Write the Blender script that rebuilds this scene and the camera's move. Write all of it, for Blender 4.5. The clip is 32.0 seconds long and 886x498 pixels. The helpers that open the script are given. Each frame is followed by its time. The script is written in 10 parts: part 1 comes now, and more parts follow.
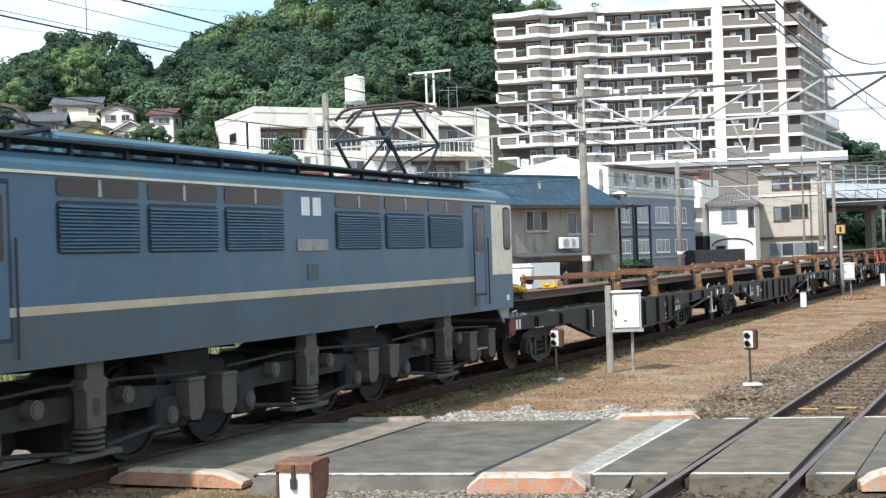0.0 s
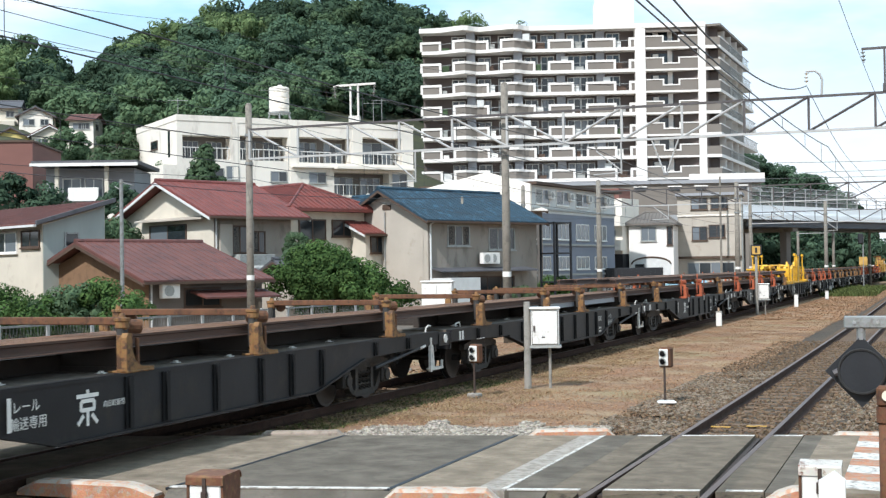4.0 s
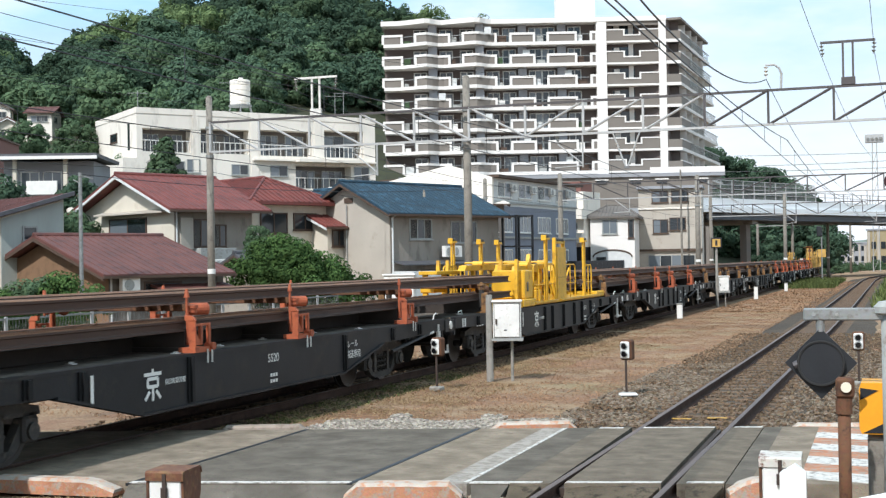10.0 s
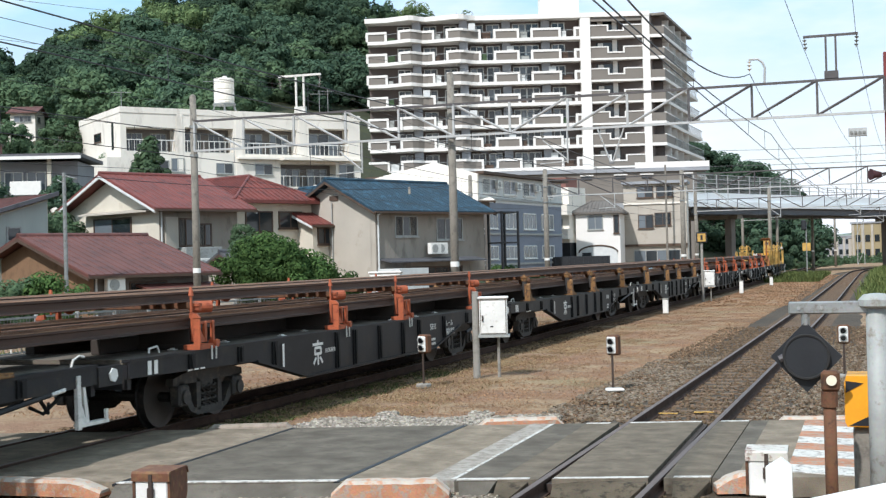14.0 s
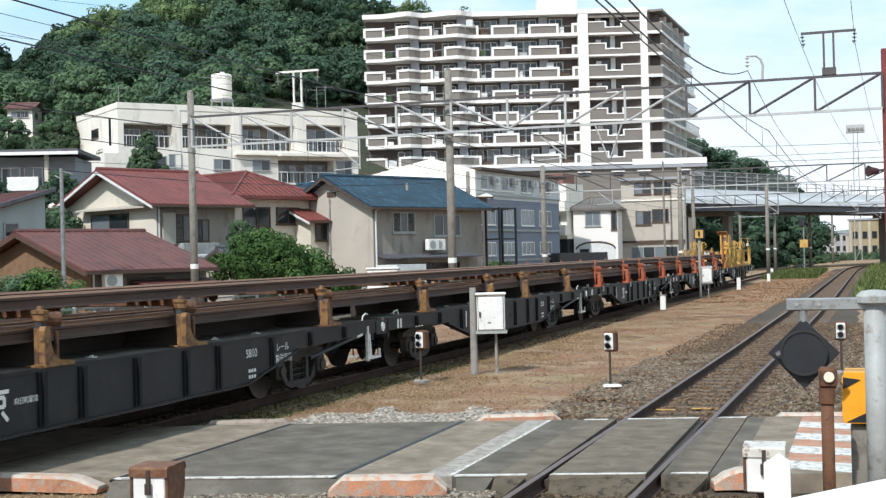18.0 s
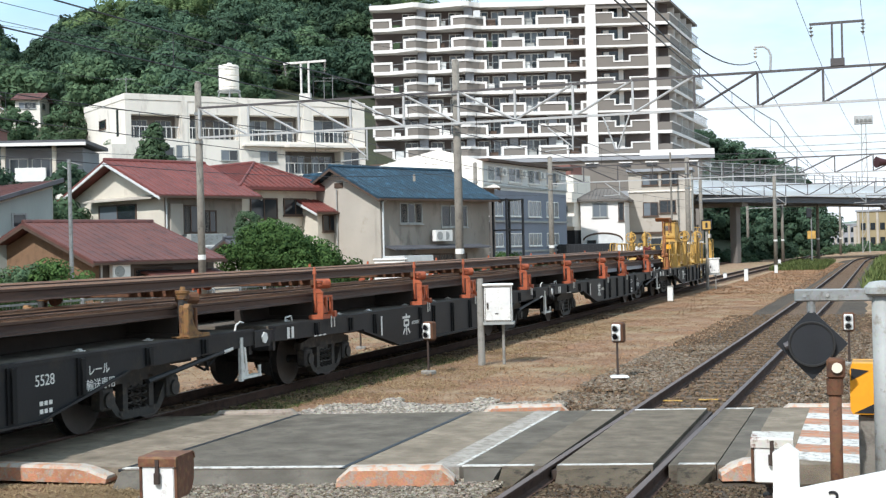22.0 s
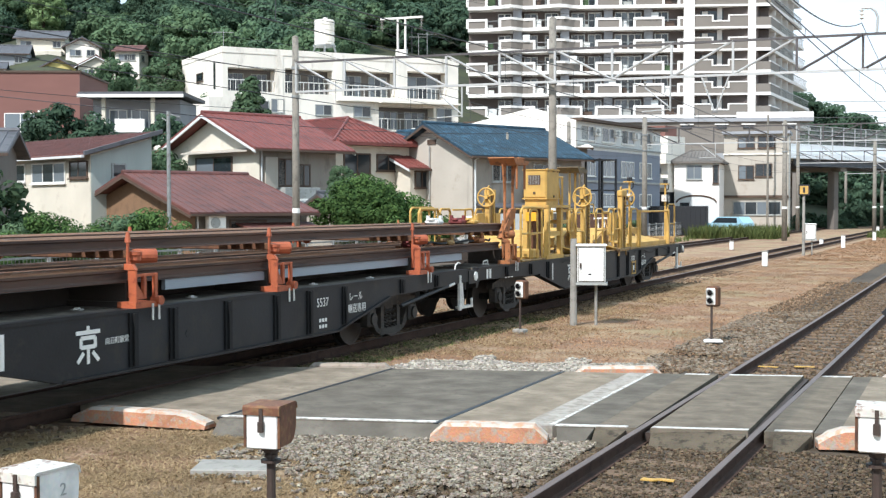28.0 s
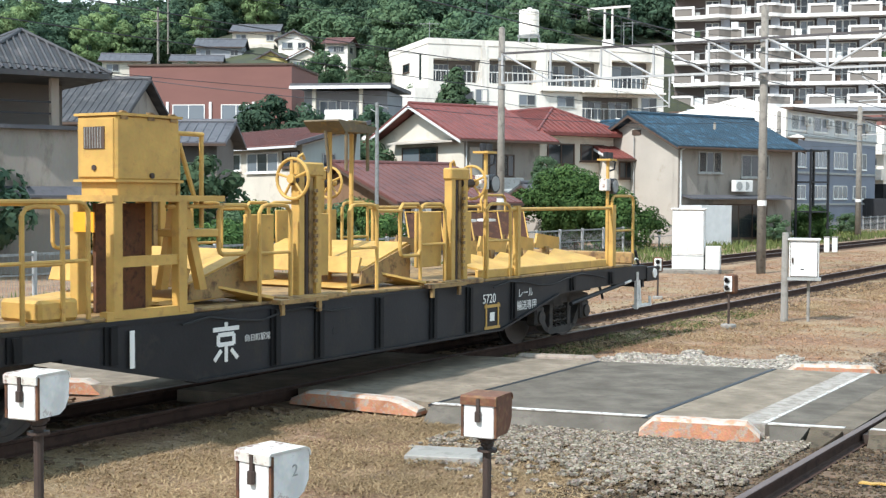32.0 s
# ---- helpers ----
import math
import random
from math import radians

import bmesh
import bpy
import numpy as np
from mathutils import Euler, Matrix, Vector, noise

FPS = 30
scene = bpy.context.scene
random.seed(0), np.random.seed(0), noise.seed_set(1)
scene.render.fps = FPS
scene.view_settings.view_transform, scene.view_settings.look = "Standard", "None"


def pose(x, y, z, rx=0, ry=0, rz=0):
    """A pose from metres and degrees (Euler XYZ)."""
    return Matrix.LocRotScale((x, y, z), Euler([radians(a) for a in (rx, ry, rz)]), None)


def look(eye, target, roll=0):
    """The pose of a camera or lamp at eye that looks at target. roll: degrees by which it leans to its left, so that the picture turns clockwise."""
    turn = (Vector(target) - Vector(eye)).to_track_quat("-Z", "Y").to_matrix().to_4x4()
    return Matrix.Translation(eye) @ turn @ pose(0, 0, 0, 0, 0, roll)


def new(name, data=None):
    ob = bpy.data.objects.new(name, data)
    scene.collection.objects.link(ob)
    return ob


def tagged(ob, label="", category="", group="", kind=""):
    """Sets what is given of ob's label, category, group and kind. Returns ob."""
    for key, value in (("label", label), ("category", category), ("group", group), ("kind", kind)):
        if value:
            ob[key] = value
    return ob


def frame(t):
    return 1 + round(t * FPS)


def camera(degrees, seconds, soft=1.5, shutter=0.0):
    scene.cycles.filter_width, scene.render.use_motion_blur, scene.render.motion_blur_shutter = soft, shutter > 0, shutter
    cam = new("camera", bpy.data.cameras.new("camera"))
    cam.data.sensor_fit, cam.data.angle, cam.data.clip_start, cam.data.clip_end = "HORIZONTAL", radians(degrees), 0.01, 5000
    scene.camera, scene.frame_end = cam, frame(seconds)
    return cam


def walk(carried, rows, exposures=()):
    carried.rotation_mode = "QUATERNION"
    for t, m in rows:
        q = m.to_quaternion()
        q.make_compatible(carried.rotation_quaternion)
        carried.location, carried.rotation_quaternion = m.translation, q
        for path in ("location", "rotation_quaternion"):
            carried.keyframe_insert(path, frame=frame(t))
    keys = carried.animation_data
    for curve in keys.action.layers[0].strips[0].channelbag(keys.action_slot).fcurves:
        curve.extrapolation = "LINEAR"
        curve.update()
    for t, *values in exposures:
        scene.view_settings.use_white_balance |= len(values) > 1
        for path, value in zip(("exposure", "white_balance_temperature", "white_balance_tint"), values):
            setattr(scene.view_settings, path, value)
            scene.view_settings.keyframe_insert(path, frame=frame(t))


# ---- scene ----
cam = camera(38.0, 32.0, soft=1.3, shutter=0.1)
# seconds, place in metres, turn in degrees
PATH = [
    (0, -0.027, -0.013, 2.261, 90.409, 1.943, 24.053),
    (0.5, -0.025, -0.010, 2.257, 90.690, 1.653, 24.363),
    (1, -0.033, -0.015, 2.253, 90.851, 1.047, 24.558),
    (1.5, -0.031, -0.013, 2.255, 90.928, 0.692, 23.955),
    (2, -0.021, -0.017, 2.256, 90.942, 0.552, 22.917),
    (2.5, -0.004, -0.025, 2.260, 90.923, 0.433, 22.250),
    (3, 0.004, -0.023, 2.265, 90.911, 0.369, 21.451),
    (3.5, 0.008, -0.019, 2.267, 90.926, 0.641, 20.936),
    (5.5, 0.007, -0.008, 2.270, 90.880, 1.042, 19.777),
    (6, 0.004, -0.005, 2.270, 90.865, 1.167, 19.567),
    (6.5, 0.007, -0.003, 2.272, 90.834, 1.168, 19.420),
    (7, 0.008, -0.002, 2.272, 90.813, 1.234, 19.309),
    (7.5, 0.005, -0.003, 2.271, 90.778, 1.256, 19.261),
    (8, 0.004, -0.000, 2.271, 90.736, 1.036, 19.190),
    (8.5, 0.005, 0.001, 2.270, 90.698, 0.960, 19.124),
    (9, 0.001, 0.000, 2.270, 90.674, 1.079, 18.986),
    (9.5, 0.002, 0.007, 2.268, 90.641, 1.078, 18.953),
    (10, 0.001, 0.012, 2.269, 90.600, 0.974, 18.889),
    (10.5, 0.004, 0.014, 2.270, 90.586, 1.011, 18.828),
    (11, 0.003, 0.013, 2.271, 90.563, 1.016, 18.735),
    (11.5, 0.004, 0.020, 2.272, 90.549, 1.151, 18.629),
    (12, 0.001, 0.016, 2.270, 90.537, 1.328, 18.547),
    (12.5, 0.001, 0.020, 2.268, 90.523, 1.403, 18.420),
    (13, 0.002, 0.019, 2.269, 90.496, 1.337, 18.364),
    (13.5, 0.003, 0.022, 2.270, 90.466, 1.404, 18.296),
    (14, 0.003, 0.022, 2.270, 90.450, 1.494, 18.266),
    (14.5, 0.001, 0.027, 2.270, 90.427, 1.564, 18.227),
    (16.5, 0.000, 0.025, 2.269, 90.358, 1.462, 18.125),
    (17, 0.000, 0.031, 2.268, 90.337, 1.469, 18.130),
    (17.5, 0.000, 0.030, 2.268, 90.306, 1.493, 18.127),
    (18, -0.001, 0.025, 2.269, 90.279, 1.427, 18.154),
    (18.5, 0.000, 0.020, 2.267, 90.262, 1.287, 18.207),
    (19, 0.000, 0.025, 2.270, 90.232, 1.263, 18.255),
    (19.5, -0.002, 0.024, 2.267, 90.205, 1.167, 18.273),
    (20, -0.002, 0.018, 2.267, 90.139, 1.102, 18.282),
    (20.5, -0.001, 0.013, 2.267, 90.095, 1.075, 18.325),
    (21, -0.006, 0.019, 2.267, 90.039, 1.011, 18.365),
    (21.5, -0.004, 0.012, 2.266, 89.973, 1.062, 18.413),
    (22, -0.006, 0.015, 2.265, 89.892, 1.387, 18.467),
    (22.5, -0.010, 0.009, 2.264, 89.816, 0.951, 18.513),
    (23, -0.010, 0.011, 2.264, 89.705, 0.819, 18.559),
    (23.5, -0.011, 0.016, 2.266, 89.501, 0.509, 18.679),
    (24, -0.015, 0.010, 2.263, 89.278, 0.578, 18.748),
    (24.5, -0.012, 0.006, 2.267, 89.026, 0.217, 18.903),
    (26.5, -0.056, -0.013, 2.264, 88.454, 0.117, 20.270),
    (27, -0.063, -0.022, 2.267, 88.312, -0.039, 21.110),
    (27.5, -0.077, -0.029, 2.270, 88.178, -0.041, 21.901),
    (28, -0.085, -0.036, 2.268, 88.068, 0.072, 22.461),
    (28.5, -0.087, -0.045, 2.268, 87.995, 0.047, 23.000),
    (29, -0.097, -0.058, 2.270, 87.921, -0.064, 23.400),
    (29.5, -0.098, -0.057, 2.275, 87.837, -0.051, 23.870),
    (30, -0.112, -0.072, 2.275, 87.795, -0.241, 24.364),
    (30.5, -0.118, -0.084, 2.277, 87.750, -0.274, 25.211),
    (31, -0.125, -0.108, 2.274, 87.715, -0.394, 25.827),
    (31.5, -0.132, -0.141, 2.289, 87.652, -0.471, 26.798),
    (31.6, -0.132, -0.144, 2.290, 87.648, -0.461, 27.119),
    (31.7, -0.133, -0.148, 2.292, 87.639, -0.443, 27.716),
    (31.8, -0.135, -0.158, 2.296, 87.619, -0.401, 29.094),
    (31.9, -0.138, -0.169, 2.301, 87.596, -0.350, 30.748),
    (32, -0.139, -0.174, 2.302, 87.587, -0.331, 31.391),
]
walk(cam, [(r[0], pose(*r[1:])) for r in PATH],
     exposures=[(0.0, 0.36), (1.2, 0.34), (3.0, 0.14), (6.0, 0.11), (12.0, 0.0), (20.0, 0.03), (24.0, 0.18), (28.0, 0.36), (32.0, 0.42)])

# metres that the train has run by the given second
RUN = [
    (0, 0.00),
    (1, 8.34),
    (2, 16.60),
    (3, 24.72),
    (3.5, 28.75),
    (5.5, 45.25),
    (6, 49.45),
    (7, 57.60),
    (8, 65.80),
    (9, 73.56),
    (10, 81.50),
    (11, 89.02),
    (12, 96.25),
    (13, 103.55),
    (14, 110.40),
    (14.5, 113.70),
    (16.5, 126.25),
    (17, 129.32),
    (18, 135.55),
    (19, 141.20),
    (20, 146.72),
    (21, 152.35),
    (22, 157.70),
    (23, 162.75),
    (24.5, 170.12),
    (26.5, 179.87),
    (28, 187.08),
    (29, 191.80),
    (30, 196.38),
    (31, 200.86),
    (32, 205.26),
]

# ---- light ----
SUN_FROM = Vector((-0.13, -0.685, 0.715)).normalized()
world = bpy.data.worlds.new("sky")
scene.world = world
world.use_nodes = True
wn, wl = world.node_tree.nodes, world.node_tree.links
sky = wn.new("ShaderNodeTexSky")
sky.sky_type, sky.sun_disc = "NISHITA", False
sky.sun_elevation = math.asin(SUN_FROM.z)
sky.sun_rotation = math.atan2(SUN_FROM.x, SUN_FROM.y)
sky.air_density, sky.dust_density, sky.ozone_density = 1.0, 1.0, 1.5
# thin cloud over the blue: one even veil all round, with soft breaks
wtc = wn.new("ShaderNodeTexCoord")
wmap = wn.new("ShaderNodeMapping")
wmap.inputs["Scale"].default_value = (1.0, 1.0, 3.0)
wnoise = wn.new("ShaderNodeTexNoise")
wnoise.inputs["Scale"].default_value, wnoise.inputs["Detail"].default_value = 2.6, 6.0
wnoise.inputs["Roughness"].default_value = 0.55
wramp = wn.new("ShaderNodeValToRGB")
wramp.color_ramp.elements[0].position, wramp.color_ramp.elements[1].position = 0.20, 0.45
wmix = wn.new("ShaderNodeMix")
wmix.data_type = "RGBA"
# the veil is white at the horizon and pale blue above
wsep, whigh, wveil = wn.new("ShaderNodeSeparateXYZ"), wn.new("ShaderNodeMapRange"), wn.new("ShaderNodeMix")
whigh.inputs["From Min"].default_value, whigh.inputs["From Max"].default_value = 0.085, 0.20
wveil.data_type = "RGBA"
wveil.inputs["A"].default_value, wveil.inputs["B"].default_value = (6.9, 7.35, 7.95, 1), (3.3, 5.7, 7.6, 1)
wl.new(wtc.outputs["Generated"], wsep.inputs[0])
wl.new(wsep.outputs["Z"], whigh.inputs["Value"])
wbreak, wmul = wn.new("ShaderNodeMapRange"), wn.new("ShaderNodeMath")
wmul.operation = "MULTIPLY"
wbreak.inputs["From Min"].default_value, wbreak.inputs["From Max"].default_value = 0.62, 0.44
wl.new(wnoise.outputs["Fac"], wbreak.inputs["Value"])
wl.new(whigh.outputs["Result"], wmul.inputs[0])
wl.new(wbreak.outputs["Result"], wmul.inputs[1])
wl.new(wmul.outputs["Value"], wveil.inputs["Factor"])
wl.new(wveil.outputs["Result"], wmix.inputs["B"])
wl.new(wtc.outputs["Generated"], wmap.inputs["Vector"])
wl.new(wmap.outputs["Vector"], wnoise.inputs["Vector"])
wl.new(wnoise.outputs["Fac"], wramp.inputs["Fac"])
wl.new(wramp.outputs["Color"], wmix.inputs["Factor"])
wl.new(sky.outputs["Color"], wmix.inputs["A"])
wl.new(wmix.outputs["Result"], wn["Background"].inputs["Color"])
wn["Background"].inputs["Strength"].default_value = 0.15
sun = new("sun", bpy.data.lights.new("sun", "SUN"))
sun.data.energy, sun.data.angle, sun.data.color = 4.4, radians(1.2), (1.0, 0.985, 0.99)
sun.matrix_world = look(SUN_FROM * 50, (0, 0, 0))


# ---- materials ----
def lin(r, g, b):
    return tuple(((c / 255) / 12.92 if c < 10 else ((c / 255 + 0.055) / 1.055) ** 2.4) for c in (r, g, b)) + (1,)


def mat(name, col, rough=0.6, metal=0.0, var=0.18, scale=3.0, grain=40.0, bump=0.15, second=None, amount=0.45, stretch=(1, 1, 1), random_tint=0.0, spec=0.5, island=0.0):
    """A surface with broad stains and fine grain. second: a colour that shows in patches."""
    m = bpy.data.materials.new(name)
    m.use_nodes = True
    n, l = m.node_tree.nodes, m.node_tree.links
    p = n["Principled BSDF"]
    tc = n.new("ShaderNodeTexCoord")
    mp = n.new("ShaderNodeMapping")
    mp.inputs["Scale"].default_value = stretch
    l.new(tc.outputs["Object"], mp.inputs["Vector"])
    broad, fine = n.new("ShaderNodeTexNoise"), n.new("ShaderNodeTexNoise")
    for node, s, d in ((broad, scale, 5.0), (fine, grain, 3.0)):
        node.inputs["Scale"].default_value, node.inputs["Detail"].default_value = s, d
        l.new(mp.outputs["Vector"], node.inputs["Vector"])
    base = lin(*col)
    ramp = n.new("ShaderNodeValToRGB")
    e = ramp.color_ramp.elements
    e[0].position, e[1].position = 0.5 - amount * 0.5, 0.5 + amount * 0.5
    e[0].color = tuple(c * (1 - var) for c in base[:3]) + (1,)
    e[1].color = tuple(min(1, c * (1 + var)) for c in base[:3]) + (1,)
    l.new(broad.outputs["Fac"], ramp.inputs["Fac"])
    out = ramp.outputs["Color"]
    if second:
        patch = n.new("ShaderNodeTexNoise")
        patch.inputs["Scale"].default_value, patch.inputs["Detail"].default_value = scale * 2.3, 7.0
        patch.inputs["Roughness"].default_value = 0.65
        l.new(mp.outputs["Vector"], patch.inputs["Vector"])
        pr = n.new("ShaderNodeValToRGB")
        pr.color_ramp.elements[0].position, pr.color_ramp.elements[1].position = 0.5 + (0.5 - amount) * 0.3, 0.62 + (0.5 - amount) * 0.3
        l.new(patch.outputs["Fac"], pr.inputs["Fac"])
        mx = n.new("ShaderNodeMix")
        mx.data_type = "RGBA"
        mx.inputs["B"].default_value = lin(*second)
        l.new(pr.outputs["Color"], mx.inputs["Factor"])
        l.new(out, mx.inputs["A"])
        out = mx.outputs["Result"]
    fm = n.new("ShaderNodeMix")
    fm.data_type, fm.blend_type = "RGBA", "MULTIPLY"
    fm.inputs["Factor"].default_value = min(1.0, var * 1.6)
    l.new(out, fm.inputs["A"])
    l.new(fine.outputs["Color"], fm.inputs["B"])
    br = n.new("ShaderNodeBrightContrast")
    br.inputs["Bright"].default_value = 0.0
    l.new(fm.outputs["Result"], br.inputs["Color"])
    out = br.outputs["Color"]
    if random_tint:
        oi = n.new("ShaderNodeObjectInfo")
        hs = n.new("ShaderNodeHueSaturation")
        mr = n.new("ShaderNodeMapRange")
        mr.inputs["To Min"].default_value, mr.inputs["To Max"].default_value = 1 - random_tint, 1 + random_tint
        l.new(oi.outputs["Random"], mr.inputs["Value"])
        l.new(mr.outputs["Result"], hs.inputs["Value"])
        l.new(out, hs.inputs["Color"])
        out = hs.outputs["Color"]
    if island:
        gi, hi_, ri = n.new("ShaderNodeNewGeometry"), n.new("ShaderNodeHueSaturation"), n.new("ShaderNodeMapRange")
        ri.inputs["To Min"].default_value, ri.inputs["To Max"].default_value = 1 - island, 1 + island
        l.new(gi.outputs["Random Per Island"], ri.inputs["Value"])
        l.new(ri.outputs["Result"], hi_.inputs["Value"])
        l.new(out, hi_.inputs["Color"])
        out = hi_.outputs["Color"]
    l.new(out, p.inputs["Base Color"])
    p.inputs["Roughness"].default_value, p.inputs["Metallic"].default_value = rough, metal
    p.inputs["Specular IOR Level"].default_value = spec
    if bump:
        bn = n.new("ShaderNodeBump")
        bn.inputs["Strength"].default_value, bn.inputs["Distance"].default_value = bump, 0.02
        l.new(fine.outputs["Fac"], bn.inputs["Height"])
        l.new(bn.outputs["Normal"], p.inputs["Normal"])
    return m


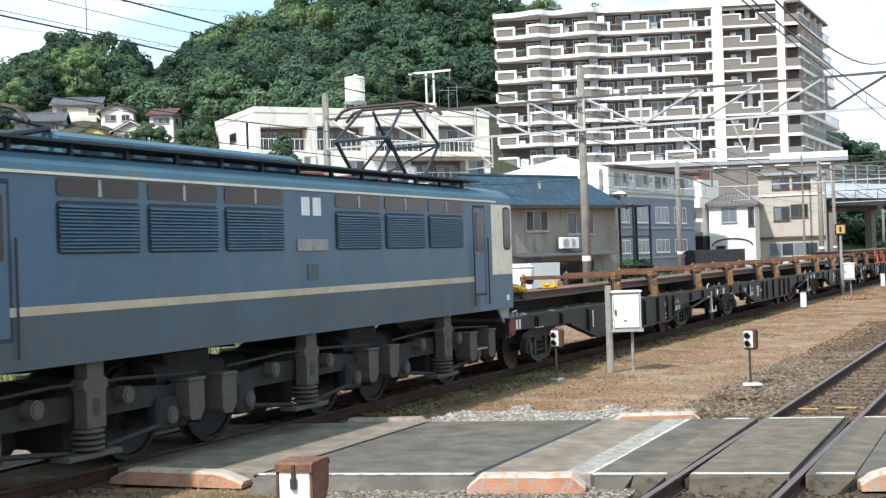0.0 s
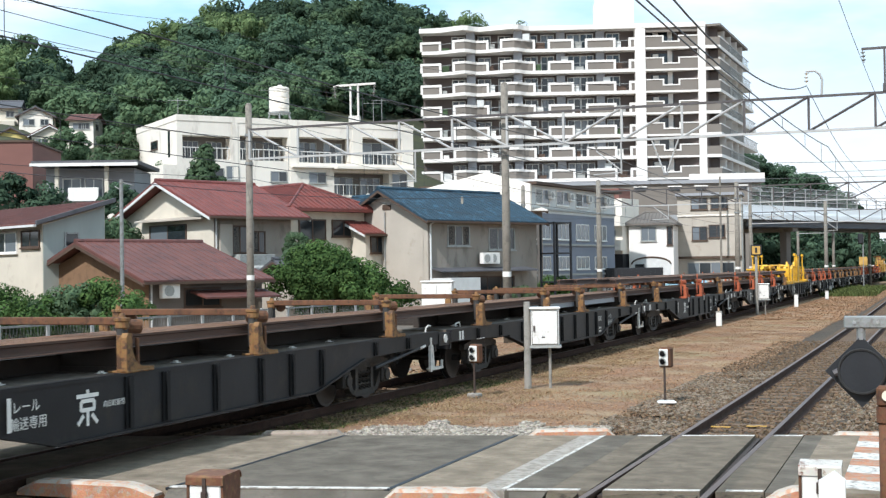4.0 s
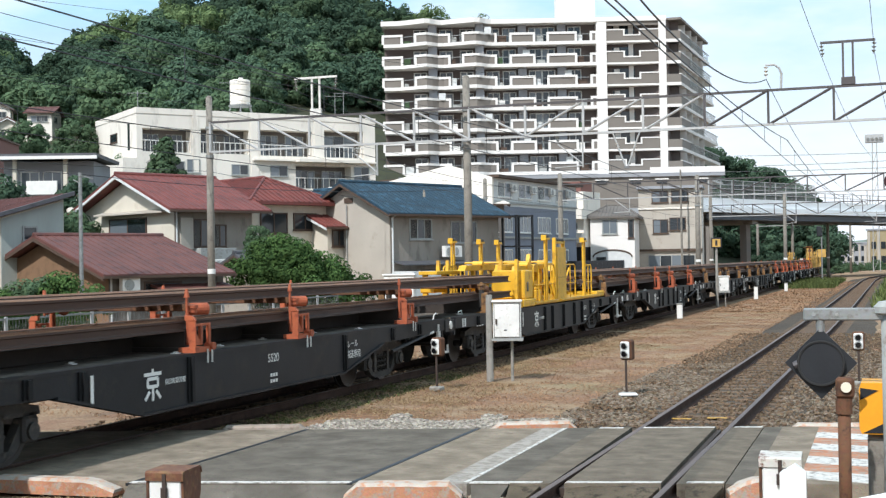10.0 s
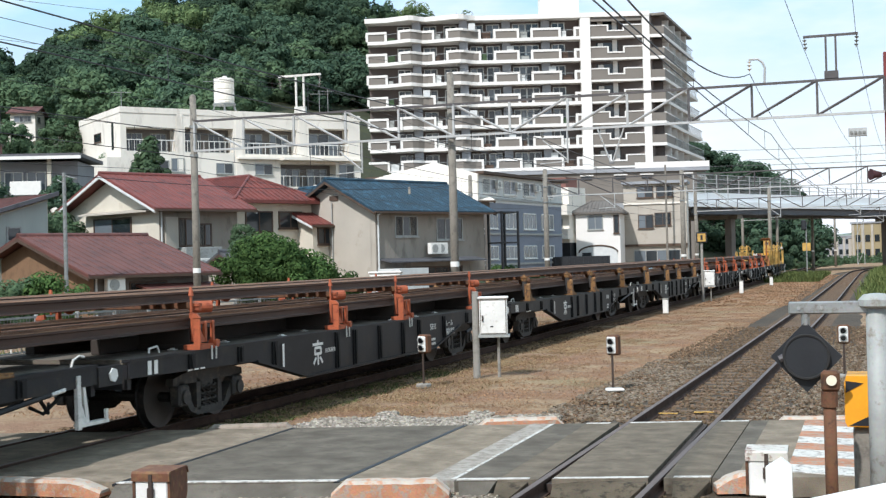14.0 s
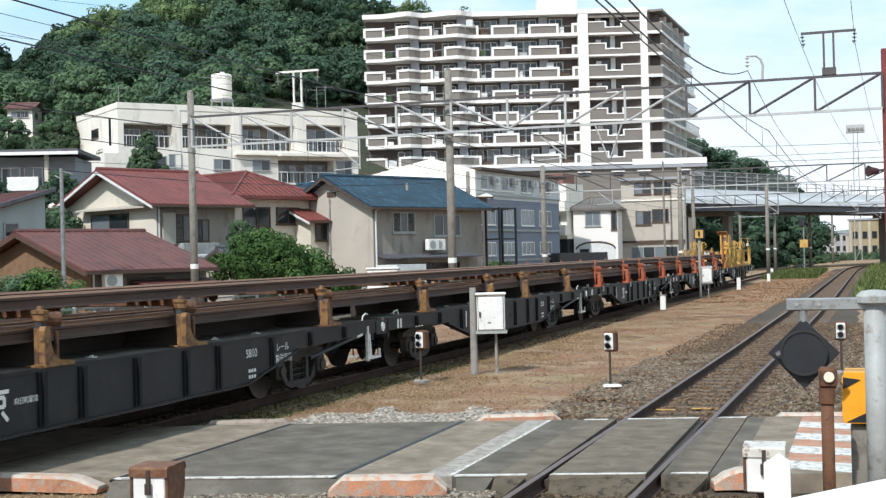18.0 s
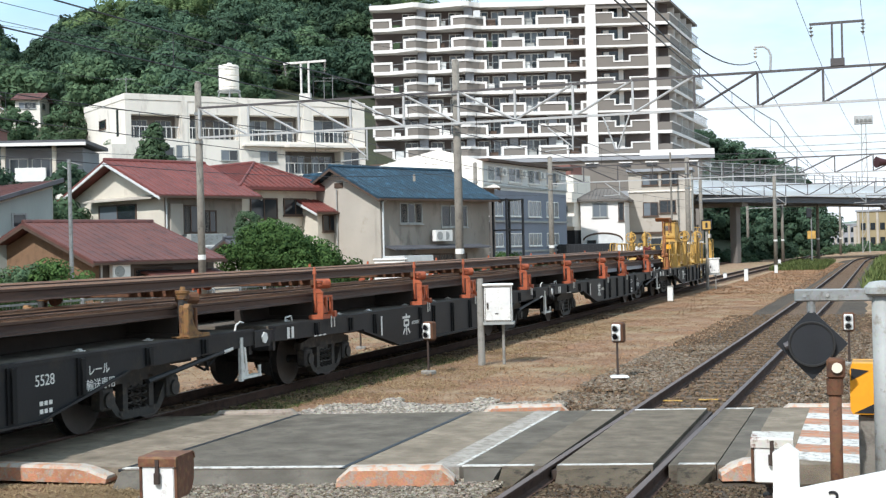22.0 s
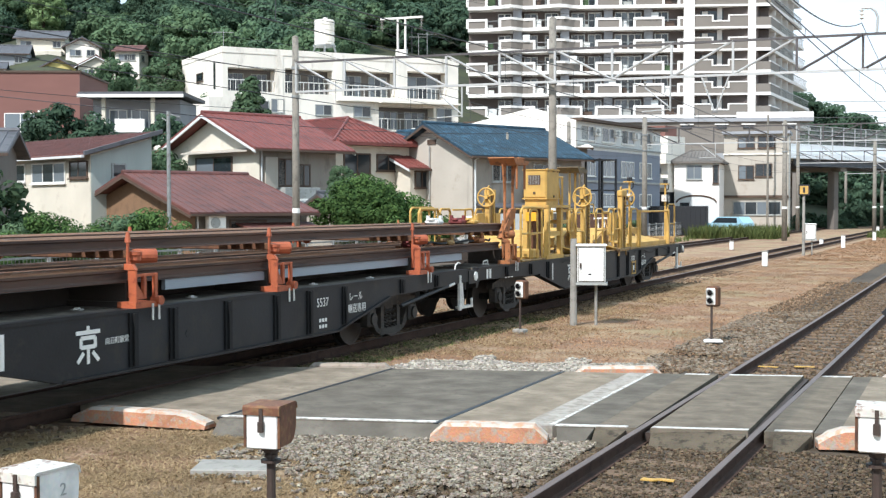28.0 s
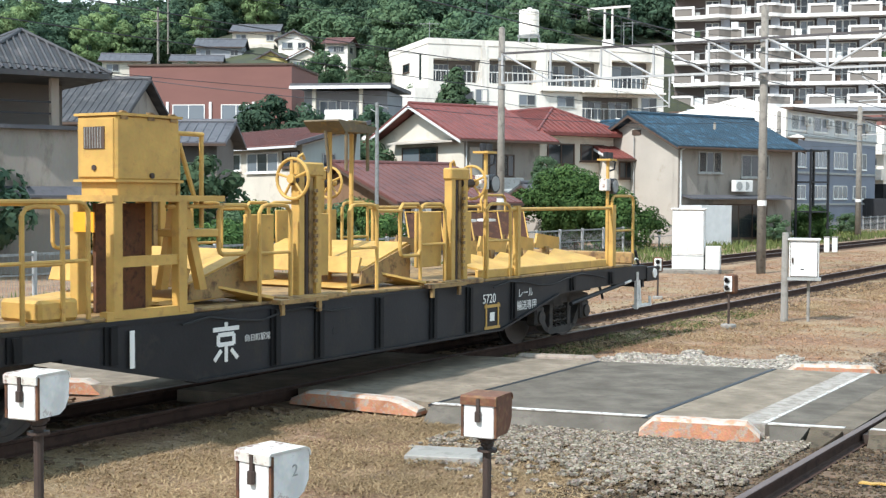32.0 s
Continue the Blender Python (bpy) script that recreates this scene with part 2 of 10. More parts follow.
M = {}
for key, kw in dict(
    asphalt=dict(col=(154, 141, 124), rough=0.95, var=0.34, scale=2.6, grain=95, bump=0.6, second=(142, 130, 115), amount=0.45, spec=0.06),
    asphalt_dark=dict(col=(118, 111, 101), rough=0.95, var=0.3, scale=2.2, grain=95, bump=0.6, second=(108, 102, 93), amount=0.4, spec=0.06),
    concrete=dict(col=(150, 146, 138), rough=0.85, var=0.15, scale=2, grain=50, second=(128, 124, 116)),
    concrete_pole=dict(col=(132, 126, 116), rough=0.85, var=0.14, scale=3, grain=60, second=(110, 104, 96)),
    panel=dict(col=(121, 111, 98), rough=0.95, var=0.26, scale=3.5, grain=80, bump=0.35, second=(114, 104, 91), amount=0.4, spec=0.08),
    panel_end=dict(col=(98, 88, 74), rough=0.95, var=0.25, scale=4, grain=50, bump=0.4, second=(64, 58, 50), spec=0.2),
    kerb=dict(col=(190, 132, 100), rough=0.9, var=0.3, scale=4, grain=45, bump=0.4, second=(172, 156, 140), amount=0.55),
    kerb_top=dict(col=(190, 178, 164), rough=0.9, var=0.2, scale=4, grain=50, second=(196, 146, 114), amount=0.55),
    kerb_grey=dict(col=(158, 144, 130), rough=0.9, var=0.2, scale=4, grain=50, bump=0.4, second=(134, 120, 106), amount=0.5),
    line_paint=dict(col=(208, 204, 196), rough=0.8, var=0.14, scale=5, grain=60, second=(146, 140, 132), amount=0.5),
    old_paint=dict(col=(166, 158, 147), rough=0.85, var=0.2, scale=3.5, grain=40, second=(140, 130, 118), amount=0.62),
    ballast_bed=dict(col=(75, 63, 49), rough=0.95, var=0.25, scale=1.0, grain=22, bump=0.7, second=(80, 68, 54)),
    stone_pale=dict(col=(163, 155, 143), rough=0.9, var=0.22, scale=9, grain=30, second=(134, 122, 106), amount=0.45, island=0.4, spec=0.2),
    stone=dict(col=(144, 134, 120), rough=0.9, var=0.25, scale=9, grain=30, second=(112, 96, 78), amount=0.5, island=0.5, spec=0.2),
    stone_brown=dict(col=(108, 87, 66), rough=0.9, var=0.25, scale=9, grain=30, second=(124, 106, 84), amount=0.45, island=0.35),
    rail_side=dict(col=(78, 60, 52), rough=0.85, var=0.2, scale=3, grain=40, second=(64, 50, 44), spec=0.12),
    rail_head=dict(col=(112, 94, 86), rough=0.5, metal=0.35, var=0.1, scale=2, grain=60, bump=0.05),
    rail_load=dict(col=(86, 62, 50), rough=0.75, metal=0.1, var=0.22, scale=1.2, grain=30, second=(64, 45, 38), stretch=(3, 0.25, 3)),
    rail_load_lit=dict(col=(142, 102, 74), rough=0.6, metal=0.2, var=0.2, scale=1.5, grain=30, second=(92, 66, 50), stretch=(3, 0.25, 3)),
    rail_clean=dict(col=(150, 158, 166), rough=0.5, metal=0.3, var=0.1, scale=1.2, grain=30, stretch=(3, 0.25, 3)),
    timber_dark=dict(col=(58, 50, 44), rough=0.85, var=0.2, scale=3, grain=30),
    stone_ballast=dict(col=(130, 116, 99), rough=0.9, var=0.25, scale=9, grain=30, second=(104, 86, 68), amount=0.5, island=0.4),
    stone_dark=dict(col=(101, 86, 69), rough=0.9, var=0.25, scale=9, grain=30, second=(84, 70, 55), amount=0.5, island=0.45, spec=0.2),
    sleeper=dict(col=(112, 90, 70), rough=0.9, var=0.2, scale=5, grain=30),
    wagon_black=dict(col=(42, 42, 44), rough=0.5, var=0.25, scale=1.2, grain=30, bump=0.08, second=(54, 51, 48), amount=0.42, random_tint=0.12, spec=0.22),
    wagon_deck=dict(col=(112, 102, 90), rough=0.85, var=0.2, scale=1.5, grain=25, second=(84, 76, 66)),
    bogie=dict(col=(56, 53, 50), rough=0.7, var=0.25, scale=4, grain=35, second=(84, 76, 67), amount=0.45),
    wheel=dict(col=(35, 34, 33), rough=0.6, metal=0.3, var=0.2, scale=5, grain=35, second=(58, 50, 46)),
    wheel_rim=dict(col=(78, 72, 68), rough=0.5, metal=0.4, var=0.15, scale=5, grain=35),
    stake_ochre=dict(col=(138, 100, 58), rough=0.75, var=0.25, scale=4, grain=30, second=(86, 60, 42), amount=0.55),
    stake_orange=dict(col=(172, 88, 54), rough=0.65, var=0.18, scale=4, grain=30, second=(140, 66, 40), amount=0.4),
    yellow=dict(col=(222, 170, 38), rough=0.5, var=0.12, scale=2, grain=30, bump=0.05, second=(186, 136, 36), amount=0.38),
    yellow_old=dict(col=(192, 152, 78), rough=0.65, var=0.12, scale=3.0, grain=30, bump=0.1, second=(172, 132, 72), amount=0.3),
    yellow_dirty=dict(col=(160, 128, 80), rough=0.75, var=0.22, scale=3, grain=30, bump=0.1, second=(104, 78, 52), amount=0.5),
    canopy_shaded=dict(col=(104, 90, 68), rough=0.8, var=0.2, scale=4, grain=30, second=(132, 108, 66), amount=0.4),
    flap_rust=dict(col=(84, 54, 40), rough=0.8, var=0.25, scale=5, grain=30, second=(108, 72, 48), amount=0.45),
    rust_orange=dict(col=(164, 104, 62), rough=0.8, var=0.22, scale=4, grain=30, second=(116, 74, 50), amount=0.45),
    wagon_rib_shaded=dict(col=(27, 27, 28), rough=0.6, var=0.2, scale=2, grain=30, spec=0.2),
    rust=dict(col=(108, 72, 48), rough=0.85, var=0.25, scale=5, grain=30, second=(78, 52, 38)),
    white_paint=dict(col=(226, 224, 218), rough=0.55, var=0.06, scale=3, grain=40, bump=0.05),
    old_white=dict(col=(214, 211, 204), rough=0.65, var=0.12, scale=8, grain=40, bump=0.06, second=(140, 134, 126), amount=0.25),
    box_white=dict(col=(224, 222, 216), rough=0.55, var=0.08, scale=4, grain=40, bump=0.06, second=(196, 190, 180), amount=0.3),
    rust_skin=dict(col=(112, 72, 50), rough=0.75, var=0.25, scale=7, grain=30, second=(132, 94, 62), amount=0.5),
    box_stained=dict(col=(218, 216, 210), rough=0.6, var=0.1, scale=5, grain=40, bump=0.08, second=(132, 88, 66), amount=0.12),
    box_lid=dict(col=(206, 200, 190), rough=0.6, var=0.12, scale=6, grain=40, bump=0.08, second=(112, 72, 52), amount=0.42),
    box_dark=dict(col=(66, 52, 44), rough=0.7, var=0.2, scale=6, grain=40),
    grey_metal=dict(col=(150, 152, 150), rough=0.5, metal=0.5, var=0.12, scale=4, grain=40, second=(120, 112, 104), amount=0.35),
    beam_mid=dict(col=(126, 126, 126), rough=0.6, metal=0.3, var=0.15, scale=3, grain=40),
    grey_paint=dict(col=(158, 160, 156), rough=0.6, var=0.12, scale=4, grain=40, second=(128, 122, 112), amount=0.3),
    beam_dark=dict(col=(86, 82, 82), rough=0.6, metal=0.3, var=0.18, scale=3, grain=40),
    beam_light=dict(col=(178, 178, 176), rough=0.55, metal=0.3, var=0.12, scale=3, grain=40),
    wire=dict(col=(58, 58, 62), rough=0.5, metal=0.4, var=0.1, scale=3, grain=40, bump=0),
    black=dict(col=(30, 32, 36), rough=0.5, var=0.15, scale=6, grain=40, bump=0.05),
    rubber=dict(col=(36, 35, 34), rough=0.8, var=0.15, scale=6, grain=40),
    loco_blue=dict(col=(60, 91, 114), rough=0.4, var=0.10, scale=0.8, grain=30, bump=0.03, second=(72, 98, 112), amount=0.5, stretch=(1, 1, 0.4)),
    loco_blue_low=dict(col=(74, 84, 91), rough=0.6, var=0.12, scale=0.9, grain=30, bump=0.06, second=(66, 92, 108), amount=0.42),
    loco_roof=dict(col=(58, 92, 108), rough=0.55, var=0.15, scale=1.0, grain=30, bump=0.08, second=(82, 98, 102), amount=0.4),
    loco_dark=dict(col=(46, 53, 62), rough=0.7, var=0.2, scale=2, grain=30),
    loco_under=dict(col=(38, 36, 35), rough=0.8, var=0.25, scale=3, grain=30, second=(52, 48, 44), amount=0.45),
    loco_gear=dict(col=(86, 80, 73), rough=0.8, var=0.2, scale=3, grain=30, second=(78, 70, 62), amount=0.45),
    cream=dict(col=(222, 212, 190), rough=0.45, var=0.08, scale=1.5, grain=40, bump=0.05, second=(196, 182, 158), amount=0.3),
    stripe=dict(col=(192, 172, 144), rough=0.55, var=0.14, scale=1.4, grain=40, bump=0.05, second=(196, 186, 170), amount=0.5),
    maroon=dict(col=(72, 38, 42), rough=0.7, var=0.2, scale=5, grain=30),
    rust_red=dict(col=(118, 50, 48), rough=0.7, var=0.2, scale=5, grain=30),
    wall_cream=dict(col=(206, 198, 182), rough=0.85, var=0.07, scale=0.5, grain=14, second=(190, 180, 164), amount=0.3),
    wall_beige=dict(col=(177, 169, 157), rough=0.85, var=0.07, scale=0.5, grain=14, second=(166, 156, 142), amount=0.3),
    wall_ochre=dict(col=(134, 104, 78), rough=0.9, var=0.14, scale=0.7, grain=12, second=(112, 86, 64)),
    wall_yellow=dict(col=(206, 188, 120), rough=0.85, var=0.07, scale=0.5, grain=14),
    wall_grey=dict(col=(150, 152, 156), rough=0.8, var=0.08, scale=0.5, grain=14),
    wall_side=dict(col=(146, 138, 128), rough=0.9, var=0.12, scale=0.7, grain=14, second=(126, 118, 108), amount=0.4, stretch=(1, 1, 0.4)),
    wall_far=dict(col=(158, 144, 112), rough=0.85, var=0.1, scale=0.5, grain=10),
    wall_slate=dict(col=(124, 130, 142), rough=0.75, var=0.08, scale=0.5, grain=14),
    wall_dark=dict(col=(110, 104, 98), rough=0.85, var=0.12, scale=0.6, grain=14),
    wall_white=dict(col=(230, 223, 211), rough=0.85, var=0.06, scale=0.4, grain=12, second=(204, 196, 184), amount=0.35, stretch=(1, 1, 0.35)),
    wall_apt=dict(col=(226, 222, 216), rough=0.75, var=0.05, scale=0.2, grain=10),
    tile_apt=dict(col=(122, 115, 107), rough=0.7, var=0.08, scale=0.4, grain=12),
    apt_recess=dict(col=(100, 90, 86), rough=0.8, var=0.08, scale=0.4, grain=12),
    wall_brick=dict(col=(122, 84, 76), rough=0.85, var=0.08, scale=0.3, grain=16, stretch=(1, 1, 3)),
    wall_green=dict(col=(164, 172, 166), rough=0.8, var=0.08, scale=0.6, grain=12, stretch=(4, 4, 0.5)),
    roof_red=dict(col=(118, 60, 53), rough=0.6, var=0.15, scale=0.8, grain=14, second=(96, 52, 48), amount=0.45),
    roof_brown=dict(col=(102, 61, 54), rough=0.6, var=0.15, scale=0.8, grain=14, second=(84, 52, 48), amount=0.45),
    roof_blue=dict(col=(24, 54, 70), rough=0.6, var=0.2, scale=0.9, grain=10, second=(52, 90, 112), amount=0.4),
    roof_tile=dict(col=(60, 60, 62), rough=0.65, var=0.2, scale=0.8, grain=10, second=(84, 82, 82), amount=0.42),
    roof_grey=dict(col=(86, 86, 90), rough=0.6, var=0.15, scale=0.8, grain=10, second=(66, 66, 70), amount=0.4),
    wood_dark=dict(col=(84, 66, 54), rough=0.75, var=0.18, scale=2, grain=20),
    curtain=dict(col=(206, 208, 206), rough=0.85, var=0.08, scale=3, grain=14),
    bridge_grey=dict(col=(150, 152, 154), rough=0.7, var=0.08, scale=0.3, grain=8),
    bridge_steel=dict(col=(92, 96, 102), rough=0.7, var=0.12, scale=0.4, grain=8),
    bridge_white=dict(col=(224, 228, 230), rough=0.5, var=0.05, scale=0.3, grain=8),
    retain=dict(col=(128, 122, 112), rough=0.9, var=0.2, scale=0.4, grain=6, second=(96, 92, 84)),
    trunk=dict(col=(78, 64, 52), rough=0.9, var=0.2, scale=3, grain=14),
    hill_soil=dict(col=(58, 62, 42), rough=0.95, var=0.25, scale=0.1, grain=2, second=(70, 74, 44)),
    orange_sign=dict(col=(236, 160, 30), rough=0.5, var=0.1, scale=4, grain=30, bump=0.05),
    car_blue=dict(col=(150, 190, 206), rough=0.3, var=0.05, scale=2, grain=30, bump=0),
    far_haze=dict(col=(118, 132, 120), rough=0.9, var=0.3, scale=0.09, grain=0.6, second=(96, 110, 98)),
).items():
    M[key] = mat(key, **kw)


def leaf_mat(name, a, b, tint=0.25, patch=0.07, low=0.7, high=1.45):
    m = bpy.data.materials.new(name)
    m.use_nodes = True
    n, l = m.node_tree.nodes, m.node_tree.links
    p = n["Principled BSDF"]
    oi, geo, mx, hs, mr = (n.new("ShaderNode" + k) for k in ("ObjectInfo", "NewGeometry", "Mix", "HueSaturation", "MapRange"))
    mx.data_type = "RGBA"
    mx.inputs["A"].default_value, mx.inputs["B"].default_value = lin(*a), lin(*b)
    l.new(geo.outputs["Random Per Island"], mx.inputs["Factor"])
    mr.inputs["To Min"].default_value, mr.inputs["To Max"].default_value = 1 - tint, 1 + tint
    l.new(oi.outputs["Random"], mr.inputs["Value"])
    l.new(mr.outputs["Result"], hs.inputs["Value"])
    # stands of lighter and darker growth
    pn, pm, pv = n.new("ShaderNodeTexNoise"), n.new("ShaderNodeMapRange"), n.new("ShaderNodeHueSaturation")
    pn.inputs["Scale"].default_value, pn.inputs["Detail"].default_value = patch, 4.0
    l.new(geo.outputs["Position"], pn.inputs["Vector"])
    pm.inputs["From Min"].default_value, pm.inputs["From Max"].default_value = 0.32, 0.68
    pm.inputs["To Min"].default_value, pm.inputs["To Max"].default_value = low, high
    l.new(pn.outputs["Fac"], pm.inputs["Value"])
    l.new(pm.outputs["Result"], pv.inputs["Value"])
    l.new(mx.outputs["Result"], pv.inputs["Color"])
    l.new(pv.outputs["Color"], hs.inputs["Color"])
    l.new(hs.outputs["Color"], p.inputs["Base Color"])
    p.inputs["Roughness"].default_value = 0.8
    p.inputs["Specular IOR Level"].default_value = 0.03
    # light passes through thin leaves
    tr, ms = n.new("ShaderNodeBsdfTranslucent"), n.new("ShaderNodeMixShader")
    ms.inputs[0].default_value = 0.3
    l.new(hs.outputs["Color"], tr.inputs["Color"])
    l.new(p.outputs[0], ms.inputs[1])
    l.new(tr.outputs[0], ms.inputs[2])
    l.new(ms.outputs[0], n["Material Output"].inputs["Surface"])
    return m


# hill greens are lightened and greyed to hold the haze over the slope
M["leaf"] = leaf_mat("leaf", (74, 95, 72), (97, 117, 87), 0.25, 0.05, 0.72, 1.28)
M["leaf_dark"] = leaf_mat("leaf_dark", (63, 83, 69), (83, 104, 82), 0.25, 0.05, 0.72, 1.28)
M["leaf_bamboo"] = leaf_mat("leaf_bamboo", (98, 121, 83), (130, 149, 103), 0.2, 0.05, 0.8, 1.25)
M["leaf_bush"] = leaf_mat("leaf_bush", (56, 80, 48), (90, 115, 66), 0.2, 0.8, 0.72, 1.35)
M["weed"] = leaf_mat("weed", (78, 92, 54), (120, 126, 78), 0.2, 0.9, 0.6, 1.2)
M["straw"] = leaf_mat("straw", (138, 116, 88), (186, 162, 126), 0.1, 0.9, 0.72, 1.15)
M["straw_red"] = leaf_mat("straw_red", (140, 106, 82), (180, 144, 112), 0.1, 0.6, 0.72, 1.2)


def glass(name, tint=(40, 46, 50), rough=0.08, spec=0.7):
    m = bpy.data.materials.new(name)
    m.use_nodes = True
    p = m.node_tree.nodes["Principled BSDF"]
    p.inputs["Base Color"].default_value = lin(*tint)
    p.inputs["Roughness"].default_value = rough
    p.inputs["Specular IOR Level"].default_value = spec
    return m


M["pane"] = glass("pane")
M["pane_light"] = glass("pane_light", (104, 112, 118), 0.12)
M["lens"] = glass("lens", (20, 20, 22), 0.05)
M["cab_glass"] = glass("cab_glass", (50, 40, 38), 0.12, 0.3)


# ---- mesh building ----
class Mesh:
    """Gathers solids and makes one mesh of them."""

    def __init__(self):
        self.v, self.f, self.m = [], [], []
        self.slot = 0

    def add(self, verts, faces, at=None):
        o = len(self.v)
        self.v += [tuple(at @ Vector(q)) for q in verts] if at is not None else [tuple(q) for q in verts]
        self.f += [tuple(i + o for i in q) for q in faces]
        self.m += [self.slot] * len(faces)
        return self

    def box(self, x0, x1, y0, y1, z0, z1, at=None, c=0.0):
        x0, x1, y0, y1, z0, z1 = min(x0, x1), max(x0, x1), min(y0, y1), max(y0, y1), min(z0, z1), max(z0, z1)
        if c <= 0:
            v = [(x, y, z) for z in (z0, z1) for y in (y0, y1) for x in (x0, x1)]
            return self.add(v, [(0, 2, 3, 1), (4, 5, 7, 6), (0, 1, 5, 4), (2, 6, 7, 3), (0, 4, 6, 2), (1, 3, 7, 5)], at)
        c = min(c, 0.45 * min(x1 - x0, y1 - y0, z1 - z0))
        v, idx = [], {}
        for sx in (0, 1):
            for sy in (0, 1):
                for sz in (0, 1):
                    p = (x1 if sx else x0, y1 if sy else y0, z1 if sz else z0)
                    d = (-c if sx else c, -c if sy else c, -c if sz else c)
                    for ax in range(3):
                        idx[sx, sy, sz, ax] = len(v)
                        v.append(tuple(p[i] + (d[i] if i != ax else 0) for i in range(3)))
        f = []
        for ax in range(3):
            u, w = [i for i in range(3) if i != ax]
            for s in (0, 1):
                q = []
                for a, b in ((0, 0), (1, 0), (1, 1), (0, 1)):
                    k = [0, 0, 0]
                    k[ax], k[u], k[w] = s, a, b
                    q.append(idx[(*k, ax)])
                f.append(tuple(q) if (s == 1) != (ax == 1) else tuple(reversed(q)))
        for ax in range(3):
            u, w = [i for i in range(3) if i != ax]
            for a in (0, 1):
                for b in (0, 1):
                    k0, k1 = [0, 0, 0], [0, 0, 0]
                    k0[u], k0[w], k1[u], k1[w] = a, b, a, b
                    k1[ax] = 1
                    q = (idx[(*k0, u)], idx[(*k1, u)], idx[(*k1, w)], idx[(*k0, w)])
                    f.append(q if (a == b) != (ax == 1) else tuple(reversed(q)))
        for sx in (0, 1):
            for sy in (0, 1):
                for sz in (0, 1):
                    q = tuple(idx[sx, sy, sz, i] for i in range(3))
                    f.append(q if (sx + sy + sz) % 2 else tuple(reversed(q)))
        return self.add(v, f, at)

    def cyl(self, p, q, r, seg=10, r2=None, at=None, caps=True):
        p, q = Vector(p), Vector(q)
        r2 = r if r2 is None else r2
        d = (q - p).normalized()
        u = d.orthogonal().normalized()
        w = d.cross(u)
        v = []
        for c, rad in ((p, r), (q, r2)):
            for i in range(seg):
                a = 2 * math.pi * i / seg
                v.append(c + (u * math.cos(a) + w * math.sin(a)) * rad)
        f = [(i, (i + 1) % seg, seg + (i + 1) % seg, seg + i) for i in range(seg)]
        if caps:
            f += [tuple(reversed(range(seg))), tuple(range(seg, 2 * seg))]
        return self.add(v, f, at)

    def tube(self, pts, r, seg=8, at=None, closed=False):
        pts = [Vector(p) for p in pts]
        k = len(pts)
        v, up = [], None
        for i, p in enumerate(pts):
            a = pts[i - 1] if i or closed else p
            b = pts[(i + 1) % k] if i < k - 1 or closed else p
            d = (b - a).normalized()
            up = d.orthogonal().normalized() if up is None else (up - d * up.dot(d)).normalized()
            w = d.cross(up)
            v += [p + (up * math.cos(2 * math.pi * j / seg) + w * math.sin(2 * math.pi * j / seg)) * r for j in range(seg)]
        f = []
        for i in range(k if closed else k - 1):
            n = (i + 1) % k
            f += [(i * seg + j, i * seg + (j + 1) % seg, n * seg + (j + 1) % seg, n * seg + j) for j in range(seg)]
        if not closed:
            f += [tuple(reversed(range(seg))), tuple(range((k - 1) * seg, k * seg))]
        return self.add(v, f, at)

    def prism(self, outline, axis, a, b, at=None):
        """A flat outline carried from a to b along axis (0 x, 1 y, 2 z); the outline gives the other two in order."""
        k = len(outline)
        area = sum(outline[i][0] * outline[(i + 1) % k][1] - outline[(i + 1) % k][0] * outline[i][1] for i in range(k))
        if (area < 0) != (axis == 1):
            outline = list(reversed(outline))
        a, b = min(a, b), max(a, b)

        def put(p, t):
            q = list(p)
            q.insert(axis, t)
            return tuple(q)

        v = [put(p, a) for p in outline] + [put(p, b) for p in outline]
        f = [(i, (i + 1) % k, k + (i + 1) % k, k + i) for i in range(k)] + [tuple(reversed(range(k))), tuple(range(k, 2 * k))]
        return self.add(v, f, at)

    def lathe(self, profile, seg=16, at=None):
        """Radius and height rows turned round z."""
        v = [(r * math.cos(2 * math.pi * j / seg), r * math.sin(2 * math.pi * j / seg), z) for r, z in profile for j in range(seg)]
        f = []
        for i in range(len(profile) - 1):
            f += [(i * seg + j, i * seg + (j + 1) % seg, (i + 1) * seg + (j + 1) % seg, (i + 1) * seg + j) for j in range(seg)]
        f += [tuple(reversed(range(seg))), tuple(range((len(profile) - 1) * seg, len(profile) * seg))]
        return self.add(v, f, at)

    def data(self, name, *mats, smooth=False):
        me = bpy.data.meshes.new(name)
        me.from_pydata(self.v, [], self.f)
        for m in mats:
            me.materials.append(m)
        if len(mats) > 1:
            me.polygons.foreach_set("material_index", self.m)
        if smooth:
            me.polygons.foreach_set("use_smooth", [True] * len(self.f))
        me.update()
        return me


def part(name, mesh, material, parent=None, label="", at=None, smooth=False):
    """One mesh object under a thing or a part. mesh: a Mesh, or mesh data to share."""
    mats = material if isinstance(material, (list, tuple)) else (material,)
    me = mesh.data(name, *mats, smooth=smooth) if isinstance(mesh, Mesh) else mesh
    ob = new(name, me)
    if parent is not None:
        ob.parent = parent
    if at is not None:
        ob.matrix_basis = at
    if label:
        ob["label"] = label
    return ob


def thing(name, label, category, m=None, group="", kind=""):
    ob = new(name)
    ob.empty_display_size = 0.2
    if m is not None:
        ob.matrix_basis = m
    return tagged(ob, label, category, group, kind)


def solo(name, mesh, material, label, category, m=None, group="", kind="", smooth=False):
    ob = part(name, mesh, material, None, "", m, smooth)
    return tagged(ob, label, category, group, kind)


# ---- ground, tracks and the level crossing ----
GZ = -0.14
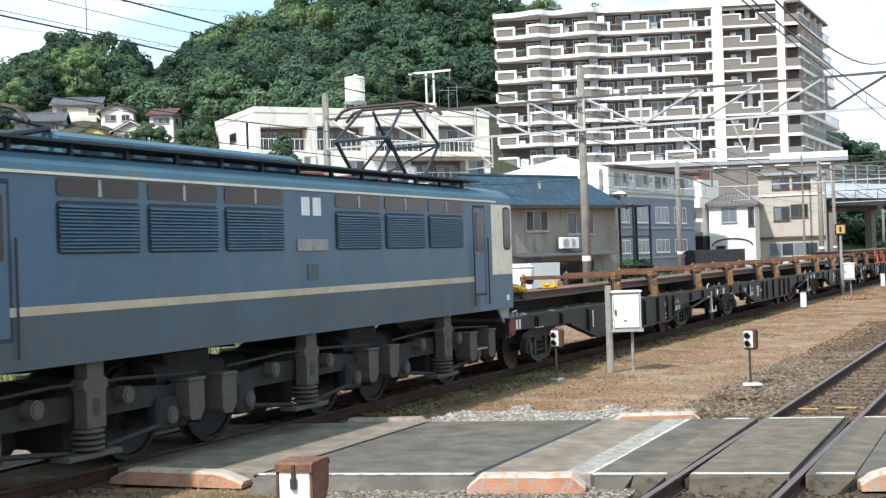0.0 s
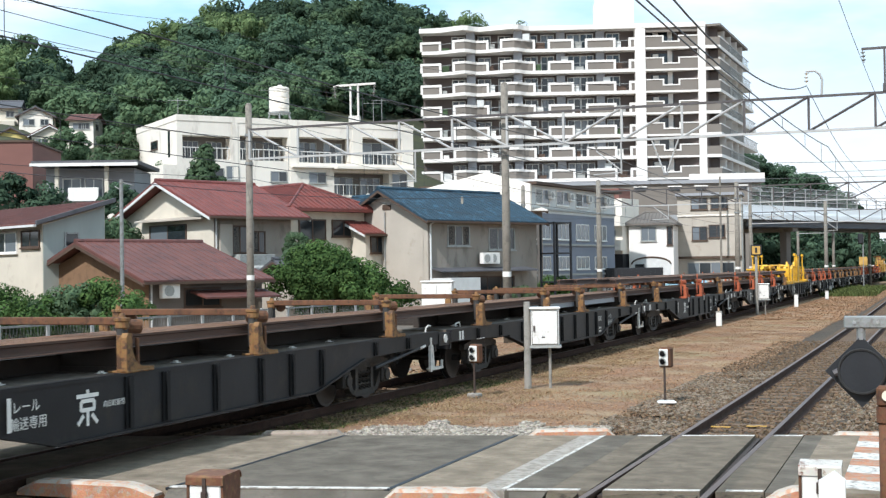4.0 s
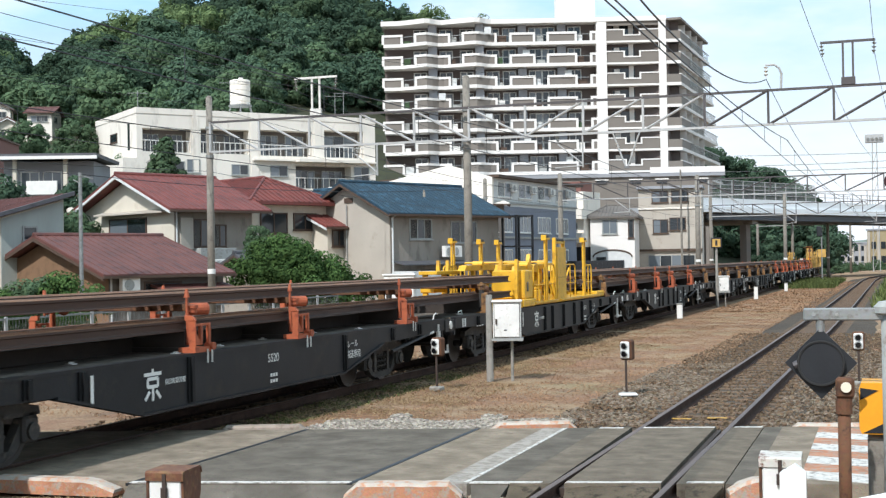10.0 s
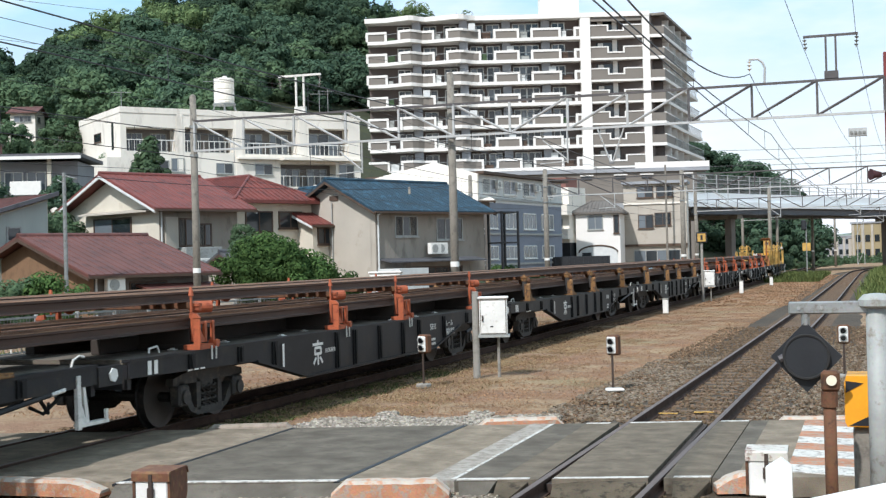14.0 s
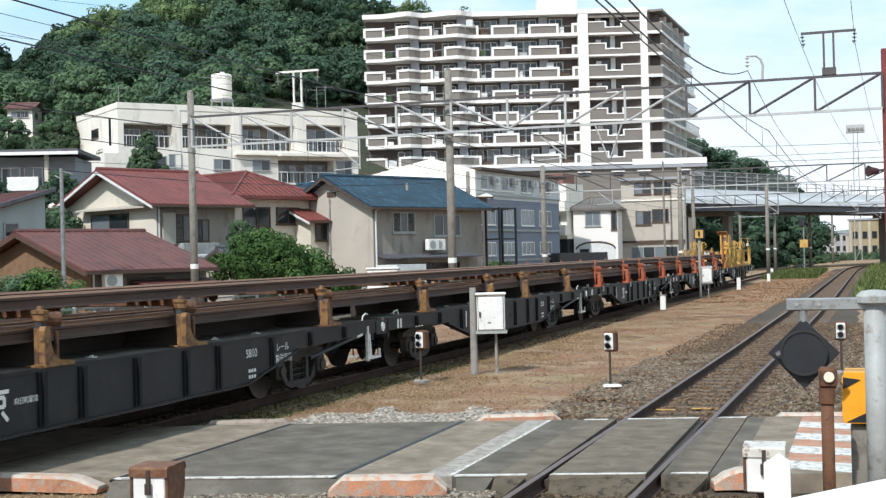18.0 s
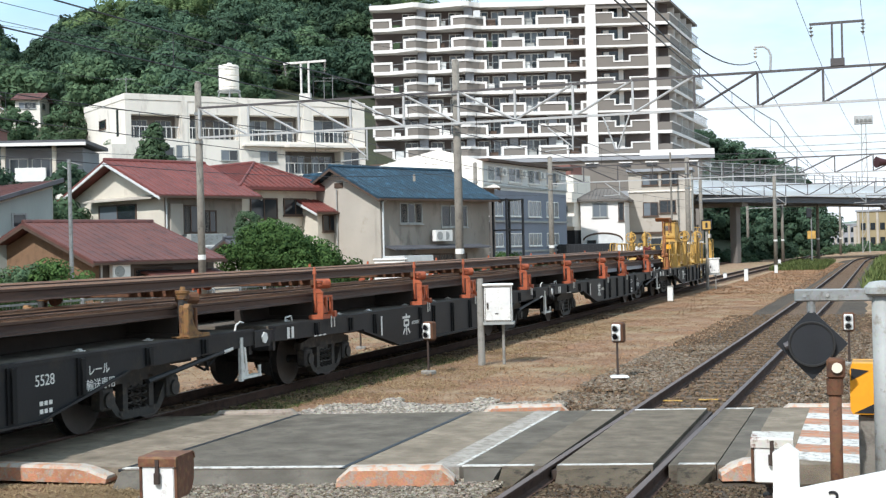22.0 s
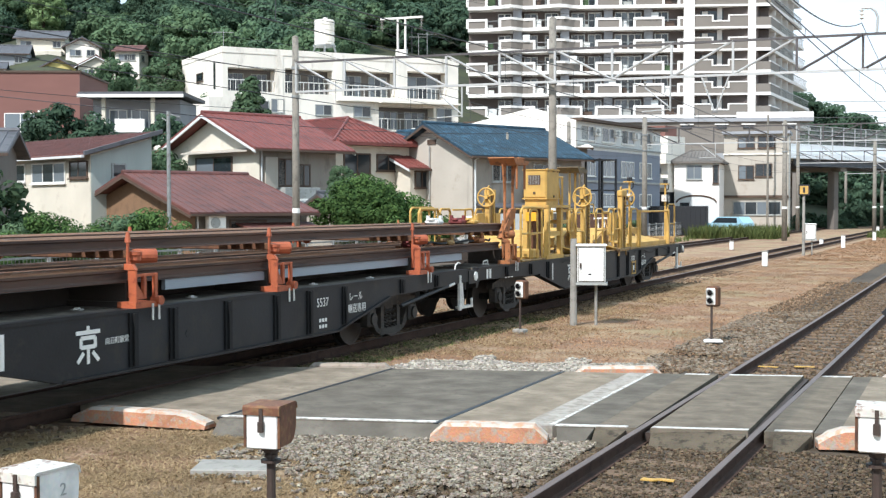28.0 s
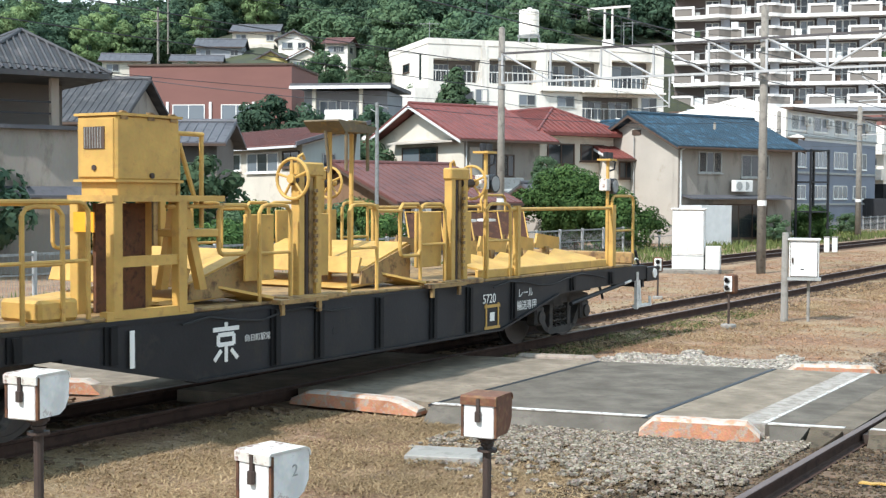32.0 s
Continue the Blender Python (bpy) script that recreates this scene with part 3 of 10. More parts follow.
LEAN = math.atan(0.02)


def near_x(y):
    return float(np.interp(y, [-12, 10, 30, 60, 100, 126, 140, 150, 165, 190], [-3.06, -2.70, -2.33, -1.9, -1.55, -1.3, -0.9, 0.1, 2.6, 8.0]))


def train_x(y):
    return -10.19 + 0.02 * (y - 15)


def back_x(y):
    return -16.6 + 0.02 * (y - 43)


def ground_mat():
    """Trodden earth: reddish dead grass, straw, bare grey soil and faint green in patches of several sizes."""
    m = bpy.data.materials.new("dry_ground")
    m.use_nodes = True
    n, l = m.node_tree.nodes, m.node_tree.links
    p, geo = n["Principled BSDF"], n.new("ShaderNodeNewGeometry")

    def patches(scale, lo, hi, detail=6.0):
        t, r = n.new("ShaderNodeTexNoise"), n.new("ShaderNodeMapRange")
        t.inputs["Scale"].default_value, t.inputs["Detail"].default_value, t.inputs["Roughness"].default_value = scale, detail, 0.62
        l.new(geo.outputs["Position"], t.inputs["Vector"])
        r.inputs["From Min"].default_value, r.inputs["From Max"].default_value = lo, hi
        l.new(t.outputs["Fac"], r.inputs["Value"])
        return r.outputs["Result"]

    out = None
    for col, fac in (((146, 116, 96), None), ((166, 144, 116), patches(0.55, 0.42, 0.62)), ((146, 134, 104), patches(0.23, 0.52, 0.66)),
                     ((132, 112, 96), patches(1.7, 0.54, 0.68)), ((176, 158, 132), patches(5.0, 0.58, 0.70)), ((112, 92, 74), patches(17.0, 0.54, 0.68, 3.0))):
        if out is None:
            c = n.new("ShaderNodeRGB")
            c.outputs[0].default_value = lin(*col)
            out = c.outputs[0]
            continue
        mx = n.new("ShaderNodeMix")
        mx.data_type = "RGBA"
        l.new(fac, mx.inputs["Factor"])
        l.new(out, mx.inputs["A"])
        mx.inputs["B"].default_value = lin(*col)
        out = mx.outputs["Result"]
    l.new(out, p.inputs["Base Color"])
    p.inputs["Roughness"].default_value, p.inputs["Specular IOR Level"].default_value = 0.97, 0.1
    bn = n.new("ShaderNodeBump")
    bn.inputs["Strength"].default_value, bn.inputs["Distance"].default_value = 0.8, 0.03
    l.new(patches(26.0, 0.2, 0.8, 5.0), bn.inputs["Height"])
    l.new(bn.outputs["Normal"], p.inputs["Normal"])
    return m


b = Mesh()
xs = [-900, -300, -80, -30] + [-24 + 1.0 * i for i in range(30)] + [12, 40, 200, 900]
ys = [-900, -200, -40] + [-4 + 1.0 * i for i in range(60)] + [60, 75, 95, 120, 160, 220, 320, 500, 1200]
k = len(xs)
b.add([(x, y, (-0.32 if abs(x - near_x(y)) < 1.7 and -12 < y < 130 else GZ - 0.03 + 0.05 * noise.noise((x * 0.5, y * 0.5, 3)) * (abs(x) < 25 and -5 < y < 60))) for y in ys for x in xs],
      [(j * k + i, j * k + i + 1, (j + 1) * k + i + 1, (j + 1) * k + i) for j in range(len(ys) - 1) for i in range(k - 1)])
solo("ground", b, ground_mat(), "dry brown grassy ground along the railway tracks", "ground", kind="structure", smooth=True)


def scatter_mesh(points, sizes, seed, squash=0.7):
    """Small angular stones as one mesh."""
    rng = np.random.default_rng(seed)
    c = np.array([(x, y, z) for z in (-1, 1) for y in (-1, 1) for x in (-1, 1)], float)
    n = len(points)
    v = c[None] * rng.uniform(0.45, 1.0, (n, 8, 3)) * sizes[:, None, None] * np.array([1, 1, squash])
    a = rng.uniform(0, 6.28, n)
    t = rng.uniform(-0.6, 0.6, n)
    ca, sa, ct, st = np.cos(a)[:, None], np.sin(a)[:, None], np.cos(t)[:, None], np.sin(t)[:, None]
    x, y, z = v[..., 0], v[..., 1], v[..., 2]
    x, z = x * ct - z * st, x * st + z * ct
    v = np.stack([x * ca - y * sa, x * sa + y * ca, z], -1) + points[:, None]
    f = np.array([(0, 2, 3, 1), (4, 5, 7, 6), (0, 1, 5, 4), (2, 6, 7, 3), (0, 4, 6, 2), (1, 3, 7, 5)])
    f = (f[None] + 8 * np.arange(n)[:, None, None]).reshape(-1, 4)
    me = bpy.data.meshes.new("stones")
    me.from_pydata(v.reshape(-1, 3).tolist(), [], f.tolist())
    me.update()
    return me


def stones(name, label, material, count, inside, box, seed, lo=0.015, hi=0.04, z=GZ):
    rng = np.random.default_rng(seed)
    p = np.stack([rng.uniform(box[0], box[1], count * 3), rng.uniform(box[2], box[3], count * 3)], 1)
    p = np.array([q for q in p if inside(q[0], q[1])])[:count]
    s = rng.uniform(lo, hi, len(p)) * rng.uniform(0.7, 1.3, len(p))
    top = np.array([z(q[0], q[1]) if callable(z) else z for q in p])
    me = scatter_mesh(np.c_[p, top + s * 0.25], s, seed)
    me.materials.append(material)
    return tagged(new(name, me), label, "gravel", kind="stuff")


def blades(name, label, material, count, inside, box, seed, height=0.12, z=GZ - 0.02, lean=0.6, width=0.006):
    rng = np.random.default_rng(seed)
    p = np.stack([rng.uniform(box[0], box[1], count * 3), rng.uniform(box[2], box[3], count * 3)], 1)
    d = np.array([noise.noise((q[0] * 1.3, q[1] * 1.3, seed)) for q in p])
    p = p[d > rng.uniform(-0.6, 0.35, len(d))]
    p = np.array([q for q in p if inside(q[0], q[1])])[:count]
    n = len(p)
    h = height * rng.uniform(0.35, 1.2, n)
    a, tilt = rng.uniform(0, 6.28, n), rng.uniform(0.1 if lean < 1 else 0.62 * lean, lean, n)
    side = np.stack([np.cos(a), np.sin(a), np.zeros(n)], 1) * width * rng.uniform(0.7, 1.6, n)[:, None]
    way = np.stack([-np.sin(a) * np.sin(tilt), np.cos(a) * np.sin(tilt), np.cos(tilt)], 1) * h[:, None]
    droop = np.stack([-np.sin(a), np.cos(a), -0.4 * np.ones(n)], 1) * (h * 0.45)[:, None]
    base = np.c_[p, np.full(n, z)]
    v = np.stack([base - side, base + side, base + way * 0.6 + side * 0.8, base + way * 0.6 - side * 0.8, base + way + droop * tilt[:, None]], 1).reshape(-1, 3)
    o = 5 * np.arange(n)
    f = [(i, i + 1, i + 2, i + 3) for i in o.tolist()] + [(i + 3, i + 2, i + 4) for i in o.tolist()]
    me = bpy.data.meshes.new(name)
    me.from_pydata(v.tolist(), [], f)
    me.materials.append(material)
    me.update()
    return tagged(new(name, me), label, "grass", kind="stuff")


# rails
RAIL = [(-0.073, -0.153), (-0.073, -0.143), (-0.02, -0.128), (-0.009, -0.115), (-0.009, -0.046), (-0.033, -0.034), (-0.033, -0.006), (-0.027, 0.0),
        (0.027, 0.0), (0.033, -0.006), (0.033, -0.034), (0.009, -0.046), (0.009, -0.115), (0.02, -0.128), (0.073, -0.143), (0.073, -0.153)]


def rail_strip(path, offset, scale=1.0, z=0.0):
    """A rail profile swept along x(y). The head's top takes the second material."""
    b = Mesh()
    k = len(RAIL)
    v = [(path(y) + offset + q[0] * scale, y, z + q[1] * scale) for y in path.ys for q in RAIL]
    b.v = v
    for j in range(len(path.ys) - 1):
        for i in range(k):
            b.f.append((j * k + i, (j + 1) * k + i, (j + 1) * k + (i + 1) % k, j * k + (i + 1) % k))
            b.m.append(1 if i in (6, 7, 8) else 0)
    return b


class Path:
    def __init__(self, fn, ys):
        self.fn, self.ys = fn, ys

    def __call__(self, y):
        return self.fn(y)


NEAR = Path(near_x, [-12, 0, 10, 20, 30, 45, 60, 80, 100, 115, 126, 133, 140, 145, 150, 157, 165, 177, 190])
TRAIN = Path(train_x, [-25, 0, 40, 90, 150, 260])
BACK = Path(back_x, [10, 60, 150, 260])
for path, label, first, last in ((NEAR, "single railway track with worn shiny rails", 2, 60), (TRAIN, "railway track under the work train", 3, 70), (BACK, "farther railway track by the fence", 25, 75)):
    tr = thing("railway_track", label, "railway track", kind="structure")
    for off in (-0.5665, 0.5665):
        part("rail", rail_strip(path, off), (M["rail_side"], M["rail_head"]), tr, "steel rail with a polished head")
    sl = Mesh().box(-1.0, 1.0, -0.12, 0.12, -0.02, 0.16, c=0.02).data("sleeper", M["sleeper"])
    y = first
    while y < last:
        if path is not NEAR or not 12.3 < y < 17.9:
            part("sleeper", sl, None, tr, at=pose(path(y), y, -0.315, 0, 0, random.uniform(-1, 1)))
        y += 0.62
    far = Mesh()
    while y < 170:
        far.box(path(y) - 1, path(y) + 1, y - 0.12, y + 0.12, -0.3, -0.155)
        y += 0.62
    tagged(part("sleepers_beyond", far, M["sleeper"], tr), kind="stuff")


def near_edge(x):
    return 12.35 + 0.23 * (x + 5.3)


def far_edge(x):
    return 16.85 + 0.25 * (x + 5.3)


b = Mesh()
ys = [-12, 4, 12, 20, 40, 60, 100, 126, 140, 150, 165, 190]
for y in ys:
    b.v += [(near_x(y) + o, y, z) for o, z in ((-2.4, -0.26), (-1.3, -0.165), (1.3, -0.165), (2.4, -0.26))]
for j in range(len(ys) - 1):
    b.f += [(j * 4 + i, j * 4 + i + 1, (j + 1) * 4 + i + 1, (j + 1) * 4 + i) for i in range(3)]
    b.m += [0] * 3
solo("ballast_bed", b, M["ballast_bed"], "brown stained stone ballast under the single track", "ballast", kind="structure")


def off_road(x, y):
    return not (near_edge(x) - 0.02 < y < far_edge(x) + 0.02)


def on_bed(x, y):
    return abs(x - near_x(y)) < 2.2 and off_road(x, y) and min(abs(x - near_x(y) - 0.5665), abs(x - near_x(y) + 0.5665)) > 0.06


stones("ballast_stones", "loose brown ballast stones between the rails", M["stone_dark"], 16000, lambda x, y: on_bed(x, y) and y < 12.9, (-5.2, -0.3, 6.0, 13.0), 3, 0.010, 0.022, -0.16)
stones("ballast_stones", "rust-brown ballast stones along the single track", M["stone_brown"], 9000, lambda x, y: on_bed(x, y) and y > 17, (-5, 0.3, 17.2, 42), 4, 0.014, 0.034, -0.16)
stones("gravel", "pale gravel spread before the crossing", M["stone"], 12500, lambda x, y: y < near_edge(x) - 0.02 and y > 10.0 + 0.5 * noise.noise((x * 2, y * 2, 0)) + 2.2 * noise.noise((x * 8, y * 8, 4)) + 0.4 * abs(x + 4.4), (-6.9, -3.6, 8.6, 12.6), 5, 0.009, 0.021)
stones("gravel", "pale gravel at the crossing's far edge", M["stone_pale"], 6000, lambda x, y: far_edge(x) + 0.3 < y < far_edge(x) + 2.0 + 0.9 * noise.noise((x * 1.6, y * 1.6, 0)), (-8.0, -4.4, 16, 20), 6, 0.016, 0.036, GZ + 0.012)
stones("gravel", "grey ballast heaped beside the rails", M["stone_ballast"], 5000, lambda x, y: y > 17.6 and -4.9 + 0.02 * (y - 17) < x < near_x(y) - 0.9 and noise.noise((x, y, 2)) > -0.25, (-5.2, -2.5, 17.5, 30), 7, 0.018, 0.036, -0.17)
stones("gravel", "grey ballast right of the single track", M["stone_ballast"], 4000, lambda x, y: y > 18 and near_x(y) + 0.8 < x < 0.9, (-2, 1, 18, 34), 8, 0.018, 0.036, -0.17)
stones("track_stones", "brown stones along the train's track", M["stone_brown"], 6000, lambda x, y: abs(x - train_x(y)) < 1.6 and off_road(x, y), (-12.5, -7, 4, 48), 9, 0.02, 0.04, -0.17)

blades("dry_grass", "dry straw-coloured grass before the crossing", M["straw"], 62000, lambda x, y: y < near_edge(x) - 0.05 and x < -4.9 - 0.35 * (12 - y) + 1.6 and x > train_x(y) + 0.75, (-11, -4.4, 4.5, 12), 11, 0.075, lean=1.5, width=0.0045)
blades("dry_grass", "dry reddish grass between the two tracks", M["straw_red"], 52000, lambda x, y: y > far_edge(x) + 0.15 and train_x(y) + 1.0 < x < near_x(y) - 1.6, (-9.5, -2.5, 17, 60), 12, 0.07, lean=1.5, width=0.007)
blades("dry_grass", "straw grass along the train's track", M["straw"], 22000, lambda x, y: y > far_edge(x) + 0.1 and train_x(y) + 0.7 < x < train_x(y) + 3.4 - 0.03 * (y - 17), (-9.6, -5.5, 16.5, 40), 13, 0.08, lean=1.45)
blades("weeds", "green weeds along the train's track", M["weed"], 4500, lambda x, y: abs(x - train_x(y) - 1.15) < 0.5 and y > 15.8 and off_road(x, y), (-9.9, -7.6, 15.8, 27), 14, 0.08, lean=1.1)
blades("weeds", "green weeds beside the far single track", M["weed"], 16000, lambda x, y: x > near_x(y) + 1.2 + 0.004 * (y - 20), (-1.0, 9, 60, 150), 15, 0.7, lean=0.9, width=0.03)
blades("weeds", "tall green weeds by the parked car", M["weed"], 5000, lambda x, y: True, (-19.5, -13.2, 93, 101.5), 27, 1.0, width=0.025)
blades("weeds", "green weeds where the tracks part", M["weed"], 6000, lambda x, y: True, (-7.5, -3.5, 100, 132), 19, 0.45, width=0.03)
blades("dry_grass", "dry grass behind the train's track", M["straw_red"], 18000, lambda x, y: x < train_x(y) - 1.0 and off_road(x, y), (-15, -10, 18, 60), 16, 0.10, lean=1.5, width=0.009)
blades("dry_grass", "short grass by the fence", M["weed"], 10000, lambda x, y: True, (-23, -18, 15, 90), 17, 0.35, width=0.015)

blades("dry_grass", "dry reddish grass farther along the tracks", M["straw_red"], 22000, lambda x, y: train_x(y) + 1.6 < x < near_x(y) - 1.2, (-9.5, -1.0, 58, 125), 21, 0.10, lean=1.45, width=0.025)

# crossing surface: bands along the rails, cut askew at both ends
crossing = thing("level_crossing", "worn level crossing of asphalt bands and concrete panels", "level crossing", kind="structure")


def band(name, x0, x1, material, label="", z=-0.012, deep=0.2, parent=crossing, n=None, f=None):
    e0, e1 = n or near_edge, f or far_edge
    return part(name, Mesh().prism([(x0, e0(x0)), (x1, e0(x1)), (x1, e1(x1)), (x0, e1(x0))], 2, z - deep, z), material, parent, label)


tx = train_x(14.3)
band("asphalt", -26, tx - 0.66, M["asphalt"], "pale worn asphalt", -0.02)
band("asphalt", tx - 0.49, tx + 0.49, M["asphalt"], "pale asphalt between the rails", -0.02)
band("asphalt", tx + 0.66, -7.62, M["asphalt"], "pale worn asphalt", -0.014, n=lambda x: 11.95)
band("asphalt", -7.58, -5.31, M["asphalt_dark"], "darker asphalt patch", -0.012)
band("asphalt", -5.27, -4.42, M["asphalt"], "pale worn asphalt", -0.014)
band("concrete_strip", -4.42, -4.10, M["old_paint"], "concrete strip under scuffed white paint", -0.011)
for i in range(9):
    y0 = near_edge(-4.12) + 0.1 + 0.49 * i
    w0, w1 = random.uniform(0.03, 0.055), random.uniform(0.02, 0.05)
    part("edge_line", Mesh().prism([(-4.105 - w0, y0), (-4.105, y0), (-4.105, y0 + random.uniform(0.36, 0.47)), (-4.105 - w1, y0 + 0.42)], 2, -0.02, -0.007), M["line_paint"], crossing, "broken white painted line")
band("asphalt", -4.10, -3.68, M["asphalt_dark"], "darker asphalt", -0.013)
band("crossing_panel", -3.67, -3.262, M["panel"], "concrete crossing panel", -0.008)
band("crossing_panel", -3.125, -2.175, M["panel"], "concrete crossing panel between the rails", -0.006)
band("crossing_panel", -2.022, -1.56, M["panel"], "concrete crossing panel", -0.008)
band("asphalt", -1.55, -1.32, M["asphalt_dark"], "darker asphalt", -0.013)
band("asphalt", -1.32, 6.0, M["asphalt"], "pale worn asphalt", -0.013)
for x0, x1 in ((-3.18, -3.125), (-2.175, -2.11)):
    band("flangeway", x0, x1, M["box_dark"], "rusty flangeway beside the rail", -0.055)
# joints and edge lines
for x in (-7.60, -5.29):
    band("joint", x - 0.03, x + 0.03, M["black"], "dark tar joint", -0.009, 0.03)
for x0, x1 in ((-7.6, -5.3), (-4.08, -3.36), (-3.12, -2.18), (-1.93, -1.57)):
    part("edge_line", Mesh().prism([(x0, near_edge(x0) + 0.02), (x1, near_edge(x1) + 0.02), (x1, near_edge(x1) + 0.10), (x0, near_edge(x0) + 0.10)], 2, -0.02, -0.002), M["line_paint"], crossing, "white edge line")
for x0, x1 in ((-3.67, -3.36), (-3.12, -2.18), (-1.93, -1.57)):
    part("edge_line", Mesh().prism([(x0, far_edge(x0) - 0.12), (x1, far_edge(x1) - 0.12), (x1, far_edge(x1) - 0.03), (x0, far_edge(x0) - 0.03)], 2, -0.02, -0.002), M["line_paint"], crossing, "white edge line")
# sloped concrete end of the middle panel
for x0, x1 in ((-3.67, -3.36), (-3.12, -2.18), (-1.93, -1.57)):
    y0 = near_edge((x0 + x1) / 2)
    ramp = Mesh()
    ramp.add([(x0, y0 + 0.02, -0.03), (x1, y0 + 0.02, -0.03), (x0, y0 - 0.05, -0.035), (x1, y0 - 0.05, -0.035), (x0 + 0.03, y0 - 0.36, -0.16), (x1 - 0.14, y0 - 0.36, -0.16), (x0, y0 + 0.02, -0.24), (x1, y0 + 0.02, -0.24), (x0 + 0.03, y0 - 0.36, -0.24), (x1 - 0.14, y0 - 0.36, -0.24)],
             [(0, 2, 3, 1), (2, 4, 5, 3), (4, 8, 9, 5), (0, 6, 8, 4, 2), (1, 3, 5, 9, 7), (6, 7, 9, 8), (0, 1, 7, 6)])
    part("panel_end", ramp, M["panel_end"], crossing, "dirty bevelled concrete panel end")
# asphalt running out to the gravel before the crossing
for x0, x1, out in ((-7.6, -5.2, 0.34), (-4.06, -3.68, 0.3)):
    part("apron", Mesh().add([(x0, near_edge(x0) + 0.01, -0.02), (x1, near_edge(x1) + 0.01, -0.02), (x1 - 0.05, near_edge(x1) - out, GZ - 0.02), (x0 + 0.1, near_edge(x0) - out, GZ - 0.02), (x0, near_edge(x0) + 0.01, GZ - 0.1), (x1, near_edge(x1) + 0.01, GZ - 0.1)],
                             [(0, 3, 2, 1), (3, 4, 5, 2), (0, 4, 3), (1, 2, 5)]), M["asphalt_dark"], crossing, "asphalt edge sloping into the gravel")
# striped no-stopping area
for i in range(4):
    y0 = 13.7 + 1.05 * i
    part("stripe", Mesh().prism([(-0.85, y0), (0.9, y0 - 0.35), (0.9, y0 + 0.2), (-0.85, y0 + 0.5)], 2, -0.03, -0.006), M["line_paint"], crossing, "peeling white road stripe")
    part("stripe", Mesh().prism([(-0.85, y0 + 0.5), (0.9, y0 + 0.2), (0.9, y0 + 0.68), (-0.85, y0 + 1.03)], 2, -0.03, -0.007), M["kerb"], crossing, "faded brown road stripe")
solo("slab", Mesh().box(-0.36, 0.36, -0.24, 0.24, -0.1, 0.0, c=0.01), M["concrete"], "grey concrete cover slab in the gravel", "cover slab", pose(-6.35, 10.1, GZ + 0.03, 0, 0, 20))


def kerb(x0, y0, x1, y1, h=0.15, w=0.26, slope0=0.25, slope1=0.3, paint="kerb", label="faded orange and white concrete kerb block"):
    L = math.hypot(x1 - x0, y1 - y0)
    th = thing("kerb_block", label, "kerb", pose(x0, y0, GZ, 0, 0, math.degrees(math.atan2(y1 - y0, x1 - x0))), group="kerb blocks of the crossing")
    H = h - GZ
    for nm, m in (("body", paint), ("top", "kerb_top" if paint == "kerb" else paint)):
        b = Mesh()
        n = max(4, int(L / 0.12))
        for i in range(n + 1):
            u = L * i / n
            f = min(1.0, 0.4 + 0.6 * u / slope0, 0.4 + 0.6 * (L - u) / slope1)
            z = H * f + 0.008 * noise.noise((x0 * 7 + u * 5, y0, 1.0))
            e = 0.012 * noise.noise((u * 6, x0, y0))
            if nm == "body":
                b.v += [(u, -w / 2, 0), (u, -w / 2 + 0.02 + e, z - 0.03), (u, w / 2 - 0.02 + e, z - 0.03), (u, w / 2, 0)]
            else:
                b.v += [(u, -w / 2 + 0.02 + e, z - 0.03), (u, -w / 2 + 0.05 + e, z), (u, w / 2 - 0.05 + e, z), (u, w / 2 - 0.02 + e, z - 0.03)]
        for i in range(n):
            b.f += [(i * 4 + j, i * 4 + j + 1, i * 4 + 5 + j, i * 4 + 4 + j) for j in range(3)] + [(i * 4 + 3, i * 4, i * 4 + 4, i * 4 + 7)]
        b.f += [(3, 2, 1, 0), (n * 4, n * 4 + 1, n * 4 + 2, n * 4 + 3)]
        b.f = [tuple(reversed(q_)) for q_ in b.f]
        b.m = [0] * len(b.f)
        part(nm, b, M[m], th, "" if nm == "body" else "whitish worn top")
    return th


kerb(-9.42, 11.75, -7.72, 11.82, 0.03)
kerb(-5.22, 12.08, -4.06, 12.36, 0.055, 0.28, 0.10, 0.03)
kerb(-5.22, 17.20, -4.08, 17.62, 0.03, 0.26, 0.1, 0.05)
kerb(-8.9, 16.12, -7.68, 16.52, 0.03, 0.24, 0.1, 0.12, "kerb_grey", "bare grey concrete kerb block")
kerb(-1.52, 13.15, -0.9, 13.35, 0.06, 0.26, 0.2, 0.05)
kerb(-1.25, 18.0, 0.2, 18.2, 0.02, 0.26, 0.1, 0.05)
kerb(-13.3, 10.35, -11.75, 11.0, 0.03, 0.26, 0.2, 0.2)
# small painted marks on the ballast
for x, y, a in ((-2.62, 11.0, 8), (-2.9, 19.4, 0), (-2.4, 19.6, 10)):
    solo("paint_mark", Mesh().prism([(-0.15, -0.03), (-0.04, -0.05), (0.02, -0.01), (0.14, -0.04), (0.15, 0.02), (0.05, 0.05), (-0.05, 0.02), (-0.13, 0.05)], 2, 0, 0.012), M["yellow_old"], "yellow painted mark on the ballast stones", "paint mark", pose(x, y, -0.135, 0, 0, a))


# ---- town ----
def turned(x, y, z, head):
    """A pose whose own y axis points head degrees clockwise from north (y)."""
    return pose(x, y, z, 0, 0, -head)


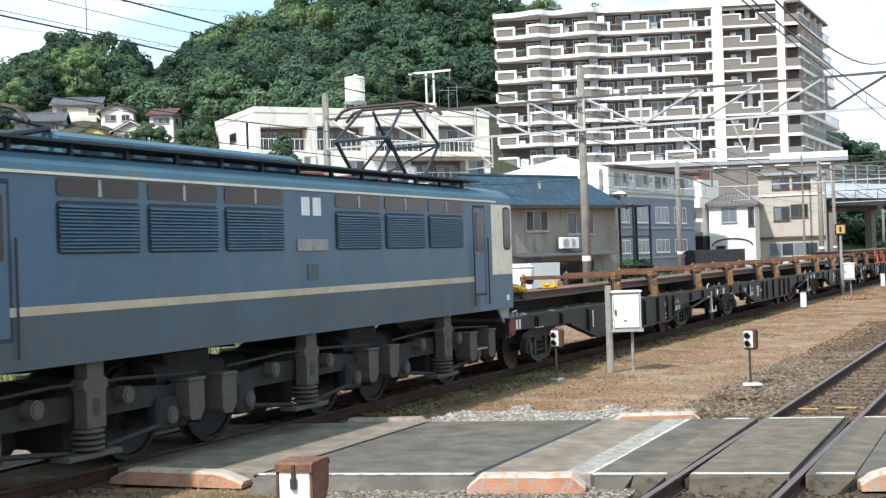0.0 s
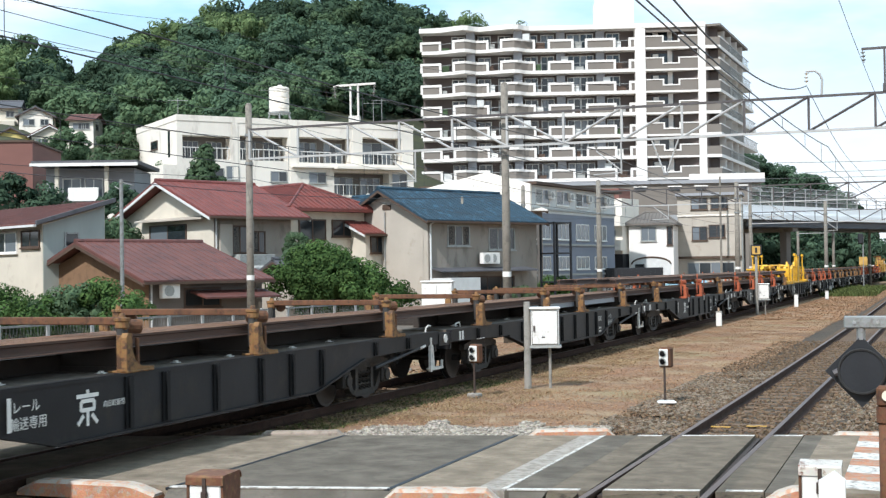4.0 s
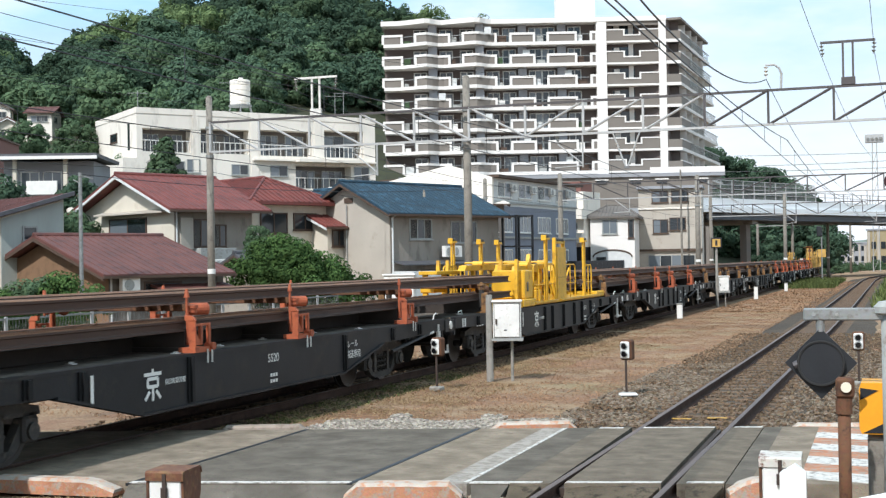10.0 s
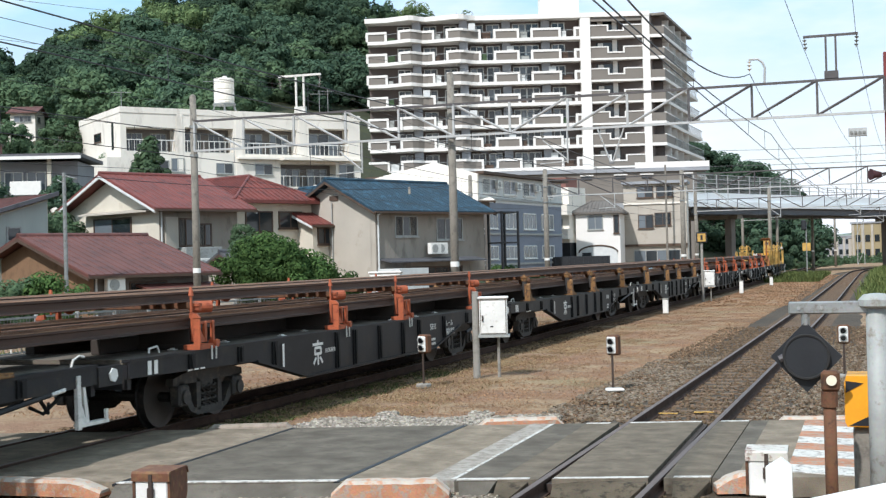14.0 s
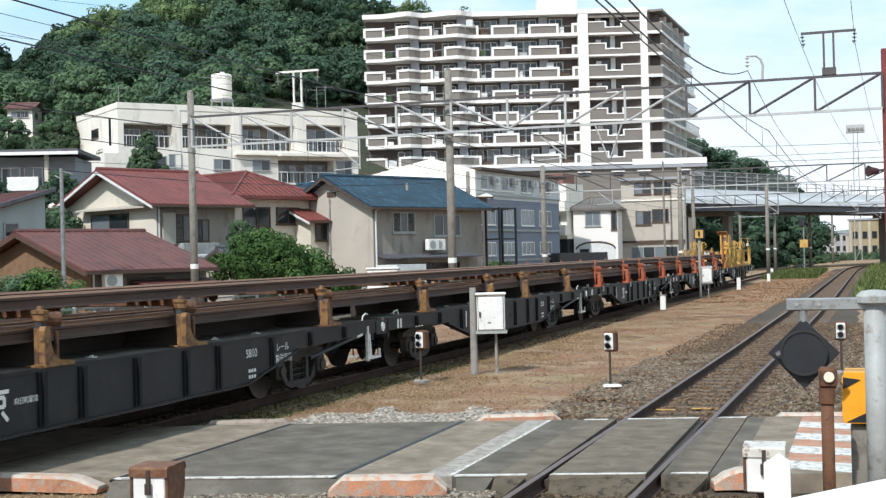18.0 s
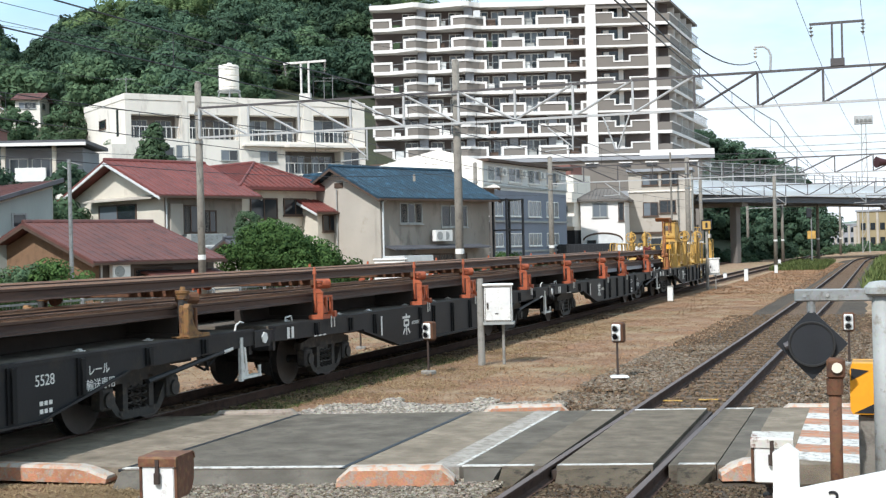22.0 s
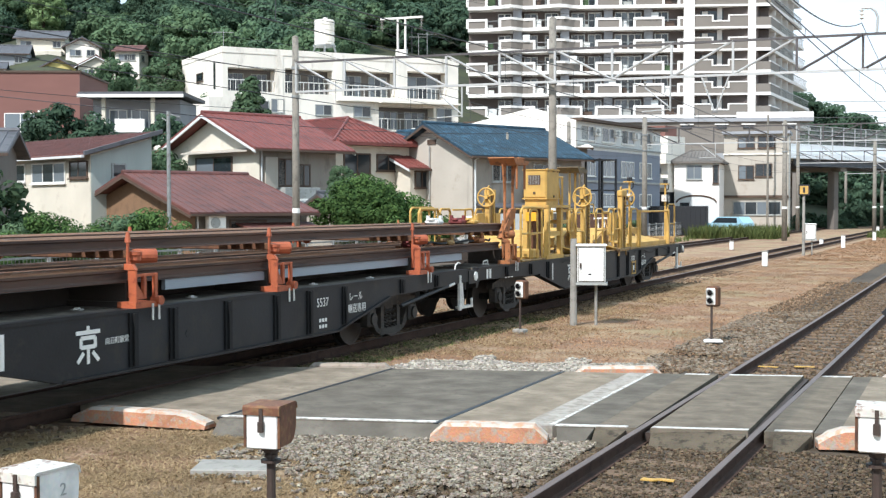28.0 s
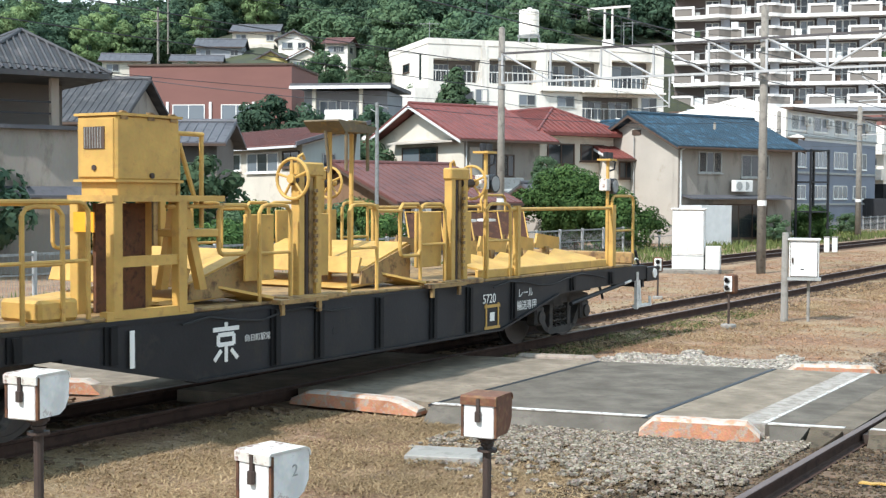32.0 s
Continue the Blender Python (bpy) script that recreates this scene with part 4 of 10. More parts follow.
def window_unit(parent, face, u0, u1, z0, z1, frame_mat="white_paint", pane_mat="pane", bars=1, out=0.0, half_curtain=False):
    """A framed window on the gable face (f, y = 0, u runs to -x) or on the long face (s, x = 0, u runs along y)."""
    if face == "f":
        at = pose(-u1, -out, z0, 0, 0, 0)
    else:
        at = pose(out, u0, z0, 0, 0, 90)
    w, h, t = u1 - u0, z1 - z0, 0.07
    win = part("window", Mesh().box(0, w, -0.06, 0.02, 0, t).box(0, w, -0.06, 0.02, h - t, h).box(0, t, -0.06, 0.02, t, h - t).box(w - t, w, -0.06, 0.02, t, h - t), M[frame_mat], parent, at=at)
    n = bars + 1
    for i in range(n):
        a, c = t + (w - 2 * t) * i / n, t + (w - 2 * t) * (i + 1) / n
        light = half_curtain and i % 2 == 0
        part("pane", Mesh().box(a + 0.015, c - 0.015, -0.03 - 0.012 * (i % 2), 0.0, t, h - t), M["pane_light" if light else pane_mat], win)
        if i:
            part("mullion", Mesh().box(a - 0.03, a + 0.03, -0.055, -0.02, t, h - t), M[frame_mat], win)
    part("sill", Mesh().box(-0.05, w + 0.05, -0.12, 0.0, -0.06, 0.0), M[frame_mat], win)
    return win


def air_unit(x, y, z, head, group="air conditioners"):
    th = thing("air_conditioner", "white outdoor air conditioner unit with a round fan grille", "air conditioner", turned(x, y, z, head), group)
    part("case", Mesh().box(-0.14, 0.14, -0.4, 0.4, 0, 0.6, c=0.02), M["white_paint"], th)
    part("fan_grille", Mesh().cyl((0.13, -0.1, 0.3), (0.165, -0.1, 0.3), 0.22, 16), M["grey_paint"], th)
    return th


def tiled_slope(b, o, along, down, length, run, gap, r):
    """Standing rolls of a tiled or ribbed roof, laid down the slope."""
    n = max(2, int(length / gap))
    for i in range(n + 1):
        p = o + along * (length * i / n)
        b.cyl(p, p + down * run, r, 5, caps=False)


def gable_house(label, C, head, L, W, z0, eave, ridge, wall, roof, over=0.5, along=True, ribs=0.35, side_wall=None, name="house", hip=0.0, thick=0.14):
    """Corner C, long face L metres along head, gable face W metres to its side. along: the ridge runs with the long face."""
    th = thing(name, label, "house", turned(C[0], C[1], 0, head), group="houses along the railway")
    mid = -W / 2
    wl_ = Mesh()
    if along:
        rise = (ridge - eave)
        wl_.prism([(-W, z0), (0, z0), (0, eave), (mid, ridge - 0.12), (-W, eave)], 1, 0, L)
    else:
        wl_.prism([(0, z0), (L, z0), (L, eave), (L / 2, ridge - 0.12), (0, eave)], 0, -W, 0)
    part("wall", wl_, M[wall], th)
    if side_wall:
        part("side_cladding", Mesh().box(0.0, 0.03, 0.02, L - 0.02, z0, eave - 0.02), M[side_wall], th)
    spans = ((mid, 0), (mid, -W)) if along else ((L / 2, 0), (L / 2, L))
    for c, e in spans:
        sgn = 1 if e > c else -1
        drop = (ridge - eave) * (abs(e - c) + over) / abs(e - c)
        q = [(c, ridge), (e + sgn * over, ridge - drop), (e + sgn * over, ridge - drop + thick), (c, ridge + thick)]
        b = Mesh()
        a0, a1 = (-over, L + over) if along else (-W - over, over)
        b.prism(q, 1 if along else 0, a0, a1)
        slope = part("roof_slope", b, M[roof], th)
        rb = Mesh()
        d = Vector((sgn * (abs(e - c) + over), 0, -drop)) if along else Vector((0, sgn * (abs(e - c) + over), -drop))
        o = Vector((c, a0 + 0.05, ridge + thick)) if along else Vector((a0 + 0.05, c, ridge + thick))
        tiled_slope(rb, o, Vector((0, 1, 0)) if along else Vector((1, 0, 0)), d.normalized(), a1 - a0 - 0.1, d.length, ribs, 0.035)
        part("roof_ribs", rb, M[roof], slope)
        ea = Mesh()
        if along:
            ea.box(e + sgn * over, e + sgn * (over + 0.1), a0, a1, ridge - drop - 0.02, ridge - drop + 0.08)
        else:
            ea.box(a0, a1, e + sgn * over, e + sgn * (over + 0.1), ridge - drop - 0.02, ridge - drop + 0.08)
        part("gutter", ea, M["wood_dark"], th)
    rc = Mesh()
    if along:
        rc.cyl((mid, -over, ridge + thick), (mid, L + over, ridge + thick), 0.11, 8)
        for y in (-over - 0.02, L + over - 0.05):
            for e in (0, -W):
                sgn = 1 if e > mid else -1
                drop = (ridge - eave) * (W / 2 + over) / (W / 2)
                part("barge_board", Mesh().prism([(mid, ridge - 0.12), (e + sgn * over, ridge - drop - 0.1), (e + sgn * over, ridge - drop + 0.02), (mid, ridge + 0.02)], 1, y, y + 0.07), M["curtain" if wall == "wall_cream" else "wood_dark"], th)
    else:
        rc.cyl((-W - over, L / 2, ridge + thick), (over, L / 2, ridge + thick), 0.11, 8)
    part("ridge_cap", rc, M[roof], th)
    return th


def canopy(parent, face, u0, u1, z, depth, roof, drop=0.25):
    b = Mesh()
    if face == "s":
        b.prism([(0, z), (depth, z - drop), (depth, z - drop + 0.07), (0, z + 0.09)], 1, u0, u1)
    else:
        b.prism([(0, z), (-depth, z - drop), (-depth, z - drop + 0.07), (0, z + 0.09)], 0, -u1, -u0)
    return part("canopy", b, M[roof], parent)


def pipe(parent, pts, r=0.04, material="curtain"):
    return part("downpipe", Mesh().tube(pts, r, 6), M[material], parent)


def hip_roof(parent, L, W, eave, ridge, over, inset, roof, ribs=0.3):
    x0, x1, y0, y1 = -W - over, over, -over, L + over
    b = Mesh()
    rx0, rx1, ry = x0 + inset, x1 - inset, (y0 + y1) / 2
    v = [(x0, y0, eave), (x1, y0, eave), (x1, y1, eave), (x0, y1, eave), (rx0, ry, ridge), (rx1, ry, ridge), (x0, y0, eave - 0.16), (x1, y0, eave - 0.16), (x1, y1, eave - 0.16), (x0, y1, eave - 0.16)]
    b.add(v, [(0, 1, 5, 4), (1, 2, 5), (2, 3, 4, 5), (3, 0, 4), (6, 7, 1, 0), (7, 8, 2, 1), (8, 9, 3, 2), (9, 6, 0, 3), (9, 8, 7, 6)])
    r = part("roof", b, M[roof], parent)
    rr = Mesh()
    for i in range(int((x1 - x0) / ribs)):
        x = x0 + 0.1 + i * ribs
        f = min(1.0, (x - x0) / inset, (x1 - x) / inset)
        for ya in (y0, y1):
            rr.cyl((x, ya, eave + 0.02), (x, ya + (ry - ya) * f, eave + (ridge - eave) * f + 0.02), 0.05, 5, caps=False)
    for i in range(int((y1 - y0) / ribs)):
        y = y0 + 0.1 + i * ribs
        f = min(1.0, 1 - abs(y - ry) / (y1 - ry))
        rr.cyl((x1, y, eave + 0.02), (x1 - inset * f, y, eave + (ridge - eave) * f + 0.02), 0.05, 5, caps=False)
    part("roof_tiles", rr, M[roof], r)
    cap = Mesh().cyl((rx0, ry, ridge + 0.04), (rx1, ry, ridge + 0.04), 0.09, 8)
    for x, y, q in ((x0, y0, rx0), (x1, y0, rx1), (x1, y1, rx1), (x0, y1, rx0)):
        cap.cyl((q, ry, ridge + 0.04), (x, y, eave + 0.02), 0.065, 8)
    part("ridge_cap", cap, M[roof], r)
    return r


# brown-roofed shed by the fence
h = gable_house("low ochre-walled shed with a ribbed red-brown roof", (-28.7, 43.4), 25, 5.2, 9.6, GZ, 2.05, 3.55, "wall_ochre", "roof_brown", 0.55, side_wall="wall_dark")
window_unit(h, "s", 1.6, 3.4, 0.9, 1.7, "wood_dark")
canopy(h, "s", 1.9, 5.6, 1.5, 1.2, "roof_brown")
pipe(h, [(0.09, 0.08, GZ), (0.09, 0.08, 1.95)])
air_unit(-28.05, 43.9, 1.3, 25)
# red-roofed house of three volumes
# greyer long side; its colour is also darkened for the shade there
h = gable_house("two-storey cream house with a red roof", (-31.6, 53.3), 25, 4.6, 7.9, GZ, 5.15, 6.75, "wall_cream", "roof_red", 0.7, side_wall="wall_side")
window_unit(h, "f", 2.26, 5.6, 3.45, 4.7, "wood_dark", bars=1, half_curtain=True)
canopy(h, "f", 0.3, 6.3, 4.95, 0.5, "wall_beige", 0.1)
window_unit(h, "s", 1.03, 1.95, 3.2, 4.55, "wood_dark", bars=1)
window_unit(h, "s", 2.2, 3.0, 3.2, 4.3, "wood_dark", bars=1)
part("shutter_box", Mesh().box(0.0, 0.2, 0.25, 0.95, 3.1, 4.6), M["wall_beige"], h)
part("balcony", Mesh().box(0.0, 0.7, 1.0, 3.1, 2.55, 3.15, c=0.02), M["grey_paint"], h, "small grey balcony")
pipe(h, [(0.1, 0.08, GZ), (0.1, 0.08, 5.0)])
pipe(h, [(0.1, 2.1, GZ), (0.1, 2.1, 3.1), (0.25, 2.1, 3.4), (0.25, 2.1, 4.9)], 0.05, "grey_paint")
air_unit(-30.2, 54.9, 2.0, 25)
h = thing("house", "two-storey cream house wing under a hipped red roof", "house", turned(-30.4, 58.9, 0, 25), group="houses along the railway")
part("wall", Mesh().box(-8.5, 0, 0, 5.0, GZ, 5.5), M["wall_cream"], h)
hip_roof(h, 5.0, 8.5, 5.55, 6.95, 0.6, 2.7, "roof_red", 0.35)
window_unit(h, "s", 0.5, 2.3, 3.9, 5.0, "wood_dark", bars=1)
window_unit(h, "s", 2.7, 4.3, 4.1, 5.0, "wood_dark", bars=1)
window_unit(h, "s", 0.6, 2.4, 1.4, 2.6, "wood_dark", bars=1)
window_unit(h, "f", 0.3, 0.9, 4.0, 4.9, "wood_dark", bars=0)
pipe(h, [(-0.5, -0.1, GZ), (-0.5, -0.1, 3.4), (-0.2, -0.1, 3.6)], 0.05)
h = gable_house("small cream annexe with a red lean-to roof", (-27.6, 62.0), 25, 2.4, 3.4, GZ, 4.3, 5.0, "wall_cream", "roof_red", 0.4)
window_unit(h, "s", 0.3, 1.3, 3.2, 4.1, "wood_dark", bars=1)
h = gable_house("small dark shed with a black roof", (-27.4, 53.5), 25, 1.8, 2.6, GZ, 2.15, 2.75, "wall_beige", "roof_grey", 0.35)
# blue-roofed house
# weathered grey long side, with the shade of that face in its colour
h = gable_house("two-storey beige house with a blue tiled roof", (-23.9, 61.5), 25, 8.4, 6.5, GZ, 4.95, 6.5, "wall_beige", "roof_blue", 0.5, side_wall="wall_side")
window_unit(h, "s", 1.39, 3.07, 3.5, 4.6, "grey_paint", bars=2)
window_unit(h, "s", 4.5, 6.6, 3.3, 4.5, "grey_paint", bars=2)
part("vent", Mesh().box(-3.4, -2.75, -0.05, 0.02, 5.5, 5.76), M["wood_dark"], h)
canopy(h, "s", 0.2, 7.6, 2.3, 0.9, "roof_grey", 0.15)
pipe(h, [(0.12, 0.1, GZ), (0.12, 0.1, 4.6), (0.45, 0.3, 4.85)], 0.05)
pipe(h, [(-3.2, -0.08, GZ), (-3.2, -0.08, 5.4)], 0.035, "grey_paint")
window_unit(h, "s", 2.2, 6.5, 0.1, 1.9, "wood_dark", bars=3)
part("annexe", Mesh().box(0.03, 1.6, 0.1, 2.2, GZ, 1.85), M["curtain"], h, "white corrugated lean-to")
air_unit(-21.7, 65.5, 2.55, 25)
air_unit(-21.9, 65.0, 2.55, 25)
h = gable_house("house behind with a blue tiled roof", (-29.3, 70.5), 25, 5.0, 6.5, GZ, 5.6, 6.9, "wall_beige", "roof_blue", 0.5, along=False)
# metal stair frame beside the blue-roofed house
st = thing("outside_stair", "dark steel outside staircase", "staircase", turned(-20.2, 69.5, GZ, 25))
for y in (0, 1.4):
    for x in (0, 1.0):
        part("post", Mesh().box(x - 0.05, x + 0.05, y - 0.05, y + 0.05, 0, 5.0), M["black"], st)
for z in (1.6, 3.2, 4.9):
    part("rail", Mesh().box(-0.05, 1.05, -0.05, 1.45, z, z + 0.08), M["black"], st)
# pale house with a lean-to roof at the west
h = thing("house", "two-storey pale house with a rusty brown lean-to roof and green side", "house", turned(-35.6, 45.8, 0, 25), group="houses along the railway")
part("wall", Mesh().prism([(0.0, GZ), (3.0, GZ), (3.0, 5.35), (0.0, 4.5)], 0, -13.5, 0.0), M["wall_cream"], h)
part("side_cladding", Mesh().prism([(0.03, GZ), (2.97, GZ), (2.97, 5.28), (0.03, 4.44)], 0, 0.0, 0.03), M["wall_green"], h, "grey-green clad side")
sl_ = part("roof_slope", Mesh().prism([(-0.5, 4.42), (3.3, 5.5), (3.3, 5.62), (-0.5, 4.54)], 0, -13.9, 0.35), M["roof_brown"], h)
b = Mesh()
tiled_slope(b, Vector((-13.8, -0.5, 4.55)), Vector((1, 0, 0)), Vector((0, 3.8, 1.08)).normalized(), 14.1, 3.95, 0.45, 0.04)
part("roof_ribs", b, M["roof_brown"], sl_)
part("verge", Mesh().prism([(-0.5, 4.44), (3.3, 5.52), (3.3, 5.7), (-0.5, 4.62)], 0, 0.33, 0.48), M["roof_grey"], h, "dark verge tiles")
part("gutter", Mesh().box(-13.9, 0.4, -0.6, -0.48, 4.36, 4.46), M["curtain"], h, "white gutter")
window_unit(h, "f", 6.4, 8.3, 3.4, 4.25, "white_paint", bars=1, half_curtain=True)
window_unit(h, "f", 2.3, 5.7, 3.3, 4.25, "white_paint", bars=2, half_curtain=True)
window_unit(h, "f", 0.2, 1.9, 3.5, 4.25, "wood_dark", bars=1)
window_unit(h, "s", 1.0, 1.7, 3.5, 4.15, "grey_paint", bars=0, out=0.03)


# old tiled-roof house at the far west, and its neighbours
h = thing("house", "old house with a grey tiled hip roof and open veranda", "house", turned(-31.3, 24.95, 0, 25), group="houses along the railway")
part("wall", Mesh().box(-11, -0.2, 0.1, 3.2, GZ, 4.2), M["wall_side"], h)
part("upper_wall", Mesh().box(-11, -2.6, 1.2, 3.2, 4.3, 5.8), M["wall_dark"], h)
part("veranda_floor", Mesh().box(-11, 0.0, 0.0, 3.2, 4.2, 4.32), M["roof_grey"], h)
for x, y in ((-0.15, 0.15), (-4.0, 0.15), (-8, 0.15), (-0.15, 2.2)):
    part("post", Mesh().box(x - 0.12, x + 0.12, y - 0.12, y + 0.12, 4.3, 5.9), M["wall_side"], h)
for z in (4.65, 5.0):
    part("handrail", Mesh().box(-11, -0.1, 0.05, 0.12, z, z + 0.05).box(-0.14, -0.07, 0.05, 2.3, z, z + 0.05), M["black"], h)
window_unit(h, "f", 3.0, 4.6, 4.5, 5.6, "white_paint", bars=1, half_curtain=True, out=-1.2)
canopy(h, "s", 0.0, 3.2, 2.4, 0.5, "roof_grey")
hip_roof(h, 3.2, 11, 5.9, 7.25, 0.55, 2.0, "roof_tile", 0.24)
h = gable_house("house with a grey tiled roof among others", (-39.4, 38.4), -22, 5.0, 6.0, GZ, 5.4, 7.1, "wall_side", "roof_tile", 0.4, along=False, ribs=0.3)
h = gable_house("low house with a dark lean roof beside the shed", (-33.2, 37.4), -30, 3.4, 4.6, GZ, 4.3, 5.0, "wall_dark", "roof_grey", 0.45, along=False)

# three-storey slate-grey apartment house
h = thing("apartment_house", "three-storey slate-grey apartment house with a blank white end wall", "apartment house", turned(-26.3, 88.2, 0, 8), group="houses along the railway")
part("wall", Mesh().box(-9, 0, 0, 16.4, GZ, 8.3), M["wall_slate"], h)
part("upper_wall", Mesh().box(0.0, 0.03, 0.02, 16.38, 6.3, 8.28), M["curtain"], h, "paler top storey")
part("end_wall", Mesh().prism([(-9.2, GZ), (0.06, GZ), (0.06, 8.3), (-3.4, 9.3), (-9.2, 8.2)], 1, -0.25, 0.0), M["wall_white"], h, "blank white end wall")
part("roof_edge", Mesh().box(-9.2, 0.5, -0.1, 16.9, 8.3, 8.5), M["wood_dark"], h)
for z0, z1 in ((6.95, 8.05), (4.4, 5.65), (2.15, 3.15)):
    for i in range(4):
        window_unit(h, "s", 0.65 + 3.75 * i, 3.2 + 3.75 * i, z0, z1, "white_paint", "pane_light", bars=2 if z0 < 6 else 1)
    part("band", Mesh().box(0.0, 0.12, 0.0, 16.4, z0 - 0.45, z0 - 0.3), M["grey_paint"], h)
for i in range(4):
    air_unit(-25.7 + 0.52 * i, 91.4 + 3.7 * i, 7.35, 8)
# white roof sheets behind the blue house
h = gable_house("low white-roofed workshop behind the houses", (-33.5, 80.0), 40, 12, 7, GZ, 6.4, 7.4, "wall_dark", "wall_white", 0.3)

# white narrow house, arch house, beige building
h = thing("house", "narrow white building with roof clutter and balconies", "house", turned(-24.4, 109.0, 0, 15), group="houses along the railway")
part("wall", Mesh().box(-4.5, 0, 0, 3.2, GZ, 8.2), M["wall_white"], h)
part("dark_panel", Mesh().box(-1.0, 0.05, -0.05, 1.2, GZ, 3.4), M["black"], h)
for z in (3.7, 5.8):
    part("balcony", Mesh().box(-3.0, 0.3, -0.9, 0, z, z + 0.9), M["wall_white"], h)
    window_unit(h, "f", 0.6, 2.2, z + 0.95, z + 1.8, "grey_paint")
part("roof_shed", Mesh().box(-2.4, -0.4, 0.3, 2.4, 8.2, 9.1), M["wall_brick"], h)
h = thing("house", "two-storey white house with an arched garage front", "house", turned(-20.2, 110.1, 0, -6.4), group="houses along the railway")
part("wall", Mesh().box(-3.8, 0, 0, 6, GZ, 6.0), M["wall_apt"], h)
hip_roof(h, 6.0, 3.8, 6.0, 7.05, 0.35, 1.5, "wall_dark", 0.3)
window_unit(h, "f", 1.45, 2.78, 4.47, 5.7, "grey_paint", "pane_light")
window_unit(h, "f", 0.05, 0.55, 4.1, 5.7, "wood_dark", bars=0)
arch = [(-3.6, GZ), (-0.25, GZ)] + [(-1.92 + 1.67 * math.cos(a), 2.5 + 0.6 * math.sin(a)) for a in [math.pi * i / 12 for i in range(13)]]
part("arch_door", Mesh().prism(arch, 1, -0.05, 0.02), M["curtain"], h, "pale arched shutter")
part("arch_trim", Mesh().tube([(x, -0.06, z) for x, z in arch[2:]], 0.07, 6), M["wood_dark"], h)
window_unit(h, "f", 2.5, 3.3, 1.6, 2.5, "black", bars=0, out=0.06)
h = thing("apartment_house", "plain beige three-storey building", "apartment house", turned(-15.4, 117.0, 0, -4.5), group="houses along the railway")
part("wall", Mesh().box(-5.6, 0, 0, 4, GZ, 8.6), M["wall_beige"], h)
part("roof_edge", Mesh().box(-5.75, 0.15, -0.35, 4.1, 8.6, 8.85), M["wall_grey"], h)
window_unit(h, "f", 2.95, 4.34, 4.56, 5.83, "wood_dark", bars=1, half_curtain=True)
window_unit(h, "f", 1.38, 2.86, 4.8, 5.97, "wood_dark", bars=1)
for u in (1.15, 2.9):
    window_unit(h, "f", u, u + 1.5, 7.35, 8.4, "wood_dark", bars=1, half_curtain=u > 2)
part("band", Mesh().box(-5.65, 0.05, -0.1, 0, 6.75, 6.9), M["wall_white"], h)
part("band", Mesh().box(-5.65, 0.05, -0.25, 0, 2.95, 3.15), M["wood_dark"], h)
window_unit(h, "f", 0.6, 4.8, 1.4, 2.6, "grey_paint", bars=3, half_curtain=True)
pipe(h, [(0.08, -0.06, GZ), (0.08, -0.06, 8.5)], 0.05, "grey_paint")
for x, y, w in ((-16.9, 115.0, 0.11),):
    solo("utility_pole", Mesh().cyl((0, 0, 0), (0, 0, 10.5), w, 10, w * 0.7), M["concrete_pole"], "grey concrete utility pole by the houses", "pole", pose(x, y, GZ - 0.2), group="utility poles")

# white flats on the slope
wb = thing("white_flats", "white three-storey flats with recessed balconies", "apartment house", turned(-59.7, 94.8, 0, 40))
Lw, Ww = 22.9, 12.0
part("wall", Mesh().box(-Ww, -1.3, 0, Lw, 2, 15.45), M["wall_white"], wb)
# front skin with openings for the balconies
recess = [(0.5, 4.8, 12.15, 14.15), (5.7, 10.2, 12.15, 14.3), (11.3, 16.4, 12.1, 14.4), (17.6, 21.7, 12.1, 14.6), (14.7, 20.3, 9.2, 11.3)]
us = sorted({0.0, Lw, *[q for r in recess for q in r[:2]]})
zs = sorted({2.0, 15.45, *[q for r in recess for q in r[2:]]})
skin = Mesh()
for i in range(len(us) - 1):
    for j in range(len(zs) - 1):
        cu, cz = (us[i] + us[i + 1]) / 2, (zs[j] + zs[j + 1]) / 2
        if not any(r[0] < cu < r[1] and r[2] < cz < r[3] for r in recess):
            skin.box(-1.3, 0, us[i], us[i + 1], zs[j], zs[j + 1])
part("front_wall", skin, M["wall_white"], wb)
part("parapet", Mesh().box(-Ww, 0.05, -0.05, Lw + 0.05, 15.4, 15.9).box(-0.4, 0.05, 4.95, 5.5, 9, 15.4).box(-0.4, 0.05, 10.4, 11.1, 9, 15.4).box(-0.4, 0.05, 16.6, 17.3, 11.7, 15.4), M["wall_white"], wb)
for u0, u1, z0, z1 in recess:
    # dark back wall paints the shade inside the recess
    part("back_wall", Mesh().box(-1.298, -1.25, u0, u1, z0, z1), M["wall_dark"], wb)
    n = 1 if u1 - u0 < 4.2 else 2
    for i in range(n):
        a = u0 + 0.35 + (u1 - u0) * i / n
        window_unit(wb, "s", a, a + (u1 - u0) / n - 0.7, z0 + 0.1, z1 - 0.35, "grey_paint", "pane", bars=2, out=-1.24, half_curtain=(u0 > 11))
    part("handrail", Mesh().box(-0.1, -0.04, u0, u1, z0 + 0.95, z0 + 1.02), M["white_paint"], wb)
    for i in range(9):
        y = u0 + (u1 - u0) * (i + 0.5) / 9
        part("baluster", Mesh().box(-0.09, -0.05, y - 0.02, y + 0.02, z0, z0 + 0.95), M["white_paint"], wb)
